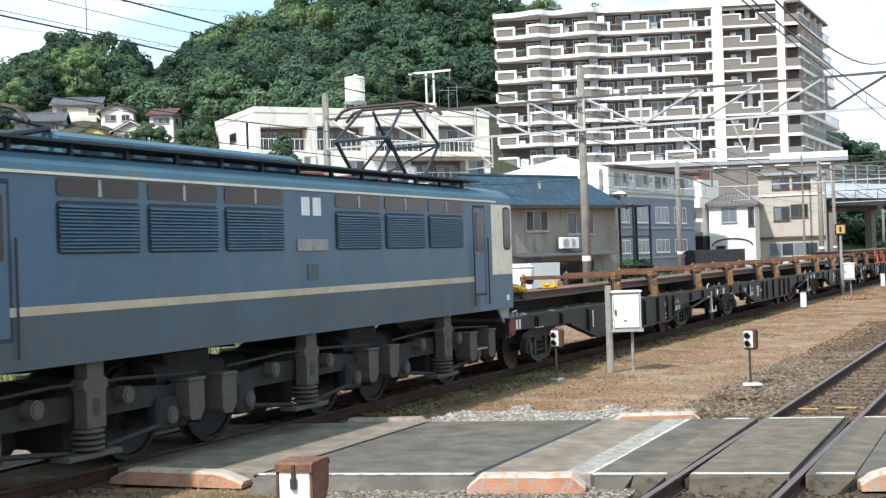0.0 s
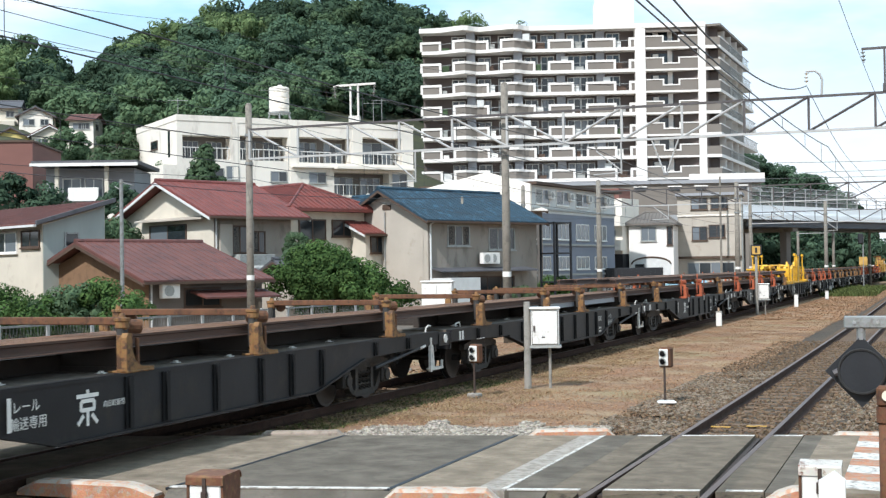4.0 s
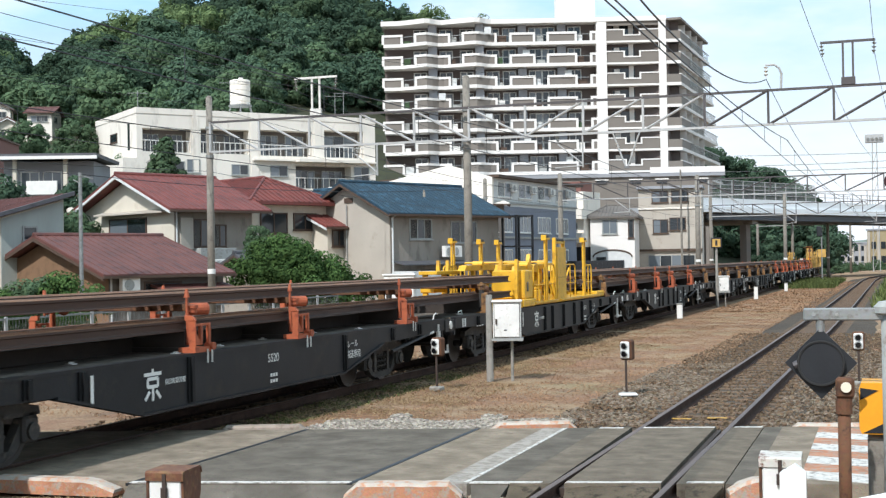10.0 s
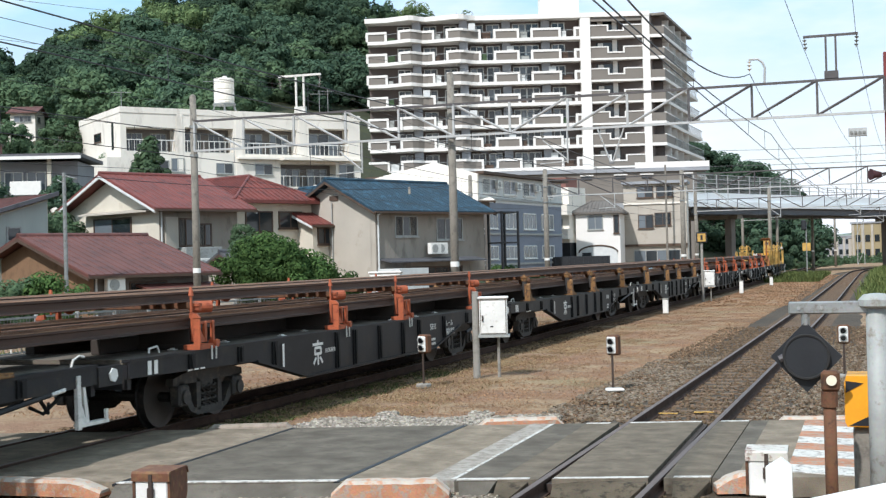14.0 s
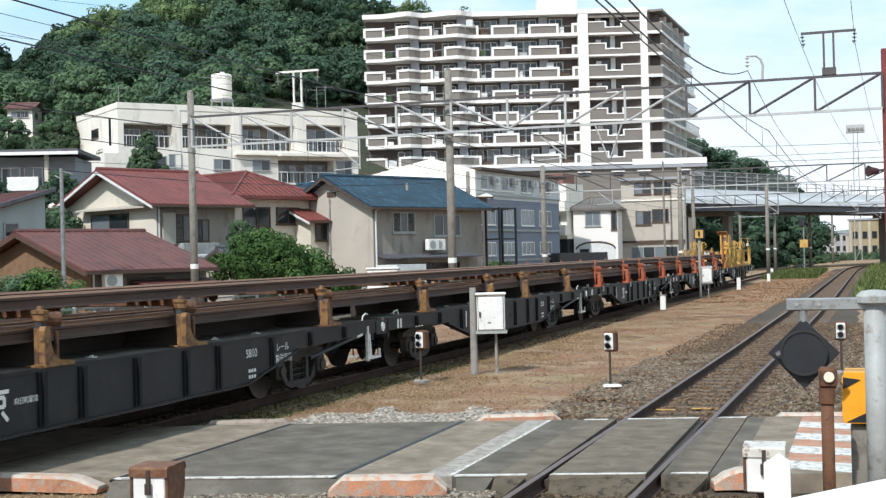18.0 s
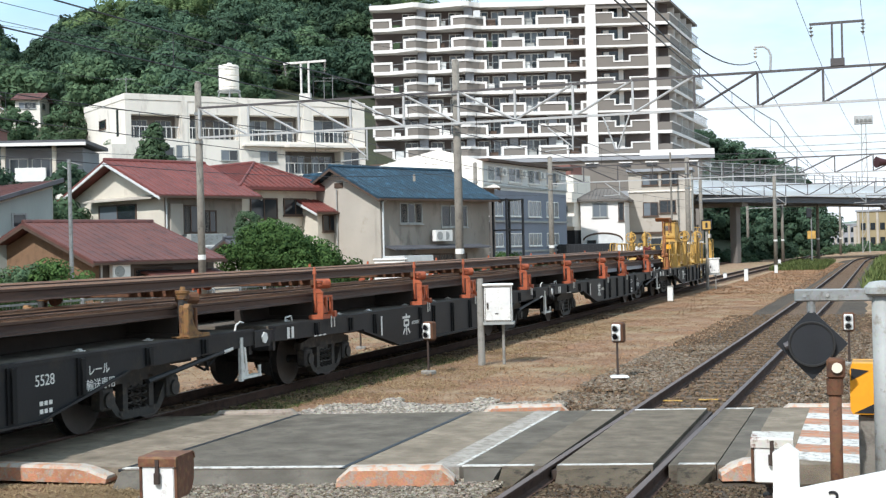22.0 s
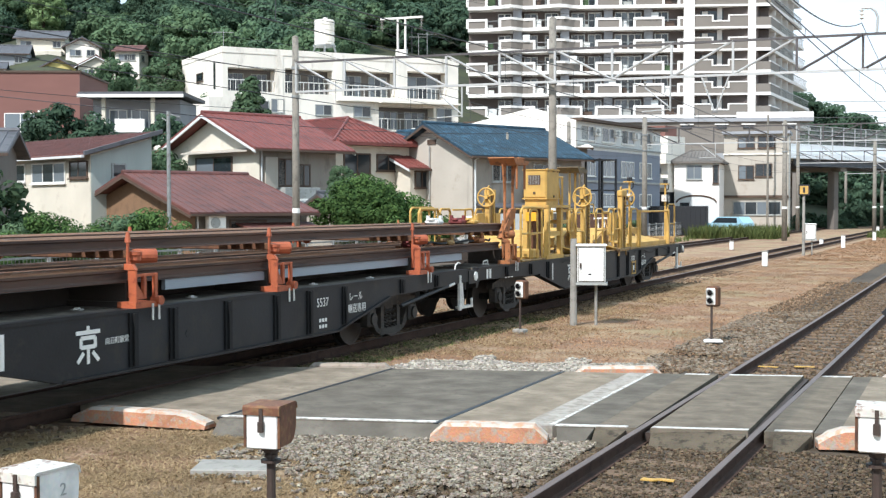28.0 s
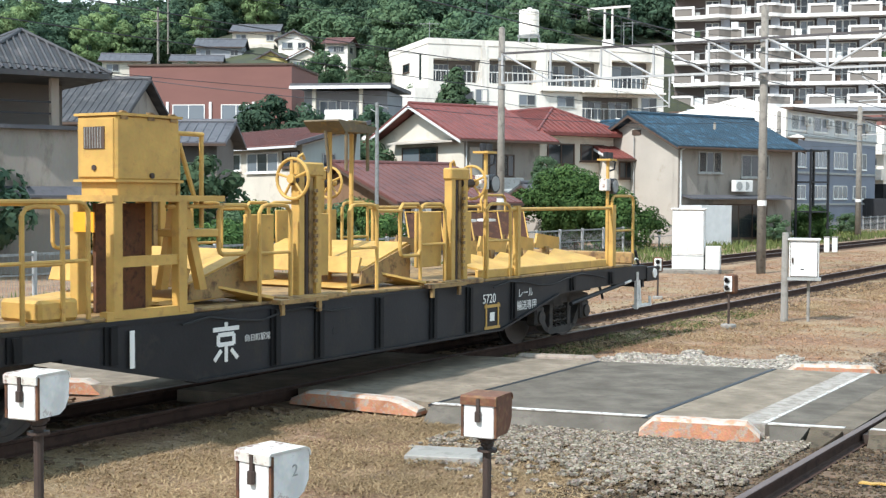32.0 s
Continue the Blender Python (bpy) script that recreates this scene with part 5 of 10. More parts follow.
for u, w, z0, z1 in ((2.2, 2.0, 10.2, 11.4), (4.4, 1.2, 10.4, 11.6), (8.5, 1.6, 10.3, 11.25), (12.2, 1.7, 10.25, 11.25), (20.6, 1.6, 9.9, 11.3), (1.0, 1.6, 7.4, 8.8), (5.0, 2.4, 7.4, 8.8), (9.5, 2.4, 7.4, 8.8)):
    window_unit(wb, "s", u, u + w, z0, z1, "grey_paint", bars=1, half_curtain=True)
part("canopy", Mesh().box(0, 1.3, 14.5, 20.8, 11.55, 11.8).box(0, 0.5, 10.5, 22.9, 11.62, 11.78), M["wall_white"], wb)
for u, w, z0, z1 in ((5.4, 2.0, 13.4, 14.2), (3.3, 1.8, 10.6, 11.4), (10.3, 1.6, 10.3, 11.5)):
    window_unit(wb, "f", u, u + w, z0, z1, "wood_dark", bars=0)
part("slot_window", Mesh().box(-2.35, -1.85, -0.05, 0.01, 12.4, 14.7), M["pane"], wb)
part("lower_block", Mesh().box(-14.5, -Ww, 0.4, 9, 2, 11.9).box(-13, 0, -1.2, 0, 2, 11.6), M["wall_white"], wb)
tank = thing("water_tank", "white cylindrical water tank on a steel stand on the roof", "water tank", pose(-54.9, 104.4, 15.9))
for i in range(6):
    a = math.pi * i / 3
    part("leg", Mesh().cyl((1.25 * math.cos(a), 1.25 * math.sin(a), 0), (0.95 * math.cos(a), 0.95 * math.sin(a), 0.85), 0.06, 6), M["grey_metal"], tank)
part("ring", Mesh().cyl((0, 0, 0.8), (0, 0, 0.92), 1.05, 18), M["grey_metal"], tank)
part("drum", Mesh().lathe([(0.9, 0.92), (0.93, 1.0)] + [q for k in range(4) for q in ((0.93, 1.1 + 0.5 * k), (0.88, 1.15 + 0.5 * k), (0.88, 1.2 + 0.5 * k), (0.93, 1.25 + 0.5 * k))] + [(0.93, 3.1), (0.85, 3.2), (0.3, 3.28)], 20), M["wall_white"], tank, smooth=False)
part("hatch", Mesh().cyl((0.1, 0, 3.25), (0.1, 0, 3.42), 0.22, 12), M["white_paint"], tank)

# ten-storey apartment block; own axes: the front runs along y, x points to the view
apt = thing("apartment_block", "white and brown ten-storey apartment block with long balconies", "apartment block", turned(-26.1, 166.0, 0, 73))
FL, Z0, NF = 2.8, 13.6, 7
TOP = Z0 + FL * NF
LEFT, COL = -36.3, -8.79
part("core", Mesh().box(-13, -1.6, LEFT, 2.0, GZ, TOP), M["apt_recess"], apt, "brown rear wall of the balconies")
EDGE = [(0.2, LEFT), (0.3, -34.0), (1.3, -32.0), (1.9, -30.9), (1.75, -30.3), (0.9, -29.6), (0.25, -29.0), (0.9, -27.0), (1.6, -25.2), (1.8, -24.4), (1.6, -23.8), (0.7, -23.1), (0.2, -22.4), (0.1, -19.0), (0.05, -14.0), (0.0, COL)]


def front(s_):
    return float(np.interp(s_, [p[1] for p in EDGE], [p[0] for p in EDGE]))


def strip(s0, s1, near, far_, z0, z1, step=0.7):
    """A curved strip that follows the balcony edge."""
    n = max(1, int((s1 - s0) / step))
    q = [s0 + (s1 - s0) * i / n for i in range(n + 1)]
    return Mesh().prism([(front(a) + far_, a) for a in q] + [(front(a) + near, a) for a in reversed(q)], 2, z0, z1)


part("roof_slab", strip(LEFT - 0.3, COL, -14.0, 0.35, TOP - 0.25, TOP + 0.35), M["wall_apt"], apt, "white roof slab")
part("roof_slab", Mesh().box(-13, 0.2, COL, 0.2, TOP - 0.2, TOP + 0.4), M["wall_apt"], apt)
part("lift_tower", Mesh().box(-9, -3, -13.6, -8.6, TOP, TOP + 4.5), M["wall_apt"], apt, "white lift tower")
PANELS = [(LEFT, -33.97), (-32.06, -27.82), (-25.92, -21.82), (-19.78, -16.86), (-14.97, -11.47), (-9.4, COL)]
for k in range(NF):
    z = Z0 + FL * k
    part("balcony_slab", strip(LEFT, COL, -3.6, 0.1, z - 0.22, z + 0.2), M["wall_apt"], apt, "white balcony slab")
    for i, (lo, hi) in enumerate(PANELS):
        panel = part("parapet", strip(lo, hi, -0.16, 0.0, z + 0.2, z + 1.12), M["tile_apt"], apt, "brown tiled parapet")
        part("cap", strip(lo - 0.2, hi + 0.2, -0.25, 0.1, z + 1.12, z + 1.42), M["wall_apt"], panel, "white cap")
        for e in (lo - 0.06, hi + 0.06):
            part("end_post", Mesh().box(front(e) - 0.22, front(e) + 0.09, e - 0.16, e + 0.16, z + 0.2, z + 1.12), M["wall_apt"], panel)
        nxt = PANELS[i + 1][0] if i + 1 < len(PANELS) else COL
        if nxt - hi > 0.8:
            part("railing", strip(hi + 0.25, nxt - 0.25, -0.12, -0.06, z + 1.05, z + 1.12), M["grey_metal"], apt)
            r_ = random.Random(i * 31 + k * 7)
            part("balcony_item", Mesh().box(front(hi + 0.5) - 0.9, front(hi + 0.5) - 0.4, hi + 0.3, hi + 0.3 + r_.uniform(0.5, 1.2), z + 0.2, z + r_.uniform(0.6, 1.3)), M[r_.choice(("white_paint", "wood_dark", "leaf", "curtain", "grey_paint"))], apt, "things kept on the balcony")
        mid_ = (lo + hi) / 2
        if i in (1, 2, 3, 4):
            part("pillar", Mesh().box(-1.6, front(mid_) - 0.8, mid_ - 0.55, mid_ + 0.55, z + 0.2, z + FL - 0.22), M["wall_grey"], apt, "pale grey pillar")
            for w0, w1 in ((mid_ - 2.5, mid_ - 0.9), (mid_ + 0.9, mid_ + 2.5)):
                fr_ = part("window_frame", Mesh().box(-1.6, -1.5, w0 - 0.08, w0 + 0.06, z + 0.2, z + 2.25).box(-1.6, -1.5, (w0 + w1) / 2 - 0.06, (w0 + w1) / 2 + 0.06, z + 0.2, z + 2.2).box(-1.6, -1.5, w1 - 0.06, w1 + 0.08, z + 0.2, z + 2.25).box(-1.6, -1.5, w0 - 0.08, w1 + 0.08, z + 2.2, z + 2.32), M["curtain"], apt)
                part("pane", Mesh().box(-1.6, -1.54, w0 + 0.06, (w0 + w1) / 2 - 0.06, z + 0.25, z + 2.2), M["pane_light" if (i + k) % 3 == 0 else "pane"], fr_)
                part("pane", Mesh().box(-1.6, -1.54, (w0 + w1) / 2 + 0.06, w1 - 0.06, z + 0.25, z + 2.2), M["pane_light" if (i * 3 + k * 2) % 4 == 1 else "pane"], fr_)
            if (i * 7 + k * 3) % 4 == 0:
                part("laundry", Mesh().box(front(mid_) - 0.7, front(mid_) - 0.65, hi - 1.4, hi - 0.5, z + 1.2, z + 2.1), M["curtain"], apt, "white laundry")
    # notched front between the two white columns
    y0, y1, n0, n1 = -7.48, -0.79, -5.2, -3.2
    part("bay_parapet", Mesh().prism([(y0, z + 0.1), (y1, z + 0.1), (y1, z + 1.45), (n1, z + 1.45), (n1, z + 0.8), (n0, z + 0.8), (n0, z + 1.45), (y0, z + 1.45)], 0, -0.25, -0.05), M["tile_apt"], apt, "brown tiled parapet")
    part("bay_slab", Mesh().box(-1.6, 0.0, y0, y1, z - 0.14, z + 0.1), M["wall_apt"], apt)
    part("bay_cap", Mesh().prism([(y0, z + 1.45), (n0 - 0.12, z + 1.45), (n0 - 0.12, z + 0.72), (n1 + 0.12, z + 0.72), (n1 + 0.12, z + 1.45), (y1, z + 1.45), (y1, z + 1.6), (n1 - 0.08, z + 1.6), (n1 - 0.08, z + 0.88), (n0 + 0.08, z + 0.88), (n0 + 0.08, z + 1.6), (y0, z + 1.6)], 0, -0.3, 0.03), M["wall_apt"], apt, "white cap")
    part("bay_window", Mesh().box(-1.62, -1.55, -6.6, -1.6, z + 0.4, z + 2.3), M["pane"], apt)
    for a, c in ((-6.4, -5.7), (-4.5, -3.9), (-2.7, -1.9)):
        part("bay_post", Mesh().box(-1.5, -1.3, a, c, z + 0.3, z + (2.2 if a != -4.5 else FL - 0.15)), M["wall_apt" if a != -2.7 or k % 2 else "wall_grey"], apt)
part("bay_lintel", Mesh().box(-0.25, -0.05, -7.48, -0.79, TOP - 0.75, TOP - 0.2), M["tile_apt"], apt, "brown tiled band")
part("column", Mesh().box(-1.8, 0.15, COL, -7.48, GZ, TOP + 0.2), M["wall_apt"], apt, "tall white column")
part("column", Mesh().box(-1.8, 0.15, -0.79, 0.15, GZ, TOP + 0.2), M["wall_apt"], apt, "tall white column")
part("podium", Mesh().box(-14, 2.5, -38, 5.3, GZ, Z0 - 0.9), M["tile_apt"], apt, "brown podium storey")
# edge greyed down to carry the shade along the podium
part("podium_edge", Mesh().box(-2, 2.8, -38, 6.9, Z0 - 0.9, Z0 - 0.45), M["wall_grey"], apt)
part("podium_parapet", Mesh().box(2.4, 2.6, -2.5, 6.9, Z0 - 0.45, Z0 + 0.3), M["wall_apt"], apt, "white parapet")
for y0 in (-9.3, -5.0, -1.7, 3.3):
    part("podium_window", Mesh().box(2.5, 2.62, y0, y0 + 1.3, Z0 - 1.75, Z0 - 1.3), M["pane"], apt)
    part("podium_hood", Mesh().box(2.5, 2.75, y0 - 0.2, y0 + 1.5, Z0 - 1.3, Z0 - 1.15), M["wall_apt"], apt)
# end wing: balconies running back beside the tracks, the lower ones longer
end = Matrix.Translation((0, 2.0, 0)) @ pose(0, 0, 0, 0, 0, 71)
part("end_wall", Mesh().box(-10, -1.6, -0.4, 21.0, GZ, TOP, at=end), M["apt_recess"], apt)
part("end_roof", Mesh().box(-10, 0.1, 0.0, 21.5, TOP - 0.1, TOP + 0.2, at=end), M["tile_apt"], apt)
for k in range(NF):
    z = Z0 + FL * k
    Lk = 33.0 - 1.7 * k
    part("end_slab", Mesh().box(-1.6, 0.05, 0.15, 2.05, z - 0.2, z + 0.2), M["wall_apt"], apt, "white balcony slab")
    part("end_parapet", Mesh().box(-0.15, 0.02, 0.2, 2.0, z + 0.2, z + 1.25), M["tile_apt"], apt, "brown tiled parapet")
    part("wing_slab", Mesh().box(-1.7, 0.05, 0.0, Lk, z - 0.2, z + 0.2, at=end), M["wall_apt"], apt, "white balcony slab")
    part("wing_parapet", Mesh().box(-0.15, 0.02, 0.0, 6.5, z + 0.2, z + 1.2, at=end), M["tile_apt"], apt, "brown tiled parapet")
    part("wing_cap", Mesh().box(-0.2, 0.06, 0.0, 6.6, z + 1.2, z + 1.35, at=end), M["wall_apt"], apt)
    b = Mesh().box(-0.02, 0.04, 6.6, Lk - 0.1, z + 1.15, z + 1.25, at=end)
    for i in range(int((Lk - 6.8) / 0.9)):
        b.box(-0.02, 0.04, 6.7 + 0.9 * i, 6.8 + 0.9 * i, z + 0.2, z + 1.15, at=end)
    part("wing_railing", b, M["grey_metal"], apt, "grey balcony railing")
    part("wing_window", Mesh().box(-1.62, -1.55, 2.0, 19.0, z + 0.35, z + 2.2, at=end), M["pane"], apt)
    for i in range(4):
        part("wing_divider", Mesh().box(-1.5, -0.1, 3.9 + 4.6 * i, 4.1 + 4.6 * i, z + 0.2, z + FL - 0.2, at=end), M["wall_apt"], apt)

# brick-coloured hall and balcony house on the rise
h = thing("hall", "brown brick-coloured hall with white-framed windows", "hall", turned(-61.9, 78.6, 0, -24))
part("wall", Mesh().box(-13.0, 0, 0, 9.0, 2, 12.2), M["wall_brick"], h)
part("coping", Mesh().box(-13.1, 0.1, -0.1, 9.1, 12.2, 12.35), M["wood_dark"], h)
for u0, u1 in ((3.2, 5.6), (6.9, 9.5), (10.4, 12.4)):
    window_unit(h, "f", u0, u1, 6.9, 9.2, "white_paint", "pane_light", bars=1)
for u in (3.0, 6.45, 9.9):
    part("white_strip", Mesh().box(-u - 0.1, -u + 0.1, -0.1, 0.0, 6.2, 9.4), M["white_paint"], h)
h = thing("house", "pale two-storey house with a flat dark roof and an upper balcony", "house", turned(-51.7, 76.1, 0, -22))
part("wall", Mesh().box(-6.2, 0, 1.4, 7.0, 2, 9.8), M["wall_grey"], h)
part("lower_wall", Mesh().box(-6.2, 0, 0.0, 1.4, 2, 7.2), M["wall_white"], h)
part("roof", Mesh().box(-6.7, 0.6, -0.6, 7.4, 9.95, 10.2), M["roof_grey"], h)
part("fascia", Mesh().box(-6.75, 0.65, -0.7, -0.6, 9.8, 10.02), M["white_paint"], h, "white fascia")
for u in (5.1, 1.66):
    part("post", Mesh().box(-u - 0.13, -u + 0.13, 0.0, 0.25, 5.6, 9.9), M["wall_cream"], h)
for u in (2.2, 3.75):
    window_unit(h, "f", u, u + 1.3, 7.7, 9.1, "white_paint", "pane_light", bars=1, out=-1.38)
part("balcony", Mesh().box(-4.3, -2.2, -0.1, 0.1, 7.4, 8.35, c=0.02), M["white_paint"], h, "white balcony front")
part("balcony_floor", Mesh().box(-6.2, 0, -0.1, 1.4, 7.2, 7.35), M["wood_dark"], h)
# retaining walls stepping up the hill
for x, y, hd, L, z0, z1 in ((-66, 96, 50, 20, 6, 11.6), (-80, 106, 50, 26, 8, 13.6), (-56, 84, 50, 16, 4, 7.2)):
    solo("retaining_wall", Mesh().box(-1.2, 0, -L, 0, z0 - 5, z1, c=0.1), M["retain"], "mossy stone retaining wall on the slope", "retaining wall", turned(x, y, 0, hd), group="retaining walls", kind="structure")

# small houses up the slope
for x, y, hd, L, W, base, eave, ridge, along, wall, roof, lab in (
    (-115.9, 144.2, -30, 5.0, 6.4, 22.9, 25.3, 26.4, False, "wall_cream", "roof_grey", "hillside house with cream walls and a grey roof"),
    (-115.2, 135.7, -32, 4.5, 6.2, 20.5, 22.3, 23.4, False, "wall_grey", "roof_grey", "grey hillside house with a wide tiled roof"),
    (-109.3, 143.0, -33, 5.0, 4.3, 22.2, 23.7, 24.8, True, "wall_white", "roof_grey", "white hillside house with a dark gable roof"),
    (-105.1, 146.2, -20, 4.5, 3.3, 21.0, 23.3, 24.1, False, "wall_white", "roof_brown", "white hillside house with a brown roof"),
    (-106.8, 134.9, -34, 5.0, 4.3, 19.0, 19.9, 21.1, True, "wall_yellow", "roof_grey", "yellowish hillside house under a low gable roof"),
    (-101.7, 136.3, -28, 5.0, 4.6, 19.0, 20.1, 21.3, True, "wall_cream", "roof_brown", "cream hillside house with a brown gable roof"),
    (-111.9, 114.3, -38, 4.5, 5.3, 16.0, 18.2, 19.1, False, "wall_cream", "roof_grey", "low hillside house among shrubs"),
    (-113.4, 129.2, -36, 4.0, 6.2, 18.0, 19.6, 20.4, False, "wall_white", "roof_grey", "long low hillside house with a dark roof"),
):
    h = gable_house(lab, (x, y), hd, L, W, base - 5, eave, ridge, wall, roof, 0.45, along=along, ribs=0.6, name="hillside_house")
    window_unit(h, "f", 0.5, 1.6, eave - 1.3, eave - 0.45, "grey_paint", bars=1)
    window_unit(h, "f", W - 2.0, W - 0.5, eave - 1.3, eave - 0.45, "grey_paint", bars=1, half_curtain=True)
    window_unit(h, "s", 1.0, 2.4, eave - 1.3, eave - 0.45, "grey_paint", bars=1)
    if hd == -30:
        part("terrace", Mesh().box(-6.6, -0.2, -1.6, 0.0, 21.5, 23.4, c=0.05), M["wall_cream"], h, "cream terrace wall")
solo("utility_pole", Mesh().cyl((0, 0, 0), (0, 0, 9), 0.14, 8, 0.1).box(-0.6, 0.6, -0.05, 0.05, 7.6, 7.72), M["concrete_pole"], "pale utility pole on the slope", "pole", pose(-90.2, 93.6, 11.5), group="utility poles")

# ---- wooded hill ----
BEAR = [3.0, 3.8, 4.9, 6.1, 7.2, 11, 15.1, 16.6, 18.4, 19.9, 22.1, 25.9, 32.0, 32.8, 33.8, 35.0, 36.1, 36.6, 37.0, 38.1, 39.8, 41.4, 42.8, 50, 62]
CREST = [13, 16.7, 19.4, 21.0, 24.3, 38, 51.9, 54.2, 54.4, 55.9, 59, 60, 55.0, 53.6, 51.7, 49.1, 45.5, 42.5, 45.0, 49.6, 50.0, 47.0, 43.0, 40, 36]


def hill(x, y):
    """Ground height of the slope by bearing and distance."""
    r, a = math.hypot(x, y), math.degrees(math.atan2(-x, y))
    crest = float(np.interp(a, BEAR, CREST)) - 7.5
    start = float(np.interp(a, [3, 12, 20, 30, 45, 62], [215, 190, 120, 88, 62, 50]))
    mid = float(np.interp(a, [3, 20, 30, 45, 62], [2, 6, 10, 10, 6]))
    f = min(1.0, max(0.0, (r - start) / (262 - start)))
    back = max(0.0, (r - 275) / 120)
    return (crest - GZ) * f ** 1.15 * (1 - 0.5 * min(1, back)) + GZ - 0.4 + (1.5 * noise.noise((x * 0.03, y * 0.03, 0)) * f)


b = Mesh()
na, nr = 70, 30
for j in range(nr + 1):
    for i in range(na + 1):
        a, r = radians(2 + 64 * i / na), 48 + (420 - 48) * (j / nr) ** 1.1
        x, y = -r * math.sin(a), r * math.cos(a)
        b.v.append((x, y, hill(x, y)))
b.f = [(j * (na + 1) + i, (j + 1) * (na + 1) + i, (j + 1) * (na + 1) + i + 1, j * (na + 1) + i + 1) for j in range(nr) for i in range(na)]
b.m = [0] * len(b.f)
solo("hillside", b, M["hill_soil"], "steep wooded hillside behind the town", "hill", kind="structure", smooth=True)


def crown_mesh(name, seed, clumps, leaves, spread, tall, leaf, material, shape="round"):
    """A crown of leaf clumps round a few limbs, with gaps between them."""
    rng = np.random.default_rng(seed)
    c = []
    while len(c) < clumps:
        p = rng.uniform(-1, 1, 3)
        if np.linalg.norm(p) > 1:
            continue
        if shape == "cone":
            p[:2] *= (1 - (p[2] + 1) / 2) * 1.0 + 0.12
        elif shape == "bamboo":
            p[:2] *= 0.8 + 0.3 * p[2]
        else:
            p[:2] *= 0.72 + 0.28 * math.cos(p[2] * 1.5)
            if np.linalg.norm(p) < 0.45:
                continue
        c.append(p * np.array([spread, spread, tall / 2]))
    c = np.array(c)
    size = rng.uniform(0.55, 1.15, clumps) * spread * (0.30 if shape != "cone" else 0.2)
    k = rng.integers(0, clumps, leaves)
    d = rng.normal(0, 1, (leaves, 3))
    d /= np.linalg.norm(d, axis=1)[:, None]
    p = c[k] + d * (size[k] * rng.uniform(0.86, 1.05, leaves))[:, None] * np.array([1, 1, 0.75])
    nrm = d + rng.normal(0, 0.2, (leaves, 3)) + np.array([0, 0, 0.35])
    nrm /= np.linalg.norm(nrm, axis=1)[:, None]
    u = np.cross(nrm, rng.normal(0, 1, (leaves, 3)))
    u /= np.linalg.norm(u, axis=1)[:, None]
    w = np.cross(nrm, u)
    s = leaf * rng.uniform(0.6, 1.4, leaves)
    ua, wb_ = u * s[:, None], w * (s * (0.55 if shape != "bamboo" else 0.3))[:, None]
    v = np.stack([p - ua, p - wb_, p + ua, p + wb_], 1).reshape(-1, 3)
    o = 4 * np.arange(leaves)
    me = bpy.data.meshes.new(name)
    me.from_pydata(v.tolist(), [], np.stack([o, o + 1, o + 2, o + 3], 1).tolist())
    me.materials.append(material)
    me.update()
    # the leaves of a clump shade like its rounded outside
    soft = d * 0.8 + nrm * 0.35 + c[k] / (spread * 2.0)
    me.normals_split_custom_set_from_vertices(np.repeat(soft / np.linalg.norm(soft, axis=1)[:, None], 4, 0).tolist())
    return me


def trunk_mesh(name, height, r, seed, limbs=5):
    rng = random.Random(seed)
    b = Mesh()
    pts = [Vector((0, 0, -1.0))]
    for i in range(5):
        pts.append(Vector((rng.uniform(-0.12, 0.12) * i * 0.4, rng.uniform(-0.12, 0.12) * i * 0.4, height * (i + 1) / 5)))
    for i in range(5):
        b.cyl(pts[i], pts[i + 1], r * (1 - 0.16 * i), 7, r * (1 - 0.16 * (i + 1)), caps=False)
    for i in range(limbs):
        p = pts[2 + i % 3]
        a = rng.uniform(0, 6.28)
        q = p + Vector((math.cos(a), math.sin(a), rng.uniform(0.5, 1.0))) * height * rng.uniform(0.25, 0.42)
        b.cyl(p, q, r * 0.4, 5, r * 0.12, caps=False)
    return b.data(name, M["trunk"])


KINDS = []
for i, (cl, lv, sp, ta, lf, mt, sh) in enumerate((
    (60, 5200, 4.0, 7.5, 0.30, "leaf", "round"), (66, 5600, 4.4, 7.0, 0.30, "leaf_dark", "round"), (54, 4800, 3.4, 8.5, 0.29, "leaf_dark", "round"),
    (64, 5400, 4.6, 6.4, 0.30, "leaf", "round"), (50, 4800, 2.8, 9.5, 0.31, "leaf_bamboo", "bamboo"), (62, 5200, 3.8, 7.6, 0.30, "leaf_dark", "round"))):
    KINDS.append((crown_mesh("crown", 100 + i, cl, lv, sp, ta, lf, M[mt], sh), trunk_mesh("trunk", 5.0, 0.28, i)))


def tree(kind, x, y, z, s, lift=3.6, label="broad leafy tree on the hillside", group="hillside trees"):
    th = thing("tree", label, "tree", pose(x, y, z, 0, 0, random.uniform(0, 360)) @ Matrix.Scale(s, 4), group)
    cr, tk = KINDS[kind] if isinstance(kind, int) else kind
    part("trunk", tk, None, th)
    part("crown", cr, None, th, at=pose(0, 0, lift + 1.4))
    return th


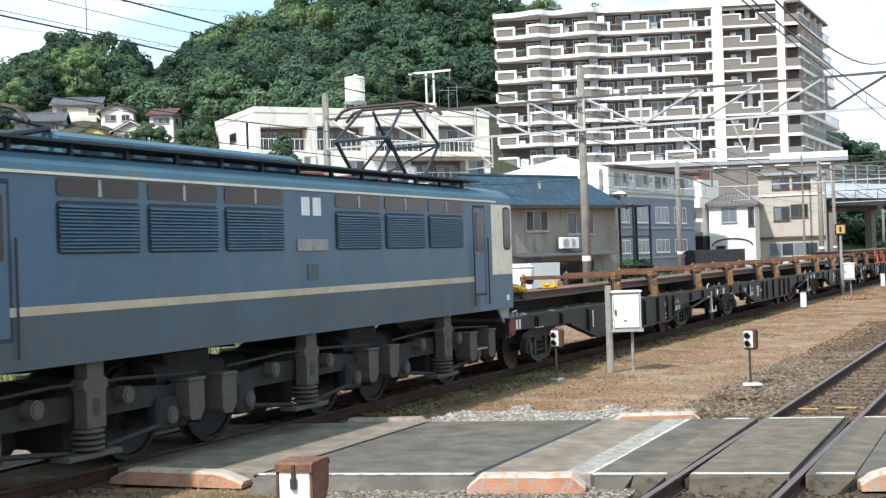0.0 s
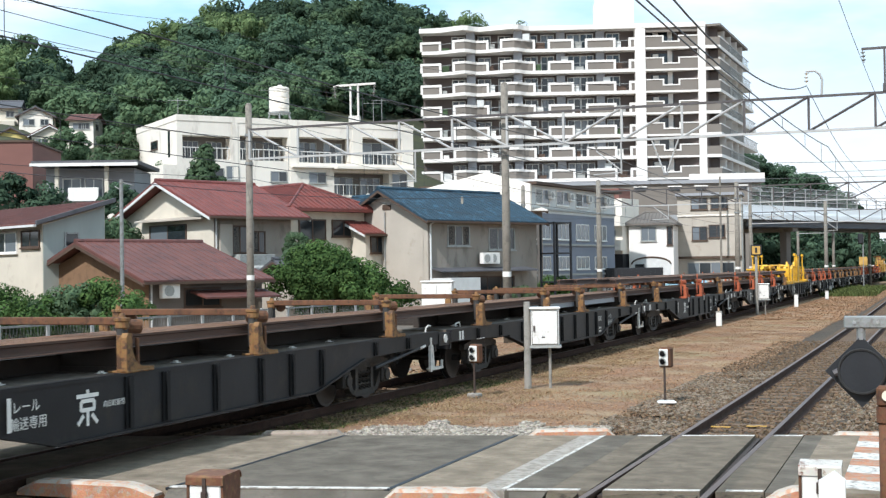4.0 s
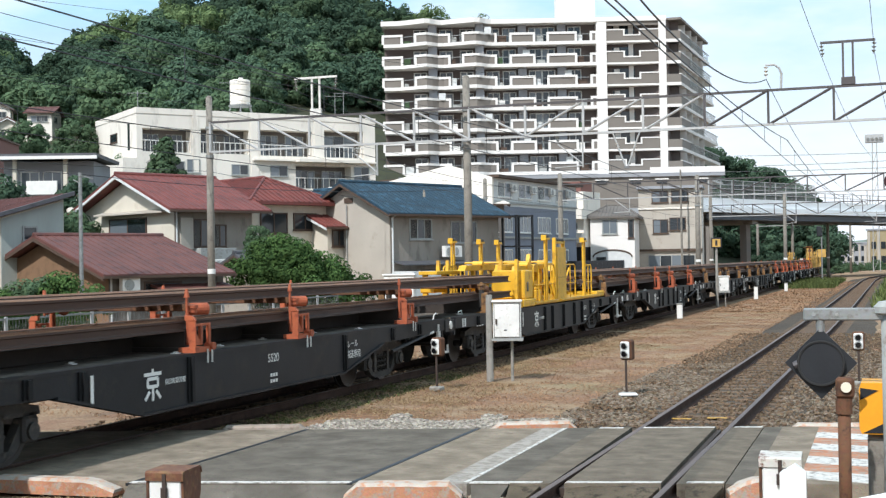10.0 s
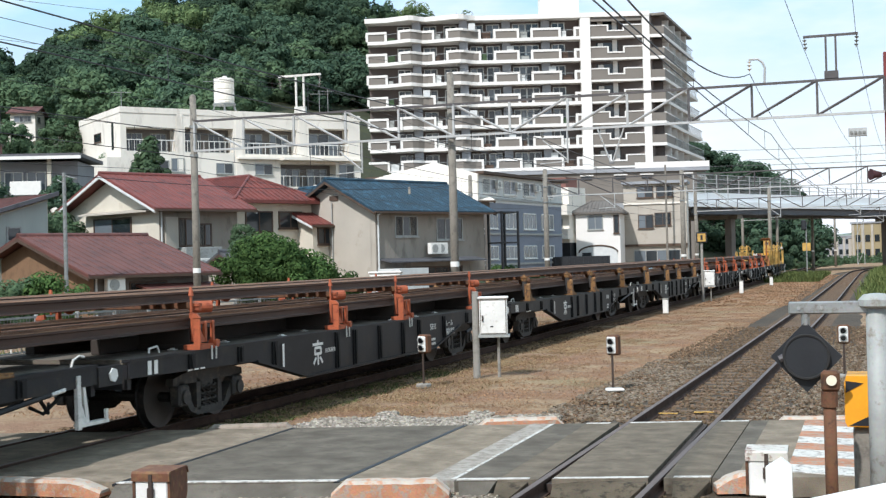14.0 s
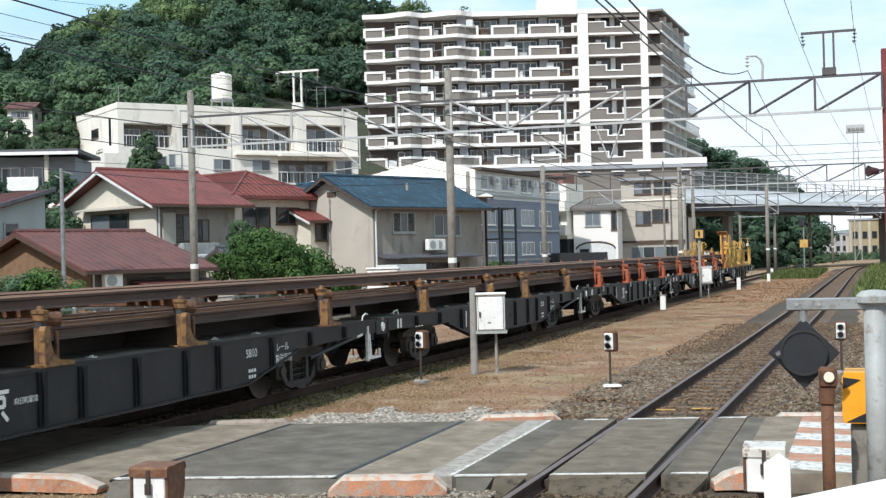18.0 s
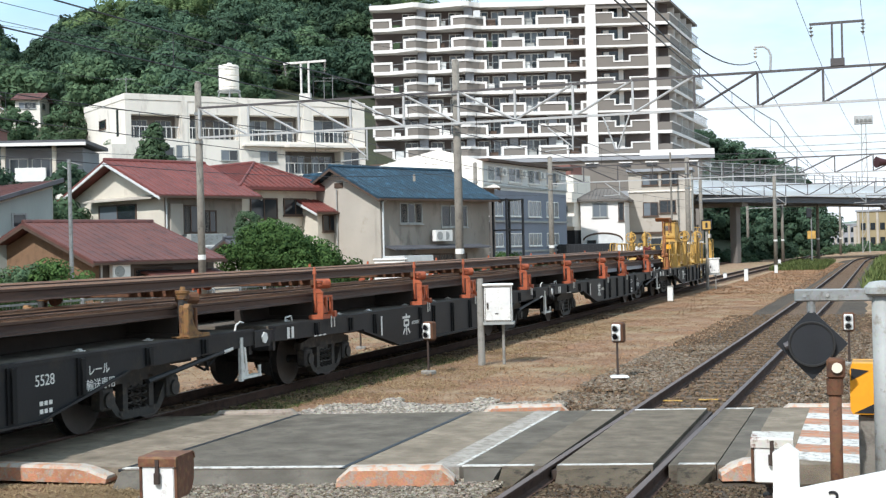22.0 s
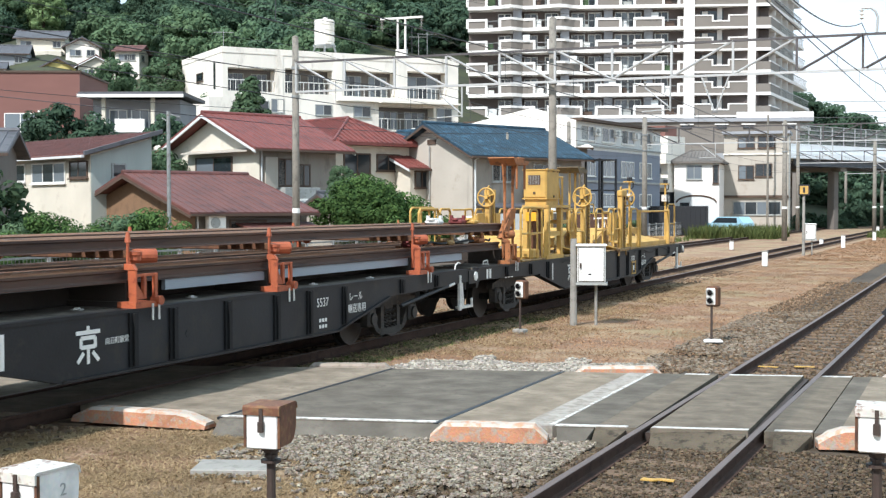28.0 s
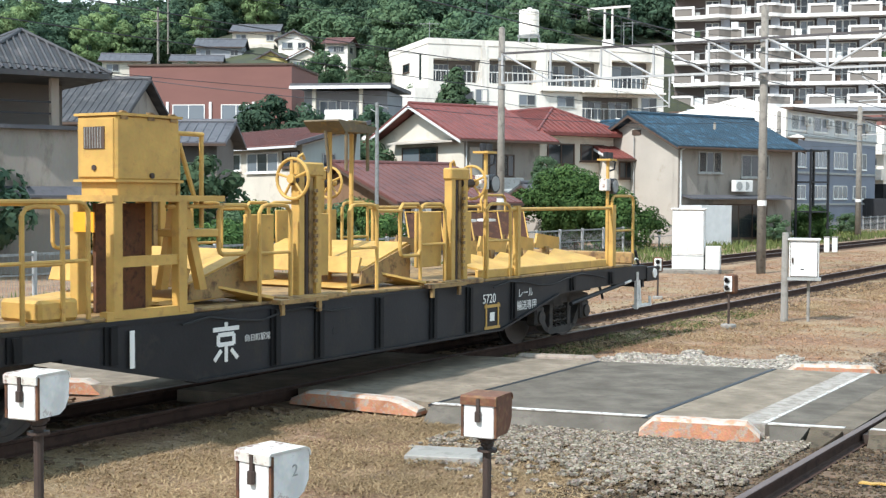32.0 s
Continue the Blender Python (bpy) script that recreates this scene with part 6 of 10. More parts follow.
rng = random.Random(5)
WOODS = {"leaf_dark": [], "leaf": [], "leaf_bamboo": []}
LEAN_CROWN, CROWN_TURN = {}, {"leaf_dark": [], "leaf": [], "leaf_bamboo": []}
LEAN_NORMAL = {}
for i, m in enumerate(WOODS):
    me = crown_mesh("crown", 140 + i, 46, 2600, 4.0, 7.5, 0.40, M[m], "bamboo" if m == "leaf_bamboo" else "round")
    LEAN_CROWN[m] = np.array([v.co[:] for v in me.vertices])
    LEAN_NORMAL[m] = np.array([q.vector[:] for q in me.corner_normals])
for ring in range(26):
    r = 262 - ring * 7.0
    a = 2.6 + rng.uniform(0, 1)
    while a < 52:
        x, y = -r * math.sin(radians(a)), r * math.cos(radians(a))
        lo = float(np.interp(a, [3, 12, 15, 20, 25, 29, 33, 37, 41, 46, 52], [225, 200, 200, 198, 188, 150, 172, 196, 196, 186, 160]))
        step = 5.6 / r * 57.3 * (1.0 if r > 215 else 1.2)
        if r > lo and not (8 < a < 14.3 and r < 250):
            nz = noise.noise((x * 0.02, y * 0.02, 7))
            kind = 4 if (nz > 0.22 or (29 < a < 33 and r > 235) or (38 < a < 40.5 and r < 250)) and rng.random() < 0.75 else rng.choice((0, 1, 2, 3, 5, 1, 5))
            x, y, s, turn_ = x + rng.uniform(-1.5, 1.5), y + rng.uniform(-1.5, 1.5), rng.uniform(0.78, 1.18), rng.uniform(0, 6.28)
            if r > 228:
                mk = "leaf_bamboo" if kind == 4 else ("leaf" if kind in (0, 3) else "leaf_dark")
                rot = np.array([[math.cos(turn_), -math.sin(turn_), 0], [math.sin(turn_), math.cos(turn_), 0], [0, 0, 1]])
                WOODS[mk].append(LEAN_CROWN[mk] @ rot.T * np.array([s, s, s * rng.uniform(0.9, 1.25)]) + np.array([x, y, hill(x, y) - 1.2 + 4.0 * s]))
                CROWN_TURN[mk].append(LEAN_NORMAL[mk] @ rot.T)
            else:
                tree(kind, x, y, hill(x, y) - 1.2, s, 2.6, "tall bamboo clump on the hillside" if kind == 4 else "broad dark green tree on the hillside")
        a += step * rng.uniform(0.8, 1.25)
for mk, bits in WOODS.items():
    v = np.concatenate(bits)
    me = bpy.data.meshes.new("hill_woods")
    me.from_pydata(v.tolist(), [], np.arange(len(v)).reshape(-1, 4).tolist())
    me.materials.append(M[mk])
    me.update()
    me.normals_split_custom_set_from_vertices(np.concatenate(CROWN_TURN[mk]).tolist())
    tagged(new("hill_woods", me), "dense mixed woods along the crest of the hill", "woods", kind="stuff")

# trees and shrubs between the houses
BUSH = (crown_mesh("crown", 201, 56, 9500, 1.5, 2.4, 0.065, M["leaf_bush"]), trunk_mesh("trunk", 0.9, 0.07, 21))
BUSH2 = (crown_mesh("crown", 202, 46, 8000, 1.3, 2.0, 0.062, M["leaf"]), trunk_mesh("trunk", 0.8, 0.06, 22))
CONE = (crown_mesh("crown", 203, 120, 9000, 2.6, 7.2, 0.17, M["leaf"], "cone"), trunk_mesh("trunk", 4.0, 0.16, 23, 2))
for i in range(12):
    a, r = radians(3.5 + 0.34 * i), 246 + 7 * (i % 3)
    tree(rng.choice((1, 2, 5)), -r * math.sin(a), r * math.cos(a), float(np.interp(math.degrees(a), BEAR, CREST)) - 5.6, rng.uniform(0.75, 0.95), 1.2, "dark tree on the low end of the hill")
for x, y, z, s, k in ((-26.2, 52.6, 0.6, 1.15, BUSH), (-25.2, 52.4, 0.3, 1.2, BUSH), (-24.2, 53.0, 0.0, 1.15, BUSH), (-23.3, 53.6, -0.3, 1.05, BUSH), (-26.9, 53.3, 1.7, 0.85, BUSH2), (-25.7, 53.2, 1.2, 1.0, BUSH), (-27.3, 53.4, 2.9, 0.55, BUSH2),
                      (-28.9, 33.2, -0.3, 0.9, BUSH2), (-28.0, 33.9, -0.2, 0.9, BUSH), (-27.6, 34.4, 0.2, 0.6, BUSH2), (-28.2, 36.4, -0.2, 0.75, BUSH), (-27.3, 37.1, -0.1, 0.95, BUSH2), (-26.6, 37.7, -0.1, 0.9, BUSH), (-30.4, 32.0, -0.2, 0.9, BUSH),
                      (-31.6, 31.0, -0.2, 0.9, BUSH2), (-32.8, 30.2, -0.2, 0.9, BUSH), (-27.9, 31.9, -0.5, 0.8, BUSH2), (-26.2, 29.5, -0.5, 0.8, BUSH), (-25.6, 27.2, -0.5, 0.75, BUSH2),
                      (-20.6, 66.6, -0.2, 0.7, BUSH2), (-19.6, 71.0, -0.2, 0.8, BUSH), (-21.6, 77.5, -0.2, 0.8, BUSH2), (-22.8, 81, -0.2, 0.8, BUSH), (-21.5, 86, -0.3, 0.7, BUSH2)):
    tree(k, x, y, z, s, -0.2, "dense green garden shrub behind the fence", "garden shrubs")
for x, y, z, s, k, lab in ((-49.0, 81.4, 3.9, 1.05, CONE, "dark conical conifer before the white flats"), (-49.4, 60.5, 4.3, 0.5, (KINDS[1]), "round dark garden tree among houses"), (-47.9, 61.6, 4.3, 0.42, (KINDS[5]), "round dark garden tree among houses"),
                           (-45.6, 65.8, 4.4, 0.42, (KINDS[2]), "spreading garden pine beside the house"), (-38.3, 53.8, 2.2, 0.42, KINDS[3], "leafy green tree among the houses"), (-36.3, 50.6, 1.5, 0.4, KINDS[0], "leafy green tree among the houses"), (-40.2, 56.0, 2.0, 0.45, KINDS[1], "leafy green tree among the houses"),
                           (-68.5, 96, 9.5, 0.45, KINDS[0], "shrub on the retaining wall"), (-72, 93.5, 9.8, 0.42, KINDS[3], "shrub on the retaining wall"), (-76, 90.5, 9.8, 0.45, KINDS[5], "shrub on the retaining wall"), (-62.5, 98.5, 9.5, 0.4, KINDS[3], "shrub on the retaining wall"), (-84, 102, 11.5, 0.45, KINDS[0], "shrub on the slope"), (-89, 97, 11.5, 0.5, KINDS[1], "shrub on the slope"), (-93, 103, 12.2, 0.45, KINDS[3], "shrub on the slope"), (-70, 101, 12, 0.5, KINDS[0], "shrub on the retaining wall"), (-75, 96, 11, 0.5, KINDS[3], "shrub on the retaining wall"), (-82, 110, 13.5, 0.5, KINDS[0], "shrub on the slope"), (-88, 113, 12.5, 0.55, KINDS[3], "shrub on the slope"), (-95, 120, 12.5, 0.5, KINDS[0], "shrub on the slope"),
                           (-100, 131, 15.5, 0.4, KINDS[3], "shrub on the slope"), (-104, 140, 17.5, 0.4, KINDS[0], "shrub on the slope"), (-109, 127, 14.5, 0.35, KINDS[1], "shrub on the slope"), (-98, 127, 14, 0.4, KINDS[5], "shrub on the slope"),
                           (-31.2, 34.2, 0.3, 0.42, KINDS[0], "leafy green tree among the houses"), (-32.6, 33.0, 0.2, 0.42, KINDS[1], "leafy green tree among the houses"), (-31.0, 23.8, 0.3, 0.45, KINDS[1], "dark garden pine by the old house")):
    tree(k, x, y, z, s, 2.4, lab, "garden trees")
for i in range(7):
    x, y = -13.6 + 0.45 * i + random.uniform(-0.5, 0.5), 152 + 2.0 * i
    tree(random.choice((1, 2, 5)), x, y, GZ - 0.6, random.uniform(0.42, 0.52), 0.9, "dark trees under the bridge", "trees beyond the bridge")
# shrubs made up to darken the hollow beneath the deck
for x, y in ((-18.0, 131.0), (-16.6, 134.0), (-15.4, 136.5), (-14.6, 139.0), (-13.4, 141.5)):
    tree(random.choice((1, 5)), x, y, GZ - 0.8, random.uniform(0.34, 0.4), 0.8, "dark shrubs added to fill the shade under the bridge", "trees beyond the bridge")
for x, y, s_ in ((-9.0, 172, 0.34), (-7.6, 178, 0.3), (-6.2, 186, 0.3), (-5.2, 196, 0.32), (-4.6, 206, 0.36), (-3.4, 214, 0.34), (-12.6, 143, 0.26), (-13.8, 139, 0.24), (-2.4, 218, 0.36), (-1.0, 224, 0.4), (0.6, 222, 0.34), (2.4, 226, 0.4), (-6.6, 226, 0.4), (-8.4, 232, 0.42), (-10.5, 240, 0.45), (4.4, 222, 0.36)):
    tree(random.choice((0, 3)), x, y, GZ - 0.8, s_, 0.6, "light green shrubs beside the curving track", "trees beyond the bridge")
for i in range(10):
    tree(random.choice((0, 3)), 7 + 1.5 * i + random.uniform(-1, 1), 128 + 9 * i, GZ - 1.2, 0.4, 1.0, "low green trees beside the line", "trees beyond the bridge")


# ---- overhead line ----
def concrete_pole(x, y, h, r=0.155, label="grey concrete catenary pole", group="catenary poles", lean=0.0, bands=True):
    th = thing("catenary_pole", label, "pole", pose(x, y, GZ - 0.3, 0, lean, 0), group)
    part("shaft", Mesh().cyl((0, 0, 0), (0, 0, h), r * 1.15, 14, r * 0.9), M["concrete_pole"], th, smooth=True)
    part("cap", Mesh().lathe([(r * 0.9, h), (r * 0.8, h + 0.05), (r * 0.3, h + 0.09)], 12), M["concrete_pole"], th)
    if bands:
        part("number_band", Mesh().cyl((0, 0, 2.45), (0, 0, 2.62), r * 1.12, 14), M["white_paint"], th, "white number band")
        for z in (h - 1.1, h - 2.1):
            part("clamp", Mesh().cyl((0, 0, z), (0, 0, z + 0.1), r * 1.15, 14), M["grey_metal"], th)
    return th


def insulator(b, p, d, n=3, r=0.07):
    p, d = Vector(p), Vector(d).normalized()
    for i in range(n):
        b.cyl(p + d * (0.06 + 0.11 * i), p + d * (0.10 + 0.11 * i), r, 10, r * 0.45)
    b.cyl(p, p + d * (0.11 * n + 0.05), 0.015, 6)


def truss(x0, x1, y, zt, zb, bays, label, backlit_from=-99.0, r=0.036):
    th = thing("gantry_beam", label, "gantry beam", group="gantry beams")
    part("top_chord", Mesh().box(x0, x1, y - r, y + r, zt - r, zt + r), M["beam_dark"], th, "dark top chord")
    part("bottom_chord", Mesh().box(x0, x1, y - r, y + r, zb - r, zb + r), M["beam_light"], th, "pale bottom chord")
    for i in range(bays + 1):
        x = x0 + (x1 - x0) * i / bays
        # members right of the limit are darkened, as if backlit by the sky
        part("post", Mesh().box(x - 0.035, x + 0.035, y - 0.03, y + 0.03, zb, zt), M["beam_dark" if x > backlit_from else "beam_light"], th)
        if i < bays:
            xn = x0 + (x1 - x0) * (i + 1) / bays
            a, c = ((x, zb), (xn, zt)) if i >= bays // 2 else ((x, zt), (xn, zb))
            part("brace", Mesh().cyl((a[0], y, a[1]), (c[0], y, c[1]), 0.04, 6), M["beam_dark" if x > backlit_from else "beam_light"], th)
    return th


GY = 40.0
concrete_pole(-22.25, GY, 8.6, 0.125, "tall grey concrete pole beside the fence")
concrete_pole(-12.85, GY + 0.2, 8.75, 0.13, "tall grey concrete pole between the tracks")
cp = thing("catenary_pole", "rust-red steel pole at the platform side", "pole", pose(0.72, GY, GZ - 0.3), "catenary poles")
part("shaft", Mesh().box(-0.13, 0.13, -0.13, 0.13, 0, 8.45, c=0.02), M["rust_red"], cp)
part("base", Mesh().box(-0.3, 0.3, -0.3, 0.3, 0, 0.5, c=0.04), M["concrete"], cp)
truss(-22.1, 0.6, GY - 0.22, 7.28, 6.25, 12, "steel lattice gantry beam over the tracks", -6.0)


def t_mast(x, z, paint, tone, y=GY - 0.22, w=0.78):
    th = thing("insulator_mast", tone + " two-legged mast with a crossbar and hanging insulators", "mast", pose(x, y, z), "insulator masts")
    for o in (-0.14, 0.14):
        part("leg", Mesh().box(o - 0.03, o + 0.03, -0.03, 0.03, 0, 1.28), M[paint], th)
    part("foot", Mesh().box(-0.2, 0.2, -0.06, 0.06, 0, 0.22), M[paint], th)
    part("crossbar", Mesh().box(-w, w, -0.035, 0.035, 1.24, 1.31), M[paint], th)
    for o in (-w + 0.03, w - 0.03):
        b = Mesh()
        insulator(b, (o, 0, 1.24), (0.1 if o < 0 else -0.1, 0, -1))
        part("insulator", b, M["grey_paint"], th)
    return th


# one mast coloured dark as against the sky, one pale as against trees
t_mast(-0.87, 7.32, "beam_dark", "dark grey")
t_mast(-18.05, 7.32, "old_white", "white")
hk = thing("wire_hook", "curved steel arm with a hanging insulator", "wire arm", pose(-2.8, GY - 0.22, 7.32))
part("arm", Mesh().tube([(0, 0, 0), (0.02, 0, 0.45), (-0.05, 0, 0.62), (-0.18, 0, 0.72), (-0.45, 0, 0.72)], 0.035, 8), M["beam_light"], hk)
b = Mesh()
insulator(b, (-0.43, 0, 0.72), (0, 0, -1), 3)
part("insulator", b, M["wall_white"], hk)
vb = thing("v_bracket", "pale two-tube bracket hanging from the gantry beam", "bracket", pose(-7.5, GY - 0.22, 0))
for o in (-0.42, 0.42):
    part("tube", Mesh().cyl((o, 0, 6.22), (o * 0.08, 0, 5.16), 0.028, 8), M["beam_light"], vb)
    b = Mesh()
    insulator(b, (o * 0.75, 0, 5.95), (-o * 0.4, 0, -0.55), 2, 0.055)
    part("insulator", b, M["white_paint"], vb)
part("clamp", Mesh().box(-0.08, 0.08, -0.03, 0.03, 5.1, 5.18, c=0.01), M["beam_mid"], vb)
sk = thing("loudspeaker", "dark maroon horn loudspeaker on a short bracket", "loudspeaker", pose(0.3, GY - 0.25, 4.42, 0, 0, -62))
part("horn", Mesh().lathe([(0.07, 0.0), (0.09, 0.06), (0.12, 0.2), (0.16, 0.3), (0.17, 0.32)], 16, pose(0, 0.15, 0, 90, 0, 0)), M["maroon"], sk)
part("bracket", Mesh().box(-0.02, 0.34, 0.1, 0.16, -0.02, 0.04), M["beam_dark"], sk)
# cantilevers under the beam
for x in (train_x(GY), back_x(GY)):
    th = thing("cantilever", "slender bracket carrying the contact wire", "bracket", pose(x, GY - 0.22, 0), "wire brackets")
    part("drop_tube", Mesh().cyl((0.8, 0, 5.2), (0.8, 0, 6.25), 0.03, 6), M["beam_light"], th)
    part("arm", Mesh().cyl((0.8, 0, 5.3), (0, 0, 5.95), 0.025, 6).cyl((0.8, 0, 5.25), (-0.1, 0, 5.2), 0.02, 6), M["beam_light"], th)
    b = Mesh()
    insulator(b, (0.0, 0, 6.25), (0, 0, -1), 2, 0.06)
    part("insulator", b, M["grey_paint"], th)
for gy, xl, xm, xr, zt in ((80.0, -19.4, None, 2.3, 7.1), (118.0, -14.7, -8.2, 4.0, 7.0), (155.0, -13.9, -6.0, 8.0, 6.9)):
    concrete_pole(xl, gy, 8.2, 0.16)
    if xm is not None:
        concrete_pole(xm, gy, 8.2, 0.16)
    concrete_pole(xr, gy, 8.2, 0.16)
    truss(xl, xr, gy, zt, zt - 1.0, 10, "distant lattice gantry beam", -40.0)
    for x in (train_x(gy), near_x(gy), back_x(gy)):
        if xl < x < xr:
            th = thing("cantilever", "slender bracket carrying the contact wire", "bracket", pose(x, gy, 0), "wire brackets")
            part("arm", Mesh().cyl((0.9, 0, 5.3), (0, 0, 6.0), 0.03, 6).cyl((0.9, 0, 5.25), (-0.1, 0, 5.2), 0.025, 6).cyl((0.9, 0, 5.2), (0.9, 0, 6.1), 0.03, 6), M["beam_light"], th)
for x, y, h, r in ((-21.5, 70.5, 7.4, 0.12), (-12.1, 90.0, 8.4, 0.17), (-23.6, 66.0, 6.6, 0.08), (-9.0, 140, 8, 0.15), (-4.2, 185, 8, 0.15), (3.5, 200, 8, 0.15), (6.5, 175, 8, 0.15)):
    concrete_pole(x, y, h, r, "weathered concrete pole beside the line", bands=h > 7)
solo("service_pole", Mesh().cyl((0, 0, 0), (0, 0, 6.0), 0.085, 10, 0.07).cyl((0, 0, 5.9), (0.55, 0, 5.75), 0.02, 6).cyl((0, 0, 5.6), (-0.3, 0, 5.75), 0.02, 6), M["grey_metal"], "thin grey steel service pole by the shed", "pole", pose(-28.4, 41.2, GZ))
solo("utility_pole", Mesh().cyl((0, 0, 0), (0, 0, 9.5), 0.14, 10, 0.1).box(-0.7, 0.7, -0.04, 0.04, 8.6, 8.7), M["concrete_pole"], "wooden-looking utility pole on the hillside", "pole", pose(-129, 136, 22))


def span(label, pts, sag, r=0.013, n=14):
    """A wire through its supports, hanging between them."""
    b = Mesh()
    out = []
    for (p, q) in zip(pts[:-1], pts[1:]):
        p, q = Vector(p), Vector(q)
        for i in range(n + 1):
            t = i / n
            v = p.lerp(q, t)
            v.z -= 4 * sag * t * (1 - t)
            if not out or (v - out[-1]).length > 0.01:
                out.append(v)
    b.tube(out, r, 5)
    return solo("overhead_wire", b, M["wire"], label, "wire", group="overhead wires")


GS = (40.0, 80.0, 118.0, 155.0)
def single_wire_x(y):
    return near_x(y) - float(np.interp(y, [-8, 40, 80], [0.0, 0.48, 0.1]))


for fn, nm, mz, sag in ((single_wire_x, "single track", 5.78, 0.55), (train_x, "train's track", 6.0, 0.35), (back_x, "back track", 6.0, 0.35)):
    span("contact wire over the " + nm, [(fn(-8), -8, 5.15)] + [(fn(y), y, 5.15) for y in GS], 0.02, 0.011)
    span("messenger wire over the " + nm, [(fn(-8), -8, mz)] + [(fn(y), y, mz) for y in GS], sag, 0.012)
    for y in [0 + 5 * i for i in range(23)]:
        yy = y + 2.5
        seg = [-8.0, *GS]
        for s0, s1 in zip(seg[:-1], seg[1:]):
            if s0 < yy < s1:
                t = (yy - s0) / (s1 - s0)
                span("dropper between messenger and contact wire", [(fn(yy), yy, 5.15 - 0.08 * t * (1 - t)), (fn(yy), yy, mz - 4 * sag * t * (1 - t))], 0, 0.006, 1)
span("sagging feeder wire to the curved arm", [(-3.25, 2, 7.5), (-3.25, GY - 0.22, 7.6)], 1.55, 0.016, 24)
for z0, x0, z1 in ((8.45, -8.2, 8.3), (7.8, -6.7, 7.85), (7.55, -10.5, 7.4)):
    span("cross wire between distant poles", [(x0, 80.0, z0), (2.2, 80.0, z1)], 0.05, 0.014)
span("feeder wire running on from the curved arm", [(-3.23, GY - 0.22, 7.62), (-4.0, 80, 8.3), (-2.5, 118, 7.6)], 0.25, 0.012)
for x in (-1.62, -0.12):
    span("high feeder wire over the platform side", [(x - 0.3, -6, 9.4), (x, GY - 0.22, 8.2), (x + 1.2, 80, 8.0)], 0.5, 0.008)
for x in (-18.8, -17.3):
    span("high feeder wire along the fence", [(x - 0.9, -6, 8.7), (x, GY - 0.22, 8.2), (x + 0.8, 80, 8.0), (x + 3, 118, 7.8)], 0.7, 0.008)
for z, x in ((7.9, -22.3), (7.0, -22.3), (5.6, -22.3)):
    span("service wire along the fence", [(x - 1.0, -6, z), (x, GY, z), (-19.5, 80, z - 0.2), (-13.6, 118, z - 0.3)], 0.5, 0.008)
span("power line across the slope", [(-95, 60, 30), (-60, 95, 24), (-30, 130, 21)], 1.0, 0.018)
span("power line across the slope", [(-95, 60, 27), (-60, 95, 20.5), (-30, 130, 17)], 1.0, 0.018)
span("service wire to the houses", [(-48, 30, 9), (-28.4, 41.2, 5.8), (-22.3, 70.5, 6.5)], 0.4, 0.015)
for x, y, z in ((-52.5, 98.0, 15.9), (-48.0, 110.0, 15.9), (-46.5, 108.5, 15.9), (-62.5, 99.5, 15.8)):
    th = thing("tv_aerial", "thin roof television aerial", "aerial", pose(x, y, z, 0, 0, 30), "roof aerials")
    part("mast", Mesh().cyl((0, 0, 0), (0, 0, 2.2), 0.03, 6), M["grey_metal"], th)
    boom = part("boom", Mesh().cyl((-0.9, 0, 2.0), (0.9, 0, 2.0), 0.02, 5), M["grey_metal"], th)
    for i in range(6):
        part("element", Mesh().cyl((-0.8 + 0.3 * i, -0.3, 2.0), (-0.8 + 0.3 * i, 0.3, 2.0), 0.012, 5), M["grey_metal"], boom)

# ---- fence ----
fence = thing("fence", "low wire-mesh fence with pale posts along the railway", "fence", kind="structure")
fp = Mesh().box(-0.04, 0.04, -0.04, 0.04, 0, 1.1).data("post", M["beam_light"])
fm = Mesh().box(-0.025, 0.025, 0, 2.0, 1.0, 1.06).box(-0.015, 0.015, 0, 2.0, 0.55, 0.59).box(-0.015, 0.015, 0, 2.0, 0.05, 0.08)
for i in range(14):
    fm.cyl((0, 2.0 * i / 14, 0.05), (0, 2.0 * (i + 1) / 14, 1.0), 0.0035, 4, caps=False)
    fm.cyl((0, 2.0 * (i + 1) / 14, 0.05), (0, 2.0 * i / 14, 1.0), 0.0035, 4, caps=False)
fm = fm.data("mesh_panel", M["grey_metal"])
for i in range(48):
    y = 6 + 2.0 * i
    x = -23.2 + 0.02 * (y - 28)
    part("post", fp, None, fence, at=pose(x, y, GZ, 0, 0, -1.1))
    part("mesh_panel", fm, None, fence, at=pose(x, y, GZ, 0, 0, -1.1))

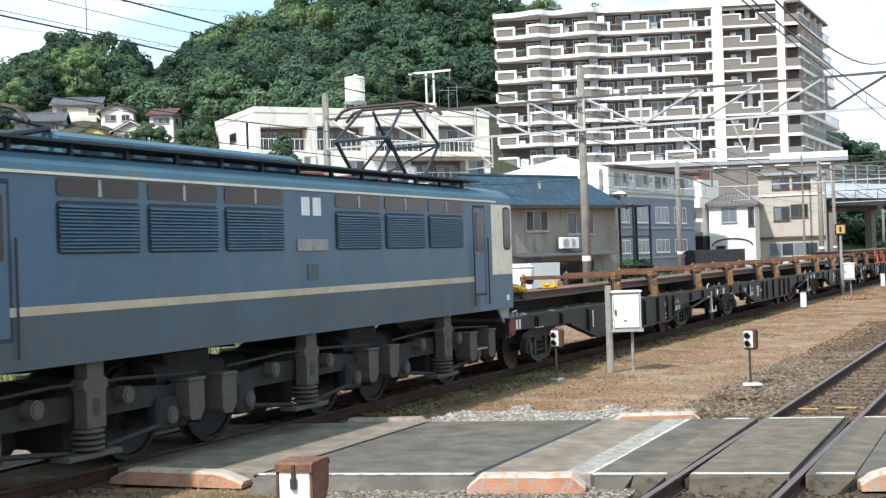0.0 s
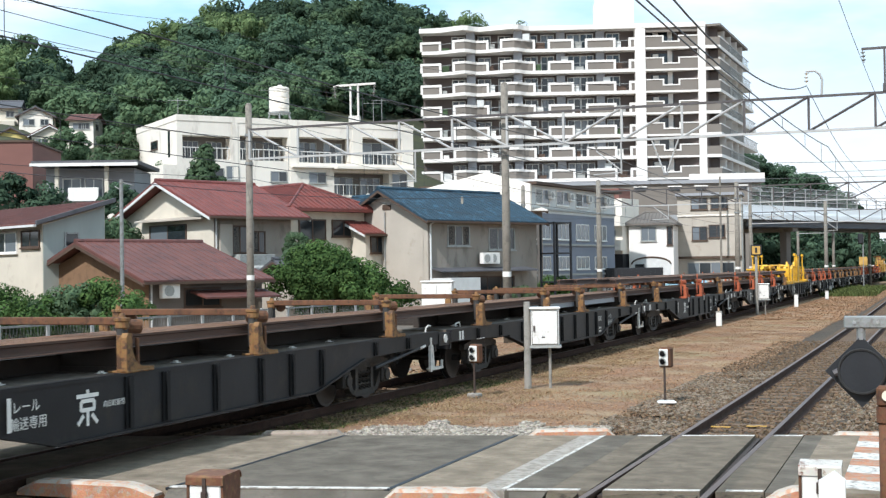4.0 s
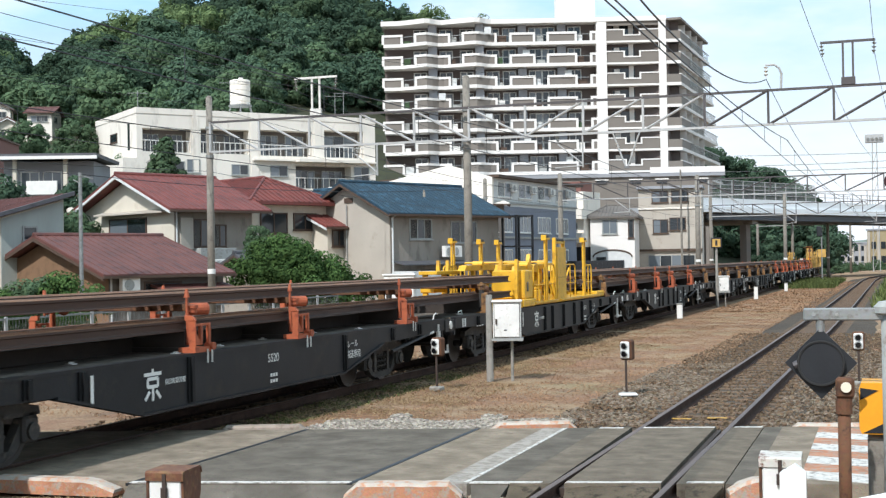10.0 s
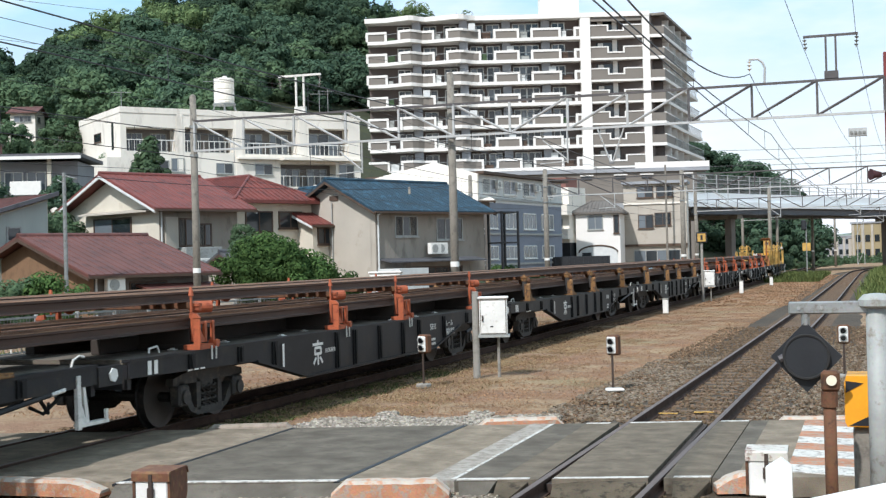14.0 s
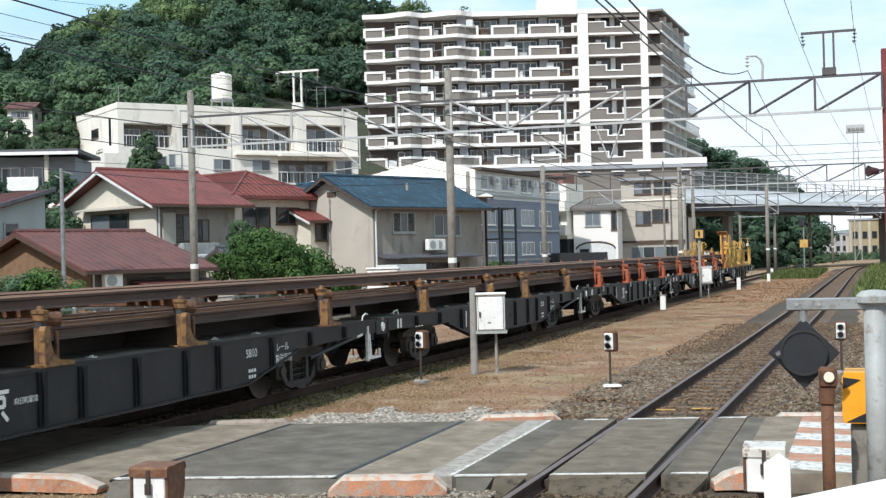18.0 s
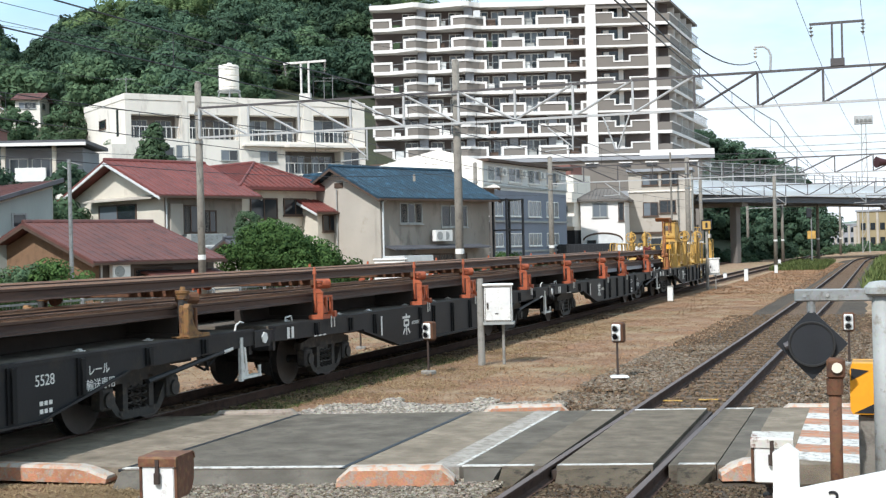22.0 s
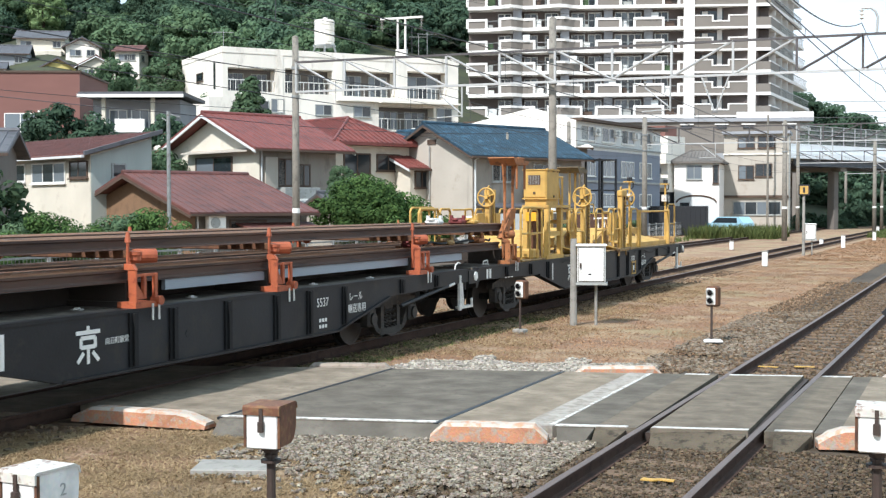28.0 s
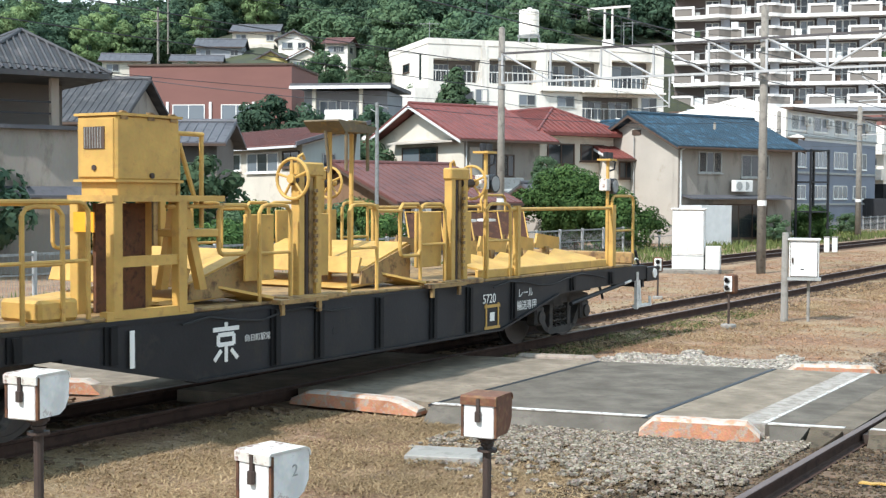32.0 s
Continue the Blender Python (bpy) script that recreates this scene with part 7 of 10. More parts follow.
# ---- lineside equipment ----
def dwarf_signal(x, y, turn=0.0, z=GZ, tall=0.62):
    th = thing("dwarf_signal", "small two-lamp shunting signal on a thin post", "signal", pose(x, y, z, 0, 0, turn), "dwarf signals")
    part("post", Mesh().cyl((0, 0, 0), (0, 0, tall), 0.022, 8), M["box_dark"], th)
    part("base", Mesh().box(-0.12, 0.12, -0.1, 0.1, -0.05, 0.05, c=0.02), M["concrete"], th)
    part("case", Mesh().box(-0.11, 0.11, -0.02, 0.16, tall, tall + 0.36, c=0.03), M["rust"], th, "rusty brown case")
    part("face", Mesh().box(-0.085, 0.085, -0.055, -0.015, tall + 0.03, tall + 0.33, c=0.03), M["white_paint"], th, "white face plate")
    for zz in (0.11, 0.25):
        part("lens", Mesh().cyl((0, -0.085, tall + zz), (0, -0.05, tall + zz), 0.05, 14), M["lens"], th, "dark round lens")
        part("hood", Mesh().tube([(0.06 * math.cos(a), -0.09, tall + zz + 0.06 * math.sin(a)) for a in [math.pi * i / 8 for i in range(9)]], 0.012, 5), M["grey_paint"], th)
    return th


dwarf_signal(-4.36, 22.7, -14)
dwarf_signal(-8.1, 23.2, -14)
dwarf_signal(-0.47, 25.4, -2)
dwarf_signal(-11.75, 28.75, 20)
solo("white_slab", Mesh().box(-0.16, 0.16, -0.1, 0.1, 0, 0.05, c=0.02), M["white_paint"], "small white painted slab at the signal's foot", "marker slab", pose(-4.28, 22.45, GZ + 0.01, 0, 0, 20))


def relay_box(x, y, turn, tall=1.74, w=0.56, h=0.72, z0=0.86, d=0.34):
    th = thing("relay_box", "white steel cabinet on a pale wooden post", "cabinet", pose(x, y, GZ, 0, 0, turn), "lineside cabinets")
    part("post", Mesh().cyl((0, 0, -0.1), (0, 0, tall), 0.075, 12, 0.065), M["concrete"], th, "pale post")
    part("leg", Mesh().cyl((w * 0.8, 0.1, -0.1), (w * 0.8, 0.1, z0), 0.03, 8), M["concrete"], th)
    part("case", Mesh().box(0.08, 0.08 + w, -0.1, -0.1 + d, z0, z0 + h, c=0.015), M["box_white"], th)
    part("roof", Mesh().box(0.05, 0.11 + w, -0.14, -0.06 + d, z0 + h, z0 + h + 0.05, c=0.02), M["white_paint"], th)
    door = part("door", Mesh().box(0.11, 0.05 + w, -0.118, -0.1, z0 + 0.03, z0 + h - 0.03, c=0.008), M["box_white"], th)
    part("seal", Mesh().box(0.10, 0.06 + w, -0.106, -0.1, z0 + 0.02, z0 + h - 0.02), M["box_dark"], th, "dark door seal")
    part("handle", Mesh().box(0.13, 0.16, -0.15, -0.118, z0 + h * 0.4, z0 + h * 0.55), M["box_dark"], door)
    part("plate", Mesh().box(0.3, 0.36, -0.124, -0.118, z0 + h * 0.22, z0 + h * 0.25), M["black"], door)
    part("shelf", Mesh().box(0.05, 0.12 + w, -0.12, -0.06 + d, z0 - 0.05, z0), M["grey_paint"], th)
    return th


relay_box(-7.55, 24.9, 14)
relay_box(-7.75, 64.2, 10, 3.0, 0.5, 0.72, 0.75)
def shed_sign(x, y, z, w=0.36):
    th = thing("marker_sign", "square yellow sign with a dark figure", "sign", pose(x, y, z, 0, 0, 4), "yellow signs")
    part("plate", Mesh().box(-w, w, -0.04, 0.04, -w, w, c=0.02), M["black"], th)
    part("field", Mesh().box(-w * 0.75, w * 0.75, -0.055, -0.04, -w * 0.75, w * 0.75), M["yellow_old"], th)
    part("figure", Mesh().box(-w * 0.2, w * 0.2, -0.065, -0.055, -w * 0.5, w * 0.5), M["black"], th)


shed_sign(-7.73, 64.1, 3.0, 0.26)
sg = thing("marker_sign", "square yellow sign on a post with a signal lamp above", "signal", pose(-5.6, 129.5, GZ), "yellow signs")
part("post", Mesh().cyl((0, 0, 0), (0, 0, 5.0), 0.07, 8), M["grey_metal"], sg)
part("plate", Mesh().box(-0.38, 0.38, -0.06, 0.0, 2.3, 3.06), M["yellow_old"], sg)
part("signal_head", Mesh().box(-0.45, 0.05, -0.2, 0.1, 4.3, 5.3, c=0.08), M["black"], sg)
for x, y, h in ((-7.7, 51.5, 0.62), (-6.9, 75.2, 0.75), (-7.3, 109, 0.7), (-8.6, 80, 0.4), (-12.2, 70, 0.5), (-6.4, 92, 0.6), (-15.2, 57, 0.7), (-14.9, 57.2, 0.7)):
    th = thing("marker_post", "short white concrete marker post", "marker post", pose(x, y, GZ), "white marker posts")
    part("post", Mesh().box(-0.11, 0.11, -0.08, 0.08, 0, h, c=0.03), M["white_paint"], th)
    part("cap", Mesh().box(-0.13, 0.13, -0.1, 0.1, h - 0.06, h, c=0.03), M["concrete"], th)
cb = thing("signal_cabinet", "tall white steel signalling cabinet on a grey plinth", "cabinet", pose(-14.9, 39.2, GZ, 0, 0, 14), "lineside cabinets")
part("plinth", Mesh().box(-0.9, 1.0, -0.4, 0.5, -0.1, 0.1, c=0.03), M["concrete_pole"], cb)
part("case", Mesh().box(-0.5, 0.5, -0.3, 0.35, 0.1, 2.0, c=0.02), M["box_white"], cb)
for x0, x1 in ((-0.47, -0.01), (0.01, 0.47)):
    part("door", Mesh().box(x0, x1, -0.32, -0.3, 0.6, 1.93, c=0.006), M["box_white"], cb)
part("band", Mesh().box(-0.505, 0.505, -0.305, 0.355, 0.52, 0.56), M["grey_paint"], cb)
part("roof", Mesh().box(-0.54, 0.54, -0.35, 0.39, 2.0, 2.06, c=0.02), M["white_paint"], cb)
part("small_case", Mesh().box(0.55, 1.0, -0.2, 0.25, 0.1, 0.85, c=0.02), M["box_white"], cb)


def point_box(x, y, z, turn, post=0.75, rusty=True, figure="", size=1.0):
    """A small lidded steel box on a post, with a hasp."""
    th = thing("lineside_box", "small white-fronted steel box with a rusty hood on a post" if rusty else "small white steel box with rust stains on a post", "box", pose(x, y, z, 0, 0, turn) @ Matrix.Scale(size, 4), "small lineside boxes")
    skin = M["rust_skin" if rusty else "box_stained"]
    part("case", Mesh().prism([(-0.13, 0.0), (0.05, 0.0), (0.10, 0.03), (0.135, 0.09), (0.14, 0.16), (0.14, 0.25), (-0.13, 0.25)], 0, -0.12, 0.12), skin, th)
    lid = part("lid", Mesh().prism([(-0.162, 0.205), (-0.164, 0.255), (-0.15, 0.266), (0.11, 0.266), (0.14, 0.252), (0.152, 0.215), (0.142, 0.215), (0.13, 0.246), (0.11, 0.252), (-0.15, 0.252), (-0.152, 0.205)], 0, -0.1255, 0.1255), skin if rusty else M["box_lid"], th, "rusty lid" if rusty else "white lid with rusty edges")
    part("front_frame", Mesh().box(-0.125, -0.108, -0.15, -0.13, -0.005, 0.245).box(0.108, 0.125, -0.15, -0.13, -0.005, 0.245).box(-0.108, 0.108, -0.15, -0.13, 0.222, 0.245), M["rust"], th, "rusty front frame")
    part("front", Mesh().box(-0.106, 0.106, -0.152, -0.13, -0.012, 0.22, c=0.008), M["box_white"], th, "white painted front")
    part("hasp", Mesh().box(-0.012, 0.012, -0.17, -0.15, 0.14, 0.25).cyl((0, -0.166, 0.10), (0, -0.166, 0.165), 0.022, 8), M["box_dark"], th, "dark padlock hasp")
    part("collar", Mesh().cyl((0, 0, -0.06), (0, 0, 0.0), 0.05, 10), M["box_dark"], th)
    for zz in (-0.03, -0.075, -0.11):
        part("flange", Mesh().cyl((0, 0, zz - 0.012), (0, 0, zz + 0.006), 0.068 if zz != -0.075 else 0.045, 10), M["box_dark"], th)
    part("post", Mesh().cyl((0, 0, -post), (0, 0, -0.05), 0.03, 10), M["box_dark"], th)
    if figure:
        FIGURES.append((th, figure))
    return th


FIGURES = []
point_box(-4.285, 7.2, 0.73, 7, 1.0)
point_box(-4.43, 5.15, 0.69, -5, 0.95, False, "2", 1.02)
point_box(-6.3, 5.2, 0.95, 8, 1.2, False)
point_box(-0.62, 8.2, 0.79, 2, 1.0, False)
# crossing signal with its diamond plate, on the gate post
gp = thing("crossing_post", "grey steel post with an arm and a hanging black diamond plate", "signal", pose(0.06, 10.83, GZ, 0, 0, 2))
part("post", Mesh().cyl((0, 0, 0), (0, 0, 1.98), 0.085, 16), M["grey_paint"], gp, smooth=True)
part("cap", Mesh().lathe([(0.09, 1.93), (0.14, 1.95), (0.14, 2.0), (0.1, 2.04), (0.03, 2.05)], 16), M["grey_paint"], gp)
part("arm", Mesh().box(-0.68, 0.12, -0.04, 0.04, 1.89, 1.99, c=0.01), M["grey_metal"], gp)
part("bolts", Mesh().cyl((-0.6, -0.05, 1.94), (-0.6, -0.04, 1.94), 0.015, 8).cyl((-0.42, -0.05, 1.94), (-0.42, -0.04, 1.94), 0.015, 8), M["grey_paint"], gp)
part("hanger", Mesh().cyl((-0.55, 0, 1.8), (-0.55, 0, 1.9), 0.035, 10), M["grey_metal"], gp)
part("diamond_plate", Mesh().prism([(-0.55, 1.26), (-0.27, 1.55), (-0.55, 1.83), (-0.83, 1.55)], 1, -0.03, 0.0), M["black"], gp, "matt black diamond plate")
dp = part("lamp_disc", Mesh().cyl((-0.55, -0.08, 1.55), (-0.55, -0.03, 1.55), 0.175, 28), M["black"], gp, "black round lamp")
part("lamp_ring", Mesh().tube([(-0.55 + 0.175 * math.cos(2 * math.pi * i / 28), -0.08, 1.55 + 0.175 * math.sin(2 * math.pi * i / 28)) for i in range(28)], 0.012, 6, closed=True), M["rubber"], dp)
part("latch", Mesh().cyl((-0.76, -0.06, 1.53), (-0.72, -0.06, 1.55), 0.03, 8), M["beam_dark"], gp)
sp = thing("gate_machine", "yellow and black striped crossing gate box on a concrete block", "gate machine", pose(-0.06, 11.3, GZ))
part("block", Mesh().box(-0.09, 0.2, -0.1, 0.3, 0, 0.92, c=0.02), M["concrete_pole"], sp)
part("box", Mesh().prism([(-0.13, 0.94), (0.3, 0.94), (0.3, 1.36), (-0.13, 1.36), (-0.15, 1.30), (-0.15, 0.98)], 1, -0.16, 0.25), M["orange_sign"], sp)
part("stripe", Mesh().prism([(-0.12, 0.95), (0.3, 0.95), (0.3, 1.16)], 1, -0.166, -0.16), M["black"], sp, "black diagonal stripe")
part("hood", Mesh().prism([(-0.14, 1.32), (0.0, 1.30), (-0.14, 1.22)], 1, -0.166, -0.16), M["black"], sp)
rp = thing("rusty_post", "rusty steel post with a small lamp on top", "post", pose(-0.31, 10.5, GZ))
part("post", Mesh().cyl((0, 0, 0), (0, 0, 1.25), 0.05, 12), M["rust"], rp, smooth=True)
part("collar", Mesh().cyl((0, 0, 1.18), (0, 0, 1.3), 0.065, 12), M["rust"], rp)
part("lamp_case", Mesh().box(-0.06, 0.08, -0.05, 0.1, 1.3, 1.46, c=0.02), M["rust"], rp)
part("lamp", Mesh().cyl((0.02, -0.075, 1.39), (0.02, -0.05, 1.39), 0.04, 14), M["cream"], rp, "pale round lamp glass")
# white stop board with the figure 3
bd = thing("stop_board", "white painted board with a black figure 3 on a post", "sign", pose(-0.285, 4.19, 1.2))
part("post", Mesh().prism([(-0.035, -1.35), (0.045, -1.35), (0.045, 0.395), (0.012, 0.42), (-0.035, 0.39)], 1, -0.015, 0.015), M["white_paint"], bd)
part("board", Mesh().prism([(-0.035, 0.15), (0.62, 0.305), (0.62, 0.425), (0.045, 0.285), (-0.035, 0.27)], 1, -0.035, -0.015), M["white_paint"], bd)
part("edge", Mesh().prism([(0.10, 0.08), (0.62, 0.20), (0.62, 0.30), (0.10, 0.18)], 1, -0.03, -0.016), M["rust_red"], bd, "dark red lower edge")
for z in (0.22, 0.17):
    part("bolt", Mesh().cyl((-0.01, -0.04, z), (-0.01, -0.03, z), 0.007, 10), M["grey_metal"], bd)


def letters(name, text, size, material, parent, at, label="", thick=0.0015):
    cu = bpy.data.curves.new(name, "FONT")
    cu.body, cu.size, cu.extrude = text, size, thick
    cu.align_x, cu.align_y = "CENTER", "CENTER"
    tmp = bpy.data.objects.new(name, cu)
    scene.collection.objects.link(tmp)
    bpy.context.view_layer.update()
    me = bpy.data.meshes.new_from_object(tmp.evaluated_get(bpy.context.evaluated_depsgraph_get()))
    bpy.data.objects.remove(tmp)
    me.materials.clear()
    me.materials.append(material)
    return part(name, me, None, parent, label, at)


letters("figure", "3", 0.085, M["black"], bd, pose(0.15, -0.038, 0.25, 90, -6, 0), "black figure 3")

for th, figure in FIGURES:
    letters("figure", figure, 0.09, M["grey_paint"], th, pose(0.1215, 0.03, 0.15, 90, 0, 90), "faded grey figure")

# ---- road bridge and distance ----
br = thing("road_bridge", "grey road bridge with white parapet over the railway", "bridge", turned(-15.2, 127.2, 0, 27), kind="structure")
part("deck", Mesh().box(-8, -0.3, -5.0, 110, 6.6, 7.3), M["bridge_grey"], br, "grey deck slab")
for x in (-0.3, -2.8, -5.3, -7.8):
    part("girder", Mesh().prism([(x, 6.0), (x + 0.3, 6.0), (x + 0.3, 6.08), (x + 0.18, 6.12), (x + 0.18, 6.55), (x + 0.3, 6.6), (x, 6.6)], 1, -1.5, 110), M["bridge_steel"], br, "dark steel girder")
part("deck_edge", Mesh().box(-0.3, 0.35, -5.0, 110, 6.7, 7.25), M["bridge_white"], br, "pale deck edge")
part("parapet", Mesh().box(-0.1, 0.1, -5.0, 110, 7.25, 8.1), M["bridge_white"], br, "pale parapet")
for i in range(38):
    part("rail_post", Mesh().box(-0.06, 0.04, -1.4 + 2.0 * i, -1.32 + 2.0 * i, 8.1, 9.9 if i < 9 else 9.1), M["beam_light"], br)
for z, y1 in ((9.85, 16), (9.4, 16), (9.0, 74), (8.55, 74)):
    part("handrail", Mesh().box(-0.05, 0.03, -1.4, y1, z, z + 0.06), M["beam_light"], br)
for i in range(10):
    b = Mesh()
    for k in range(13):
        b.box(-0.03, 0.0, -1.3 + 2.0 * i + 0.15 * k, -1.28 + 2.0 * i + 0.15 * k, 8.1, 9.85)
    part("mesh_screen", b, M["beam_mid"], br, "grey mesh screen")
for y in (-3.0, 7.0, 52.0):
    for x in (-6.8, -1.4):
        # dark concrete colour stands for the shadow of the deck above
        part("pier", Mesh().box(x - 0.4, x + 0.4, y - 0.4, y + 0.4, GZ - 1, 5.6, c=0.05), M["wall_dark"], br, "concrete pier")
    part("pier_cap", Mesh().box(-8.0, -0.2, y - 0.5, y + 0.5, 5.6, 6.0), M["retain"], br)
for x, y, hd, L, zt, wall in ((-2.6, 238, 96, 5.0, 6.6, "wall_far"), (2.6, 236, 98, 6.5, 7.6, "wall_beige"), (9.5, 233, 98, 9.0, 7.0, "wall_far"), (-10.5, 330, 92, 7.0, 5.2, "wall_grey"), (-19.5, 345, 92, 6.0, 5.2, "wall_grey"), (-4.0, 300, 94, 6.0, 4.6, "wall_beige")):
    h = thing("far_building", "pale yellowish building beyond the bridge" if wall != "wall_grey" else "small grey house beyond the bridge", "building", turned(x, y, 0, hd), group="far buildings")
    part("wall", Mesh().box(-8, 0, 0, L, GZ, zt), M[wall], h)
    part("roof_edge", Mesh().box(-8.2, 0.2, -0.2, L + 0.2, zt, zt + 0.3), M["wall_grey"], h)
    for i in range(max(2, int(L / 1.6))):
        part("pillar", Mesh().box(0, 0.25, 0.1 + 1.6 * i, 0.5 + 1.6 * i, GZ, zt - 0.2), M["wall_beige"], h)
        for k in range(max(1, int(zt / 2.6))):
            part("window", Mesh().box(0, 0.1, 0.7 + 1.6 * i, 1.5 + 1.6 * i, 0.9 + 2.5 * k, 2.1 + 2.5 * k), M["pane"], h)
ft = thing("floodlight_tower", "tall lattice floodlight tower far along the line", "lamp tower", pose(-0.9, 200, GZ))
for x in (-0.5, 0.5):
    for y in (-0.5, 0.5):
        part("leg", Mesh().cyl((x, y, 0), (x * 0.6, y * 0.6, 19), 0.06, 6), M["beam_light"], ft)
for i in range(8):
    part("brace", Mesh().cyl((-0.48 + 0.02 * i, -0.5, 2.2 * i), (0.45 - 0.02 * i, -0.45, 2.2 * i + 2.2), 0.035, 5), M["beam_light"], ft)
part("lamp_rack", Mesh().box(-1.3, 1.3, -0.5, 0.5, 19, 20.2, c=0.05), M["beam_light"], ft)
for x in (-0.9, -0.3, 0.3, 0.9):
    part("lamp", Mesh().cyl((x, -0.5, 19.6), (x, -0.75, 19.5), 0.22, 10), M["grey_paint"], ft)
h = thing("far_hills", "hazy wooded ridge far beyond the bridge", "hill", kind="structure")
b = Mesh()
k = 40
for i in range(k + 1):
    x = -160 + 420 * i / k
    zt = 9.5 + 5 * noise.noise((i * 0.23, 1, 0)) + 3 * noise.noise((i * 0.9, 4, 0))
    b.v += [(x, 560, GZ - 1), (x, 600, zt), (x, 700, zt * 0.9)]
b.f = [(i * 3 + j, i * 3 + 3 + j, i * 3 + 4 + j, i * 3 + 1 + j) for i in range(k) for j in range(2)]
b.m = [0] * len(b.f)
# the ridge's pale grey-green has the distance haze mixed in
part("ridge", b, M["far_haze"], h)
# parked car and container by the fence
cr = thing("parked_car", "pale blue hatchback parked behind the fence", "car", pose(-18.3, 103.2, GZ, 0, 0, 68))
part("body", Mesh().prism([(-2.0, 0.25), (2.0, 0.25), (2.05, 0.75), (1.9, 0.95), (1.0, 1.0), (0.4, 1.5), (-1.5, 1.5), (-1.95, 1.0)], 0, -0.8, 0.8), M["car_blue"], cr)
part("side_window", Mesh().prism([(-1.4, 1.02), (0.85, 1.02), (0.35, 1.42), (-1.35, 1.42)], 0, -0.82, 0.82), M["pane"], cr)
part("windscreen", Mesh().prism([(0.98, 1.02), (1.02, 1.02), (0.45, 1.47), (0.41, 1.47)], 0, -0.7, 0.7), M["pane"], cr)
wm = Mesh().cyl((-0.1, 0, 0), (0.1, 0, 0), 0.3, 16).data("wheel", M["rubber"])
for x in (-0.76, 0.76):
    for y in (-1.25, 1.25):
        part("wheel", wm, None, cr, at=pose(x, y, 0.3))
ct = thing("dark_container", "dark open-topped container behind the fence", "container", pose(-24.4, 102.6, GZ, 0, 0, 5))
part("case", Mesh().box(0, 4.6, -0.6, 0.6, 0, 2.35, c=0.03), M["black"], ct)
for i in range(12):
    part("rib", Mesh().box(0.15 + 0.38 * i, 0.3 + 0.38 * i, -0.65, 0.65, 0.05, 2.3), M["black"], ct)


# ---- the work train ----
# own axes of every vehicle: y runs back along the track, x to the viewer's side, z up from the rail head
PITCH, FIRST = 17.05, 7.84
MOVING = []


def on_track(s):
    return pose(-10.19 + math.sin(LEAN) * s, 15.0 + math.cos(LEAN) * s, 0, 0, 0, -math.degrees(LEAN))


def rolling(ob, s):
    """Notes a thing of the train that stands s metres along the track at the start."""
    ob.matrix_basis = on_track(s)
    MOVING.append((ob, s))
    return ob


def wheelset_mesh(r, gauge=0.5665, seg=24):
    b = Mesh()
    b.cyl((-0.8, 0, 0), (0.8, 0, 0), 0.07, 10)
    for sx in (-1, 1):
        prof = [(r + 0.028, -0.06), (r + 0.028, -0.035), (r, -0.03), (r - 0.008, 0.065), (r - 0.07, 0.065), (r - 0.09, 0.03), (0.2, 0.0), (0.13, 0.06), (0.0, 0.06)]
        m = Matrix.Translation((sx * gauge, 0, 0)) @ Matrix.Rotation(math.pi / 2 * sx, 4, "Y")
        b.slot = 0
        b.lathe(prof[:-1], seg, m)
    return b.data("wheelset", M["wheel"])


WAGON_WHEEL = wheelset_mesh(0.43)
LOCO_WHEEL = wheelset_mesh(0.56)
WHEELS = []


def bogie_frame():
    """Cast side frame with two window openings, axle boxes and springs."""
    out = []
    for sx in (-1, 1):
        b = Mesh()
        x0, x1 = sx * 0.86, sx * 0.98
        b.prism([(-1.0, 0.60), (1.0, 0.60), (0.98, 0.70), (0.5, 0.79), (-0.5, 0.79), (-0.98, 0.70)], 0, x0, x1)
        b.prism([(-0.5, 0.24), (0.5, 0.24), (0.36, 0.13), (-0.36, 0.13)], 0, x0, x1)
        for sy in (-1, 1):
            b.prism([(sy * 0.98, 0.64), (sy * 0.72, 0.64), (sy * 0.36, 0.14), (sy * 0.52, 0.20)], 0, x0, x1)
            b.prism([(sy * 0.36, 0.66), (sy * 0.25, 0.66), (sy * 0.25, 0.2), (sy * 0.36, 0.2)], 0, x0, x1)
        out.append(b.data("side_frame", M["bogie"]))
    return out


def axle_box(sx):
    b = Mesh().box(sx * 0.86, sx * 1.04, -0.14, 0.14, 0.30, 0.60, c=0.03)
    b.cyl((sx * 1.03, 0, 0.43), (sx * 1.075, 0, 0.43), 0.10, 14)
    return b.data("axle_box", M["bogie"])


def coil(sx):
    b = Mesh()
    b.tube([(sx * 0.92 + 0.06 * math.cos(a * 0.7), 0.06 * math.sin(a * 0.7), 0.24 + 0.0105 * a) for a in range(32)], 0.016, 5)
    return b.data("spring", M["bogie"])


AXLE = {-1: axle_box(-1), 1: axle_box(1)}
COIL = {-1: coil(-1), 1: coil(1)}
BOLSTER = Mesh().box(-0.95, 0.95, -0.18, 0.18, 0.50, 0.78, c=0.03).data("bogie", M["bogie"])
BF = bogie_frame()
TYRE = [Mesh().lathe([(0.431, 0.067), (0.43, 0.071), (0.375, 0.071), (0.372, 0.066)], 28, Matrix.Translation((sx * 0.5665, 0, 0)) @ Matrix.Rotation(math.pi / 2 * sx, 4, "Y")).data("tyre_face", M["wheel_rim"]) for sx in (-1, 1)]
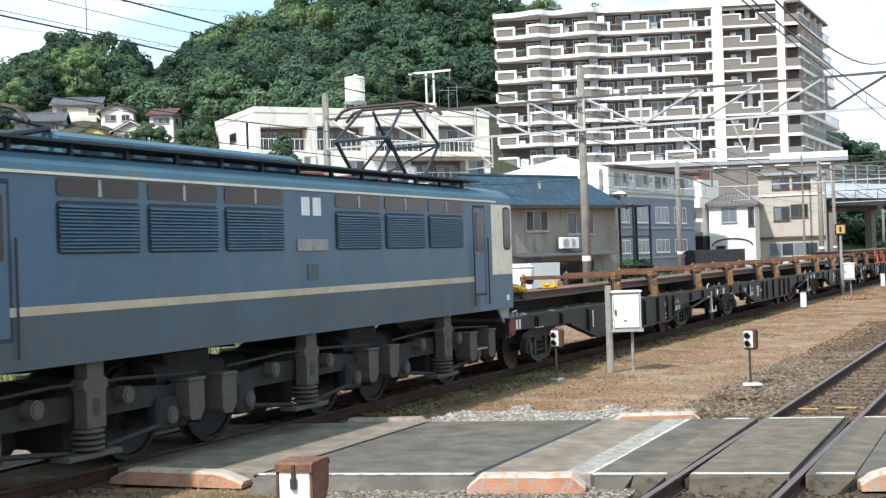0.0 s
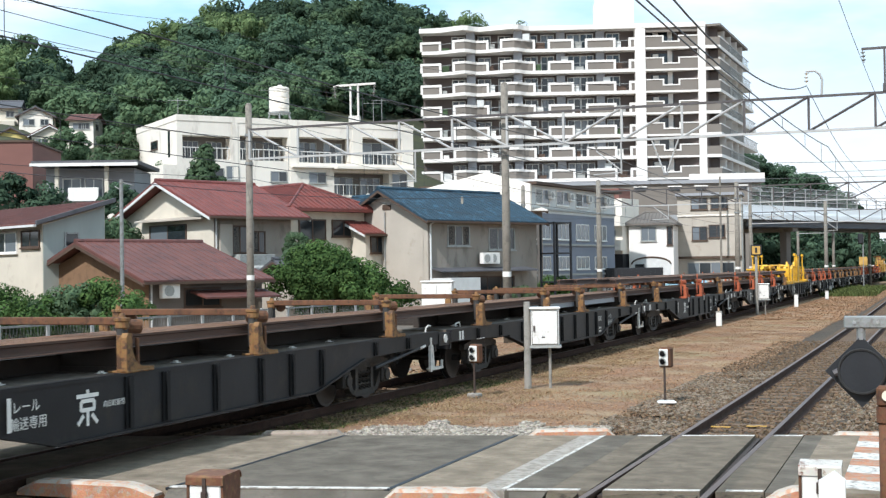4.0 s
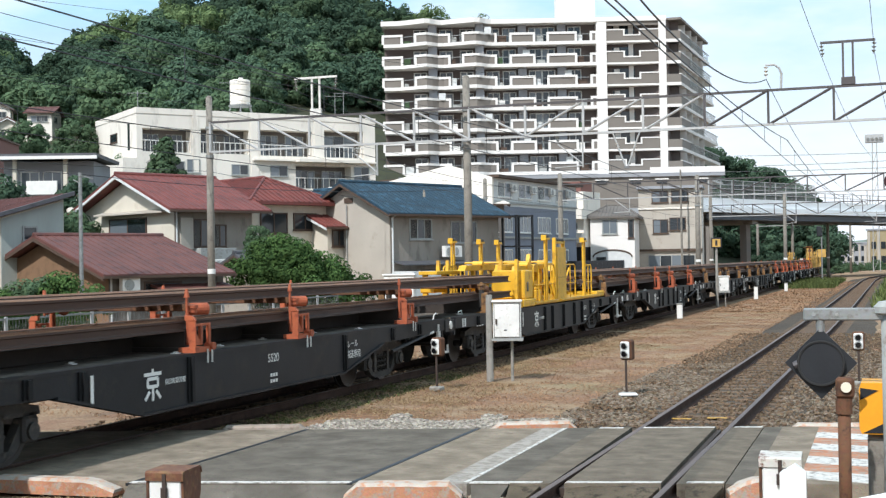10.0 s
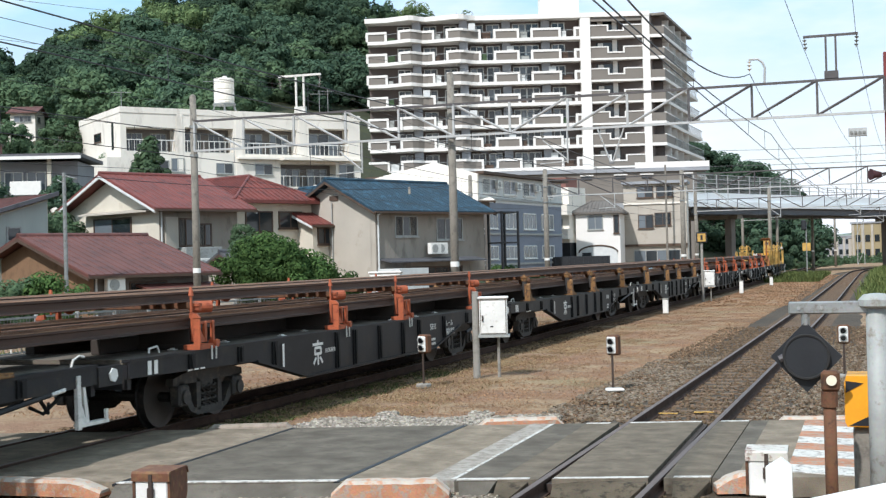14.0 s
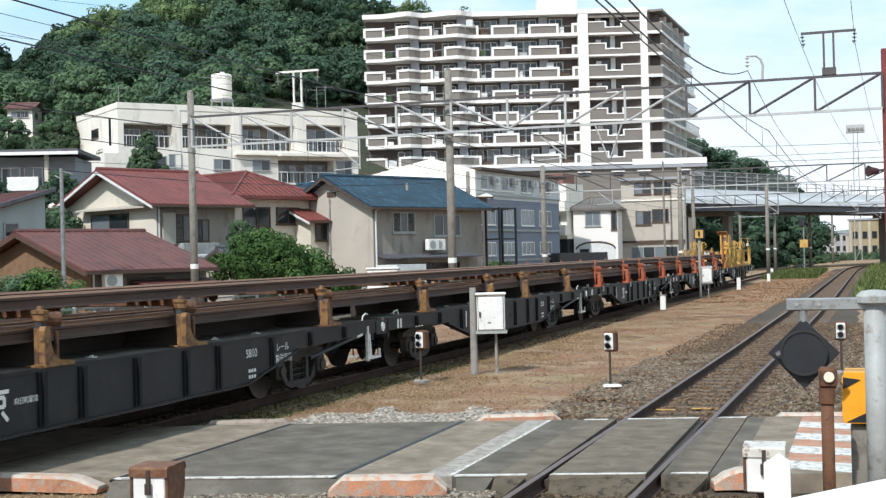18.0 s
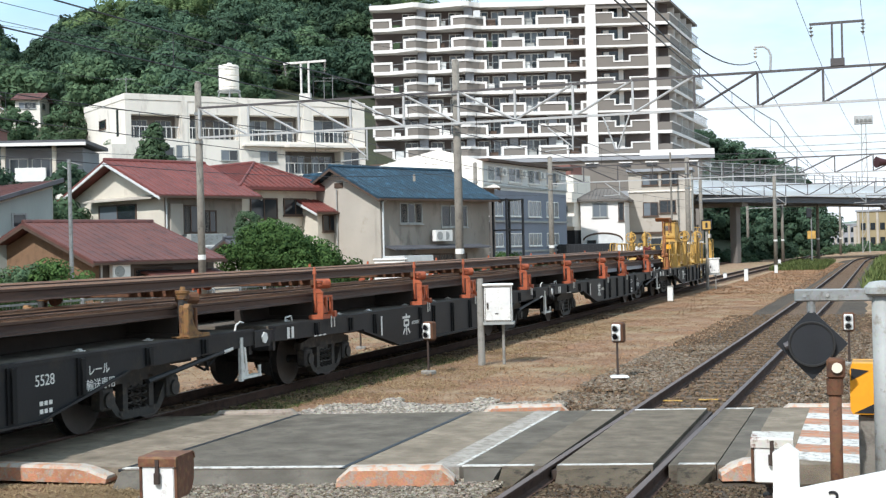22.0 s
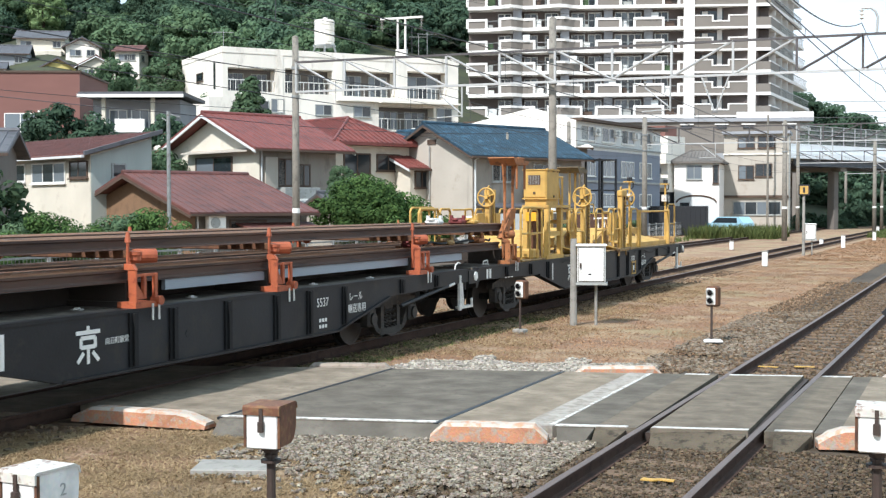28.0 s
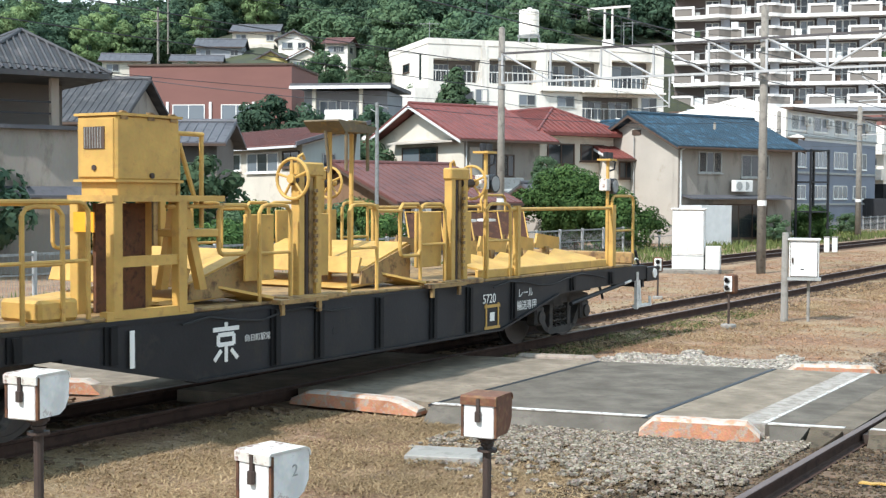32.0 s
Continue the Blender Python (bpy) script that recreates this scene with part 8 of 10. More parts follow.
SILL = [(-0.5, 0.86), (-0.5, 1.08), (15.85, 1.08), (15.85, 0.86), (12.5, 0.80), (10.75, 0.42), (4.65, 0.42), (2.9, 0.80)]
def rib_mesh(y, sx):
    zb = float(np.interp(y, [-0.5, 2.9, 4.65, 10.75, 12.5, 15.85], [0.86, 0.80, 0.42, 0.42, 0.80, 0.86]))
    return Mesh().box(sx * 1.32, sx * 1.345, y - 0.08, y + 0.08, zb + 0.02, 1.06).box(sx * 1.345, sx * 1.372, y - 0.03, y + 0.03, zb + 0.03, 1.05)


def bars(b, y, z, cols, w, h, gap, x=1.345, rows=1, rgap=0.0):
    for j in range(rows):
        for i in range(cols):
            b.box(x - 0.002, x + 0.003, y + i * (w + gap), y + i * (w + gap) + w, z - j * (h + rgap), z - j * (h + rgap) + h)


def kyo(b, y, z, s=0.40, x=1.345):
    """The large depot character, in strokes."""
    def st(y0, z0, y1, z1, t=0.045):
        d = Vector((0, y1 - y0, z1 - z0))
        n = Vector((0, -d.z, d.y)).normalized() * t / 2
        p = [Vector((x - 0.002, y + y0 * s, z + z0 * s)), Vector((x - 0.002, y + y1 * s, z + z1 * s))]
        q = [p[0] - n, p[1] - n, p[1] + n, p[0] + n]
        v = q + [k + Vector((0.006, 0, 0)) for k in q]
        b.add(v, [(0, 3, 2, 1), (4, 5, 6, 7), (0, 1, 5, 4), (1, 2, 6, 5), (2, 3, 7, 6), (3, 0, 4, 7)])
    st(0.5, 1.0, 0.5, 0.86)
    st(0.03, 0.84, 0.97, 0.84)
    for a in ((0.22, 0.70, 0.78, 0.70), (0.22, 0.70, 0.22, 0.44), (0.78, 0.70, 0.78, 0.44), (0.22, 0.46, 0.78, 0.46), (0.5, 0.44, 0.5, 0.02), (0.32, 0.32, 0.08, 0.08), (0.68, 0.32, 0.92, 0.08)):
        st(*a)


NUMBERS = {}
for text in ("5703", "5707", "5532", "5531", "5810", "5528", "5512", "5537", "5720", "5520", "5011"):
    ob_ = letters("wagon_number", text, 0.18, M["white_paint"], None, pose(0, 0, 0))
    NUMBERS[text] = ob_.data
    bpy.data.objects.remove(ob_)
WORDS = {}
for text, size in (("向日町駅常備", 0.085), ("レール", 0.15), ("輸送専用", 0.15)):
    ob_ = letters("writing", text, size, M["white_paint"], None, pose(0, 0, 0))
    WORDS[text] = ob_.data
    bpy.data.objects.remove(ob_)
CAR_NO = ("5703", "5707", "5532", "5531", "5520", "5011", "5810", "5810", "5528", "5512", "5537", "5720")
MARK_SHIFT = {0: 0.6, 1: 0.1, 2: 0.42, 3: 0.66, 4: -0.2, 5: 0.68, 8: 0.35}
DUTY_SHIFT = {1: -7.35, 3: 0.6, 5: 0.55, 7: 0.46, 2: 0.3, 4: -0.35, 6: 0.3, 8: 0.4, 9: -0.18, 10: -0.15}
STAKE_SHIFT = {0: 0.5, 8: 0.3}


FASTENING = Mesh().box(-0.06, 0.06, -0.045, 0.045, 0, 0.012).box(-0.02, 0.02, -0.03, 0.03, 0.012, 0.03).data("fastening", M["old_white"])


def wagon(k, paint="wagon_black", shift=0.0, number="5537", stakes=None, stake_y=(1.4, 6.1, 9.2, 13.85)):
    s = FIRST + PITCH * k + shift
    ms, ds = MARK_SHIFT.get(k, 0.0), DUTY_SHIFT.get(k, 0.0)
    th = thing("rail_wagon", "black long flat wagon lettered in white, used to carry rails", "wagon", group="wagons of the work train")
    w = M[paint]
    body = Mesh()
    for sx in (-1, 1):
        body.prism(SILL, 0, sx * 1.29, sx * 1.32)
    part("side_sill", body, w, th)
    fl = Mesh()
    for sx in (-1, 1):
        fl.box(sx * 1.2, sx * 1.335, -0.5, 15.85, 1.06, 1.10)
        fl.prism([(4.62, 0.395), (10.78, 0.395), (10.78, 0.425), (4.62, 0.425)], 0, sx * 1.2, sx * 1.36)
        for a, c in (((2.9, 0.80), (4.65, 0.41)), ((12.5, 0.80), (10.75, 0.41))):
            fl.prism([(a[0], a[1] - 0.02), (c[0], c[1] - 0.015), (c[0], c[1] + 0.015), (a[0], a[1] + 0.015)], 0, sx * 1.2, sx * 1.36)
    part("flange", fl, w, th)
    # one wagon is plain-sided, with few ribs and its number nearer the middle
    ny = 8.2 if k == 4 else 10.46 + ds
    ribs = (1.0, 2.4, 3.4, 5.81, 10.83, 13.0, 14.4) if k == 4 else (1.0, 2.4, 3.5 + ms, 5.87 + ms, 6.64 + ms, 7.82 + ms, 9.02 + ms, 9.92 + ms, 10.9 + ms if ny < 9 else ny + 0.68, 13.0, 14.4)
    for y in ribs:
        for sx in (-1, 1):
            # ribs are coloured darker to stand in for the shadow bands beside them
            part("rib", rib_mesh(y, sx), M["wagon_rib_shaded"], th)
    part("deck", Mesh().box(-1.28, 1.28, -0.48, 15.83, 1.04, 1.095), M["wagon_deck"], th, "brown worn steel deck")
    part("centre_sill", Mesh().box(-0.25, 0.25, -0.5, 15.85, 0.62, 1.04), w, th)
    for y0, y1 in ((-0.5, -0.42), (15.77, 15.85)):
        part("end_beam", Mesh().box(-1.28, 1.28, y0, y1, 0.72, 1.04), w, th)
    for y, d in ((-0.5, -1), (15.85, 1)):
        part("coupler", Mesh().box(-0.1, 0.1, y, y + d * 0.35, 0.80, 0.98, c=0.02).box(-0.16, 0.16, y + d * 0.33, y + d * 0.62, 0.76, 1.02, c=0.05), M["bogie"], th)
        part("brake_hose", Mesh().tube([(0.35, y, 0.85), (0.36, y + d * 0.2, 0.6), (0.3, y + d * 0.4, 0.45), (0.2, y + d * 0.55, 0.55)], 0.025, 6), M["rubber"], th)
    for yb in (2.07, 13.27):
        bg = part("bogie", BOLSTER, None, th, at=pose(0, yb, 0))
        for fm_ in BF:
            part("side_frame", fm_, None, bg)
        for sx in (-1, 1):
            for o in (-0.775, 0.775):
                part("axle_box", AXLE[sx], None, bg, at=pose(0, o, 0))
            for o in (-0.16, 0.0, 0.16):
                part("spring", COIL[sx], None, bg, at=pose(0, o, 0))
        for o in (-0.775, 0.775):
            WHEELS.append((part("wheelset", WAGON_WHEEL, None, th, at=pose(0, yb + o, 0.43)), yb + o, 0.43))
            for face in TYRE:
                part("tyre_face", face, None, WHEELS[-1][0], "pale worn tyre face")
    # end steps, grab rails and hand brake
    for sx in (-1, 1):
        part("step", Mesh().box(sx * 1.29, sx * 1.34, 15.42, 15.49, 0.36, 1.0).prism([(15.49, 0.42), (15.62, 0.42), (15.49, 0.72)], 0, sx * 1.305, sx * 1.325).prism([(15.62, 0.42), (15.69, 0.42), (15.62, 0.86), (15.57, 0.86)], 0, sx * 1.27, sx * 1.31).box(sx * 1.22, sx * 1.34, 15.49, 16.05, 0.385, 0.425).box(sx * 1.30, sx * 1.33, 16.0, 16.05, 0.425, 0.55), M["old_white"], th, "scuffed white painted step")
        part("grab_rail", Mesh().tube([(sx * 1.2, 15.5, 1.1), (sx * 1.2, 15.54, 1.18), (sx * 1.2, 15.66, 1.22), (sx * 1.2, 15.76, 1.2)], 0.014, 6), M["old_white"], th, "white grab rail")
        part("corner_plate", Mesh().box(sx * 1.2, sx * 1.34, 15.85, 16.35, 0.82, 1.06), w, th)
        part("hand_rail", Mesh().tube([(sx * 1.1, 16.45 - 17.05 + 0.9, 1.12), (sx * 1.1, 0.3, 1.18), (sx * 1.1, 0.5, 1.2), (sx * 1.1, 0.55, 1.11)], 0.014, 6), M["old_white"], th, "white hand rail")
        part("brake_lever", Mesh().cyl((sx * 1.30, 13.0, 0.62), (sx * 1.30, 15.2, 0.86), 0.035, 6), w, th)
        part("lever_mark", Mesh().cyl((sx * 1.31, 14.95, 0.833), (sx * 1.31, 15.2, 0.861), 0.03, 6), M["old_white"], th, "white lever end")
        part("brake_disc", Mesh().cyl((sx * 1.3, 16.15, 0.95), (sx * 1.36, 16.15, 0.95), 0.09, 6), M["white_paint"], th, "pale hexagonal brake plate")
    # lettering on the viewer's side
    wp = M["white_paint"]
    for o in (-0.09, 0.06):
        part("end_mark", Mesh().box(1.322, 1.328, o, o + 0.085, 0.87, 1.05), wp, th, "white painted bar")
    part("post_mark", Mesh().box(1.352, 1.357, 3.72 + ms, 3.78 + ms, 0.64, 1.0), wp, th, "white painted bar")
    ky = Mesh()
    kyo(ky, 4.88 + ms, 0.55, 0.42, 1.324)
    part("depot_character", ky, wp, th, "large white depot character")
    for nm, args in (("load_writing", (ny - 0.1, 0.58, 3, 0.055, 0.05, 0.03, 1.324, 2, 0.04)), ("small_writing", (0.9, 0.83, 3, 0.12, 0.02, 0.05, 1.324))):
        mk = Mesh()
        bars(mk, *args)
        if not (k == 11 and nm == "load_writing"):
            part(nm, mk, wp, th, "small white writing")
    if k == 11:
        # a pale yellow frame with ticks on the side of the last wagon
        yf = 10.36 + ds
        part("side_frame", Mesh().box(1.324, 1.334, yf, yf + 0.03, 0.44, 0.80).box(1.324, 1.334, yf + 0.33, yf + 0.36, 0.44, 0.80).box(1.324, 1.334, yf - 0.03, yf + 0.39, 0.44, 0.48).box(1.324, 1.334, yf - 0.03, yf + 0.39, 0.74, 0.78), M["yellow_old"], th, "pale yellow painted frame")
        part("small_writing", Mesh().box(1.324, 1.33, yf + 0.12, yf + 0.24, 0.55, 0.67), wp, th, "small white writing")
    part("depot_writing", WORDS["向日町駅常備"], None, th, "white station writing", pose(1.326, 5.63 + ms, 0.77, 90, 0, 90))
    part("load_name", WORDS["レール"], None, th, "white duty writing", pose(1.326, 11.5 + ds, 0.88, 90, 0, 90))
    part("duty_writing", WORDS["輸送専用"], None, th, "white duty writing", pose(1.326, 11.54 + ds, 0.70, 90, 0, 90))
    part("wagon_number", NUMBERS[number], None, th, "white wagon number", pose(1.326, ny, 0.86, 90, 0, 90))
    if k in (8, 10, 11):
        part("drain_hole", Mesh().cyl((1.318, 7.72 if k == 8 else 6.95, 0.72), (1.324, 7.72 if k == 8 else 6.95, 0.72), 0.05, 12), M["rubber"], th, "dark round hole")
    r_ = random.Random(k + 40)
    for i in range(9):
        y = 1.0 + 1.6 * i + r_.uniform(-0.3, 0.3)
        part("fastening", FASTENING, None, th, at=pose(r_.uniform(0.75, 1.1), y, 1.095, 0, 0, r_.uniform(-20, 20)))
    if stakes:
        # added filler beams that only keep the gap under the rails dark
        for x in (-0.95, 0.12):
            part("timber", Mesh().box(x, x + 0.16, 0.4, 15.2, 1.095, 1.30, c=0.01), M["timber_dark"], th, "dark filler beam added under the rails")
        for y in stake_y:
            # one wagon carries cradles of both makes
            kind = "stake_orange" if k == 3 and y in (6.1, 9.2) else stakes
            stake_frame(th, y + STAKE_SHIFT.get(k, 0.0), M[kind], kind == "stake_orange")
    return rolling(th, s)


def stake_frame(th, y, m, hooped):
    """A cross bearer on the deck with open stakes that hold two tiers of rails."""
    fr = part("cross_bearer", Mesh().box(-1.2, 1.2, y - 0.10, y + 0.10, 1.095, 1.16).box(-1.1, 1.1, y - 0.06, y + 0.06, 1.16, 1.385), M["timber_dark"], th, "dark cross bearer")
    for sx in (-1, 1):
        if not hooped:
            curve = [(y + 0.02 + 0.26 * (1 - math.cos(q)), 1.16 + 0.30 * (1 - math.sin(q))) for q in [math.pi / 2 * i / 6 for i in range(7)]]
            part("stake_plate", Mesh().prism([(y - 0.2, 1.10), (y - 0.2, 1.52), (y - 0.17, 1.57), (y - 0.11, 1.57), (y - 0.09, 1.50)] + [(q0 - 0.11, z0) for q0, z0 in curve] + [(y + 0.36, 1.15), (y + 0.36, 1.10)], 0, sx * 1.27, sx * 1.35), m, fr, "curved ochre cradle")
            part("back_plate", Mesh().box(sx * 1.20, sx * 1.27, y - 0.2, y - 0.13, 1.10, 1.55, c=0.01), m, fr)
            part("guide_tube", Mesh().cyl((sx * 1.25, y + 0.16, 1.16), (sx * 1.25, y + 0.16, 1.50), 0.028, 8).cyl((sx * 1.22, y + 0.05, 1.16), (sx * 1.22, y + 0.05, 1.56), 0.035, 8), M["rust"], fr, "rusty tubes")
            part("foot", Mesh().box(sx * 1.08, sx * 1.36, y - 0.2, y + 0.36, 1.098, 1.125, c=0.006), m, fr)
            part("pin", Mesh().cyl((sx * 1.15, y, 1.75), (sx * 1.15, y, 1.80), 0.045, 8, 0.03), m, fr)
            part("drum", Mesh().cyl((sx * 1.02, y + 0.10, 1.63), (sx * 1.16, y + 0.34, 1.63), 0.09, 12), M["rust"], fr, "rusty drum")
            part("stake_core", Mesh().box(sx * 1.10, sx * 1.2, y - 0.07, y + 0.06, 1.2, 1.66, c=0.02), M["bogie"], fr)
            part("stake_head", Mesh().lathe([(0.05, 1.60), (0.085, 1.63), (0.085, 1.70), (0.10, 1.71), (0.10, 1.745), (0.03, 1.752)], 12, pose(sx * 1.15, y, 0)), m, fr)
            continue
        part("stake_plate", Mesh().box(sx * 1.25, sx * 1.36, y - 0.21, y - 0.18, 1.10, 1.54, c=0.008).prism([(sx * 1.20, 1.54), (sx * 1.36, 1.54), (sx * 1.31, 1.60), (sx * 1.20, 1.61)], 1, y - 0.22, y - 0.17).prism([(y - 0.16, 1.2), (y - 0.16, 1.38), (y - 0.01, 1.2)], 0, sx * 1.30, sx * 1.34), m, fr)
        part("foot", Mesh().prism([(y - 0.22, 1.10), (y + 0.2, 1.10), (y + 0.27, 1.12), (y + 0.26, 1.15), (y + 0.12, 1.17), (y - 0.22, 1.17)], 0, sx * 1.10, sx * 1.36), m, fr)
        for o in (-0.02, 0.19):
            part("stake_post", Mesh().box(sx * 1.30, sx * 1.35, y + o - 0.028, y + o + 0.028, 1.2, 1.49, c=0.008), m, fr)
        part("stake_bar", Mesh().box(sx * 1.31, sx * 1.34, y - 0.16, y + 0.23, 1.46, 1.49), m, fr)
        part("inner_post", Mesh().box(sx * 1.10, sx * 1.15, y - 0.03, y + 0.07, 1.2, 1.63, c=0.01), m, fr)
        part("hinge", Mesh().cyl((sx * 1.27, y + 0.22, 1.17), (sx * 1.40, y + 0.22, 1.17), 0.055, 12), m, fr)
        part("stake_head", Mesh().lathe([(0.05, 1.62), (0.075, 1.64), (0.075, 1.69), (0.09, 1.70), (0.09, 1.74), (0.03, 1.75)], 12, pose(sx * 1.16, y + 0.03, 0)), m, fr)
        part("finger", Mesh().box(sx * 1.15, sx * 1.18, y - 0.12, y - 0.08, 1.6, 1.86, c=0.008).cyl((sx * 1.165, y - 0.10, 1.85), (sx * 1.165, y - 0.10, 1.97), 0.038, 8, 0.02), m, fr)
        dr = part("drum", Mesh().cyl((sx * 1.02, y + 0.14, 1.68), (sx * 1.20, y + 0.38, 1.68), 0.085, 14), m, fr)
        part("bore", Mesh().cyl((sx * 1.195, y + 0.373, 1.68), (sx * 1.203, y + 0.383, 1.68), 0.065, 14), M["box_dark"], dr)
        for o in (0.08, 0.2):
            part("tie_rod", Mesh().cyl((sx * 1.375, y + o, 0.95), (sx * 1.375, y + o, 1.14), 0.013, 6), M["old_white"], fr)
    part("upper_bearer", Mesh().box(-1.15, 1.15, y - 0.05, y + 0.05, 1.66, 1.755, c=0.01), M["rust"], fr)


STAKE = {0: "stake_ochre", 1: "stake_ochre", 2: "stake_ochre", 3: "stake_ochre", 4: "stake_orange", 6: "stake_orange", 7: "stake_ochre", 8: "stake_ochre", 9: "stake_orange", 10: "stake_orange"}
WAGONS = {}
for k in range(12):
    WAGONS[k] = wagon(k, shift=-0.2 if k == 11 else 0.0, number=CAR_NO[k], stakes=STAKE.get(k), stake_y=(6.1, 9.2, 13.85) if k == 0 else (1.4, 6.1, 9.2, 13.85))
stake_frame(WAGONS[11], 1.3, M["rust_orange"], True)
for y in (1.8, 13.9):
    stake_frame(WAGONS[5], y, M["stake_ochre"], False)
part("buffer_disc", Mesh().cyl((1.34, -0.35, 0.93), (1.36, -0.35, 0.93), 0.17, 16), M["rust_red"], WAGONS[0], "dark red disc")

# long rails laid over the wagons in two tiers
LOAD = [(q[0] * 1.0, q[1] + 0.153) for q in RAIL]


def load_rail(y0, y1, x, z, clean=False):
    b = Mesh()
    n = len(LOAD)
    ys = [y0, y1]
    for y in ys:
        b.v += [(x + q[0], y, z + q[1]) for q in LOAD]
    for i in range(n):
        b.f.append((i, n + i, n + (i + 1) % n, (i + 1) % n))
        # top faces take a lighter rust that paints the sunlight on them
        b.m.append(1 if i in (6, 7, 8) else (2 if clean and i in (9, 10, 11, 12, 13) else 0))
    b.f += [tuple(range(n)), tuple(reversed(range(n, 2 * n)))]
    b.m += [0, 0]
    ob = solo("long_rail", b, (M["rail_load"], M["rail_load_lit"], M["rail_clean"]), "long rusty steel rail carried on the wagons", "rail", group="rails on the train")
    return rolling(ob, 0.0)


lower = [1.02 - 0.148 * i for i in range(6)]
for i, x in enumerate(lower):
    load_rail(8.9 + 0.35 * (i % 3), (97.5 if x > 0.3 else 101.3) - 0.2 * (i % 4), x, 1.385)
for i, x in enumerate(lower + [-x for x in lower]):
    load_rail((105.4 if x > 0.3 else 101.6) + 0.3 * (i % 3), 196.5 - 0.25 * (i % 3), x, 1.385)
for i, x in enumerate((0.98, 0.78, 0.58, 0.38, -0.38, -0.58, -0.78, -0.98)):
    load_rail(55.9 + 0.5 * (i % 3), (97.5 if x > 0 else 101.2) - 0.2 * (i % 3), x, 1.757)
    load_rail((105.6 if x > 0 else 101.5) + 0.2 * (i % 2), 197.3 - 0.3 * (i % 3), x, 1.757)
# pale steel rail lengths in the lower tier
for s0, s1 in ((47.0, 55.4), (185.2, 194.5)):
    b = Mesh().box(1.0, 1.06, s0, s1, 1.25, 1.375)
    rolling(solo("steel_strip", b, M["rail_clean"], "clean grey steel strip lying beside the rusty rails", "steel strip"), 0.0)
def rail_clamp(y, x, z, paint, label):
    cl = thing("rail_clamp", label, "clamp", group="rail clamps")
    part("jaw", Mesh().box(x - 0.15, x + 0.15, -0.13, 0.13, z, z + 0.09, c=0.03).box(x - 0.06, x + 0.06, -0.16, 0.16, z + 0.06, z + 0.12, c=0.02), M[paint], cl)
    for o in (-0.09, 0.09):
        part("bolt", Mesh().cyl((x + o, o, z + 0.08), (x + o, o, z + 0.17), 0.04, 8), M[paint], cl)
    part("tongue", Mesh().box(x - 0.2, x - 0.1, -0.22, 0.1, z - 0.02, z + 0.03, c=0.01), M["rust"], cl)
    rolling(cl, y)


for y in (9.25, 11.0):
    rail_clamp(y, 0.8, 1.53, "yellow", "yellow rail clamp on the end of the load")
for y, x, z, paint, label in ((195.4, 0.85, 1.91, "yellow_old", "yellow and worn rail clamp on the upper rails"), (195.15, 0.7, 1.91, "rust_red", "red rail clamp on the upper rails"), (194.5, 0.5, 1.91, "old_white", "pale rail clamp on the upper rails"),
                              (192.6, 0.9, 1.54, "rust_red", "red rail clamp on the lower rails"), (194.1, 0.9, 1.54, "yellow_dirty", "dirty yellow rail clamp on the lower rails"), (194.9, 0.85, 1.54, "old_white", "pale rail clamp on the lower rails"),
                              (195.6, 0.9, 1.54, "rust_orange", "orange rail clamp on the lower rails"), (196.0, 0.75, 1.54, "yellow_old", "yellow rail clamp on the lower rails")):
    rail_clamp(y, x, z, paint, label)
hs = thing("hydraulic_hose", "black hose lying over the rail ends", "hose")
part("hose", Mesh().tube([(0.95 - 0.06 * math.sin(i * 1.3), 193.0 + 0.22 * i, 1.57 + 0.04 * math.sin(i * 0.9) ** 2) for i in range(16)], 0.022, 6), M["rubber"], hs)
rolling(hs, 0.0)


def handrail(name, th, m, y0, y1, x, z0, zt, mids=(0.5,), r=0.03):
    b = Mesh()
    b.tube([(x, y0, z0), (x, y0, zt - 0.08), (x, y0 + 0.05, zt - 0.02), (x, y0 + 0.12, zt), (x, y1 - 0.12, zt), (x, y1 - 0.05, zt - 0.02), (x, y1, zt - 0.08), (x, y1, z0)], r, 7)
    for f in mids:
        b.cyl((x, y0, z0 + (zt - z0) * f), (x, y1, z0 + (zt - z0) * f), r * 0.8, 7)
    return part(name, b, m, th)


def hand_wheel(th, m, x, y, z, r=0.27, axis="y"):
    b = Mesh()
    c = Vector((x, y, z))
    e = (Vector((1, 0, 0)), Vector((0, 0, 1)))
    b.tube([c + e[0] * r * math.cos(2 * math.pi * i / 20) + e[1] * r * math.sin(2 * math.pi * i / 20) for i in range(20)], 0.02, 7, closed=True)
    for i in range(5):
        a = 2 * math.pi * (i + 0.3) / 5
        b.cyl(c, c + (e[0] * math.cos(a) + e[1] * math.sin(a)) * r, 0.016, 6)
    b.cyl(c + Vector((0, -0.05, 0)), c + Vector((0, 0.12, 0)), 0.05, 10)
    return part("hand_wheel", b, m, th, "yellow spoked hand wheel")


# ---- yellow winch frame on the middle wagon ----
mc = thing("rail_handling_machine", "bright yellow rail handling machine with masts, arms and railings", "machine")
Y = M["yellow"]
part("bed", Mesh().box(-1.34, 1.34, 3.2, 12.4, 1.13, 1.21, c=0.01), Y, mc)
part("front_tray", Mesh().box(0.25, 1.34, 2.1, 3.05, 1.11, 1.30, c=0.03), Y, mc, "low yellow tray")
part("tray_inside", Mesh().box(0.35, 1.24, 2.2, 2.95, 1.302, 1.308), M["yellow_dirty"], mc)
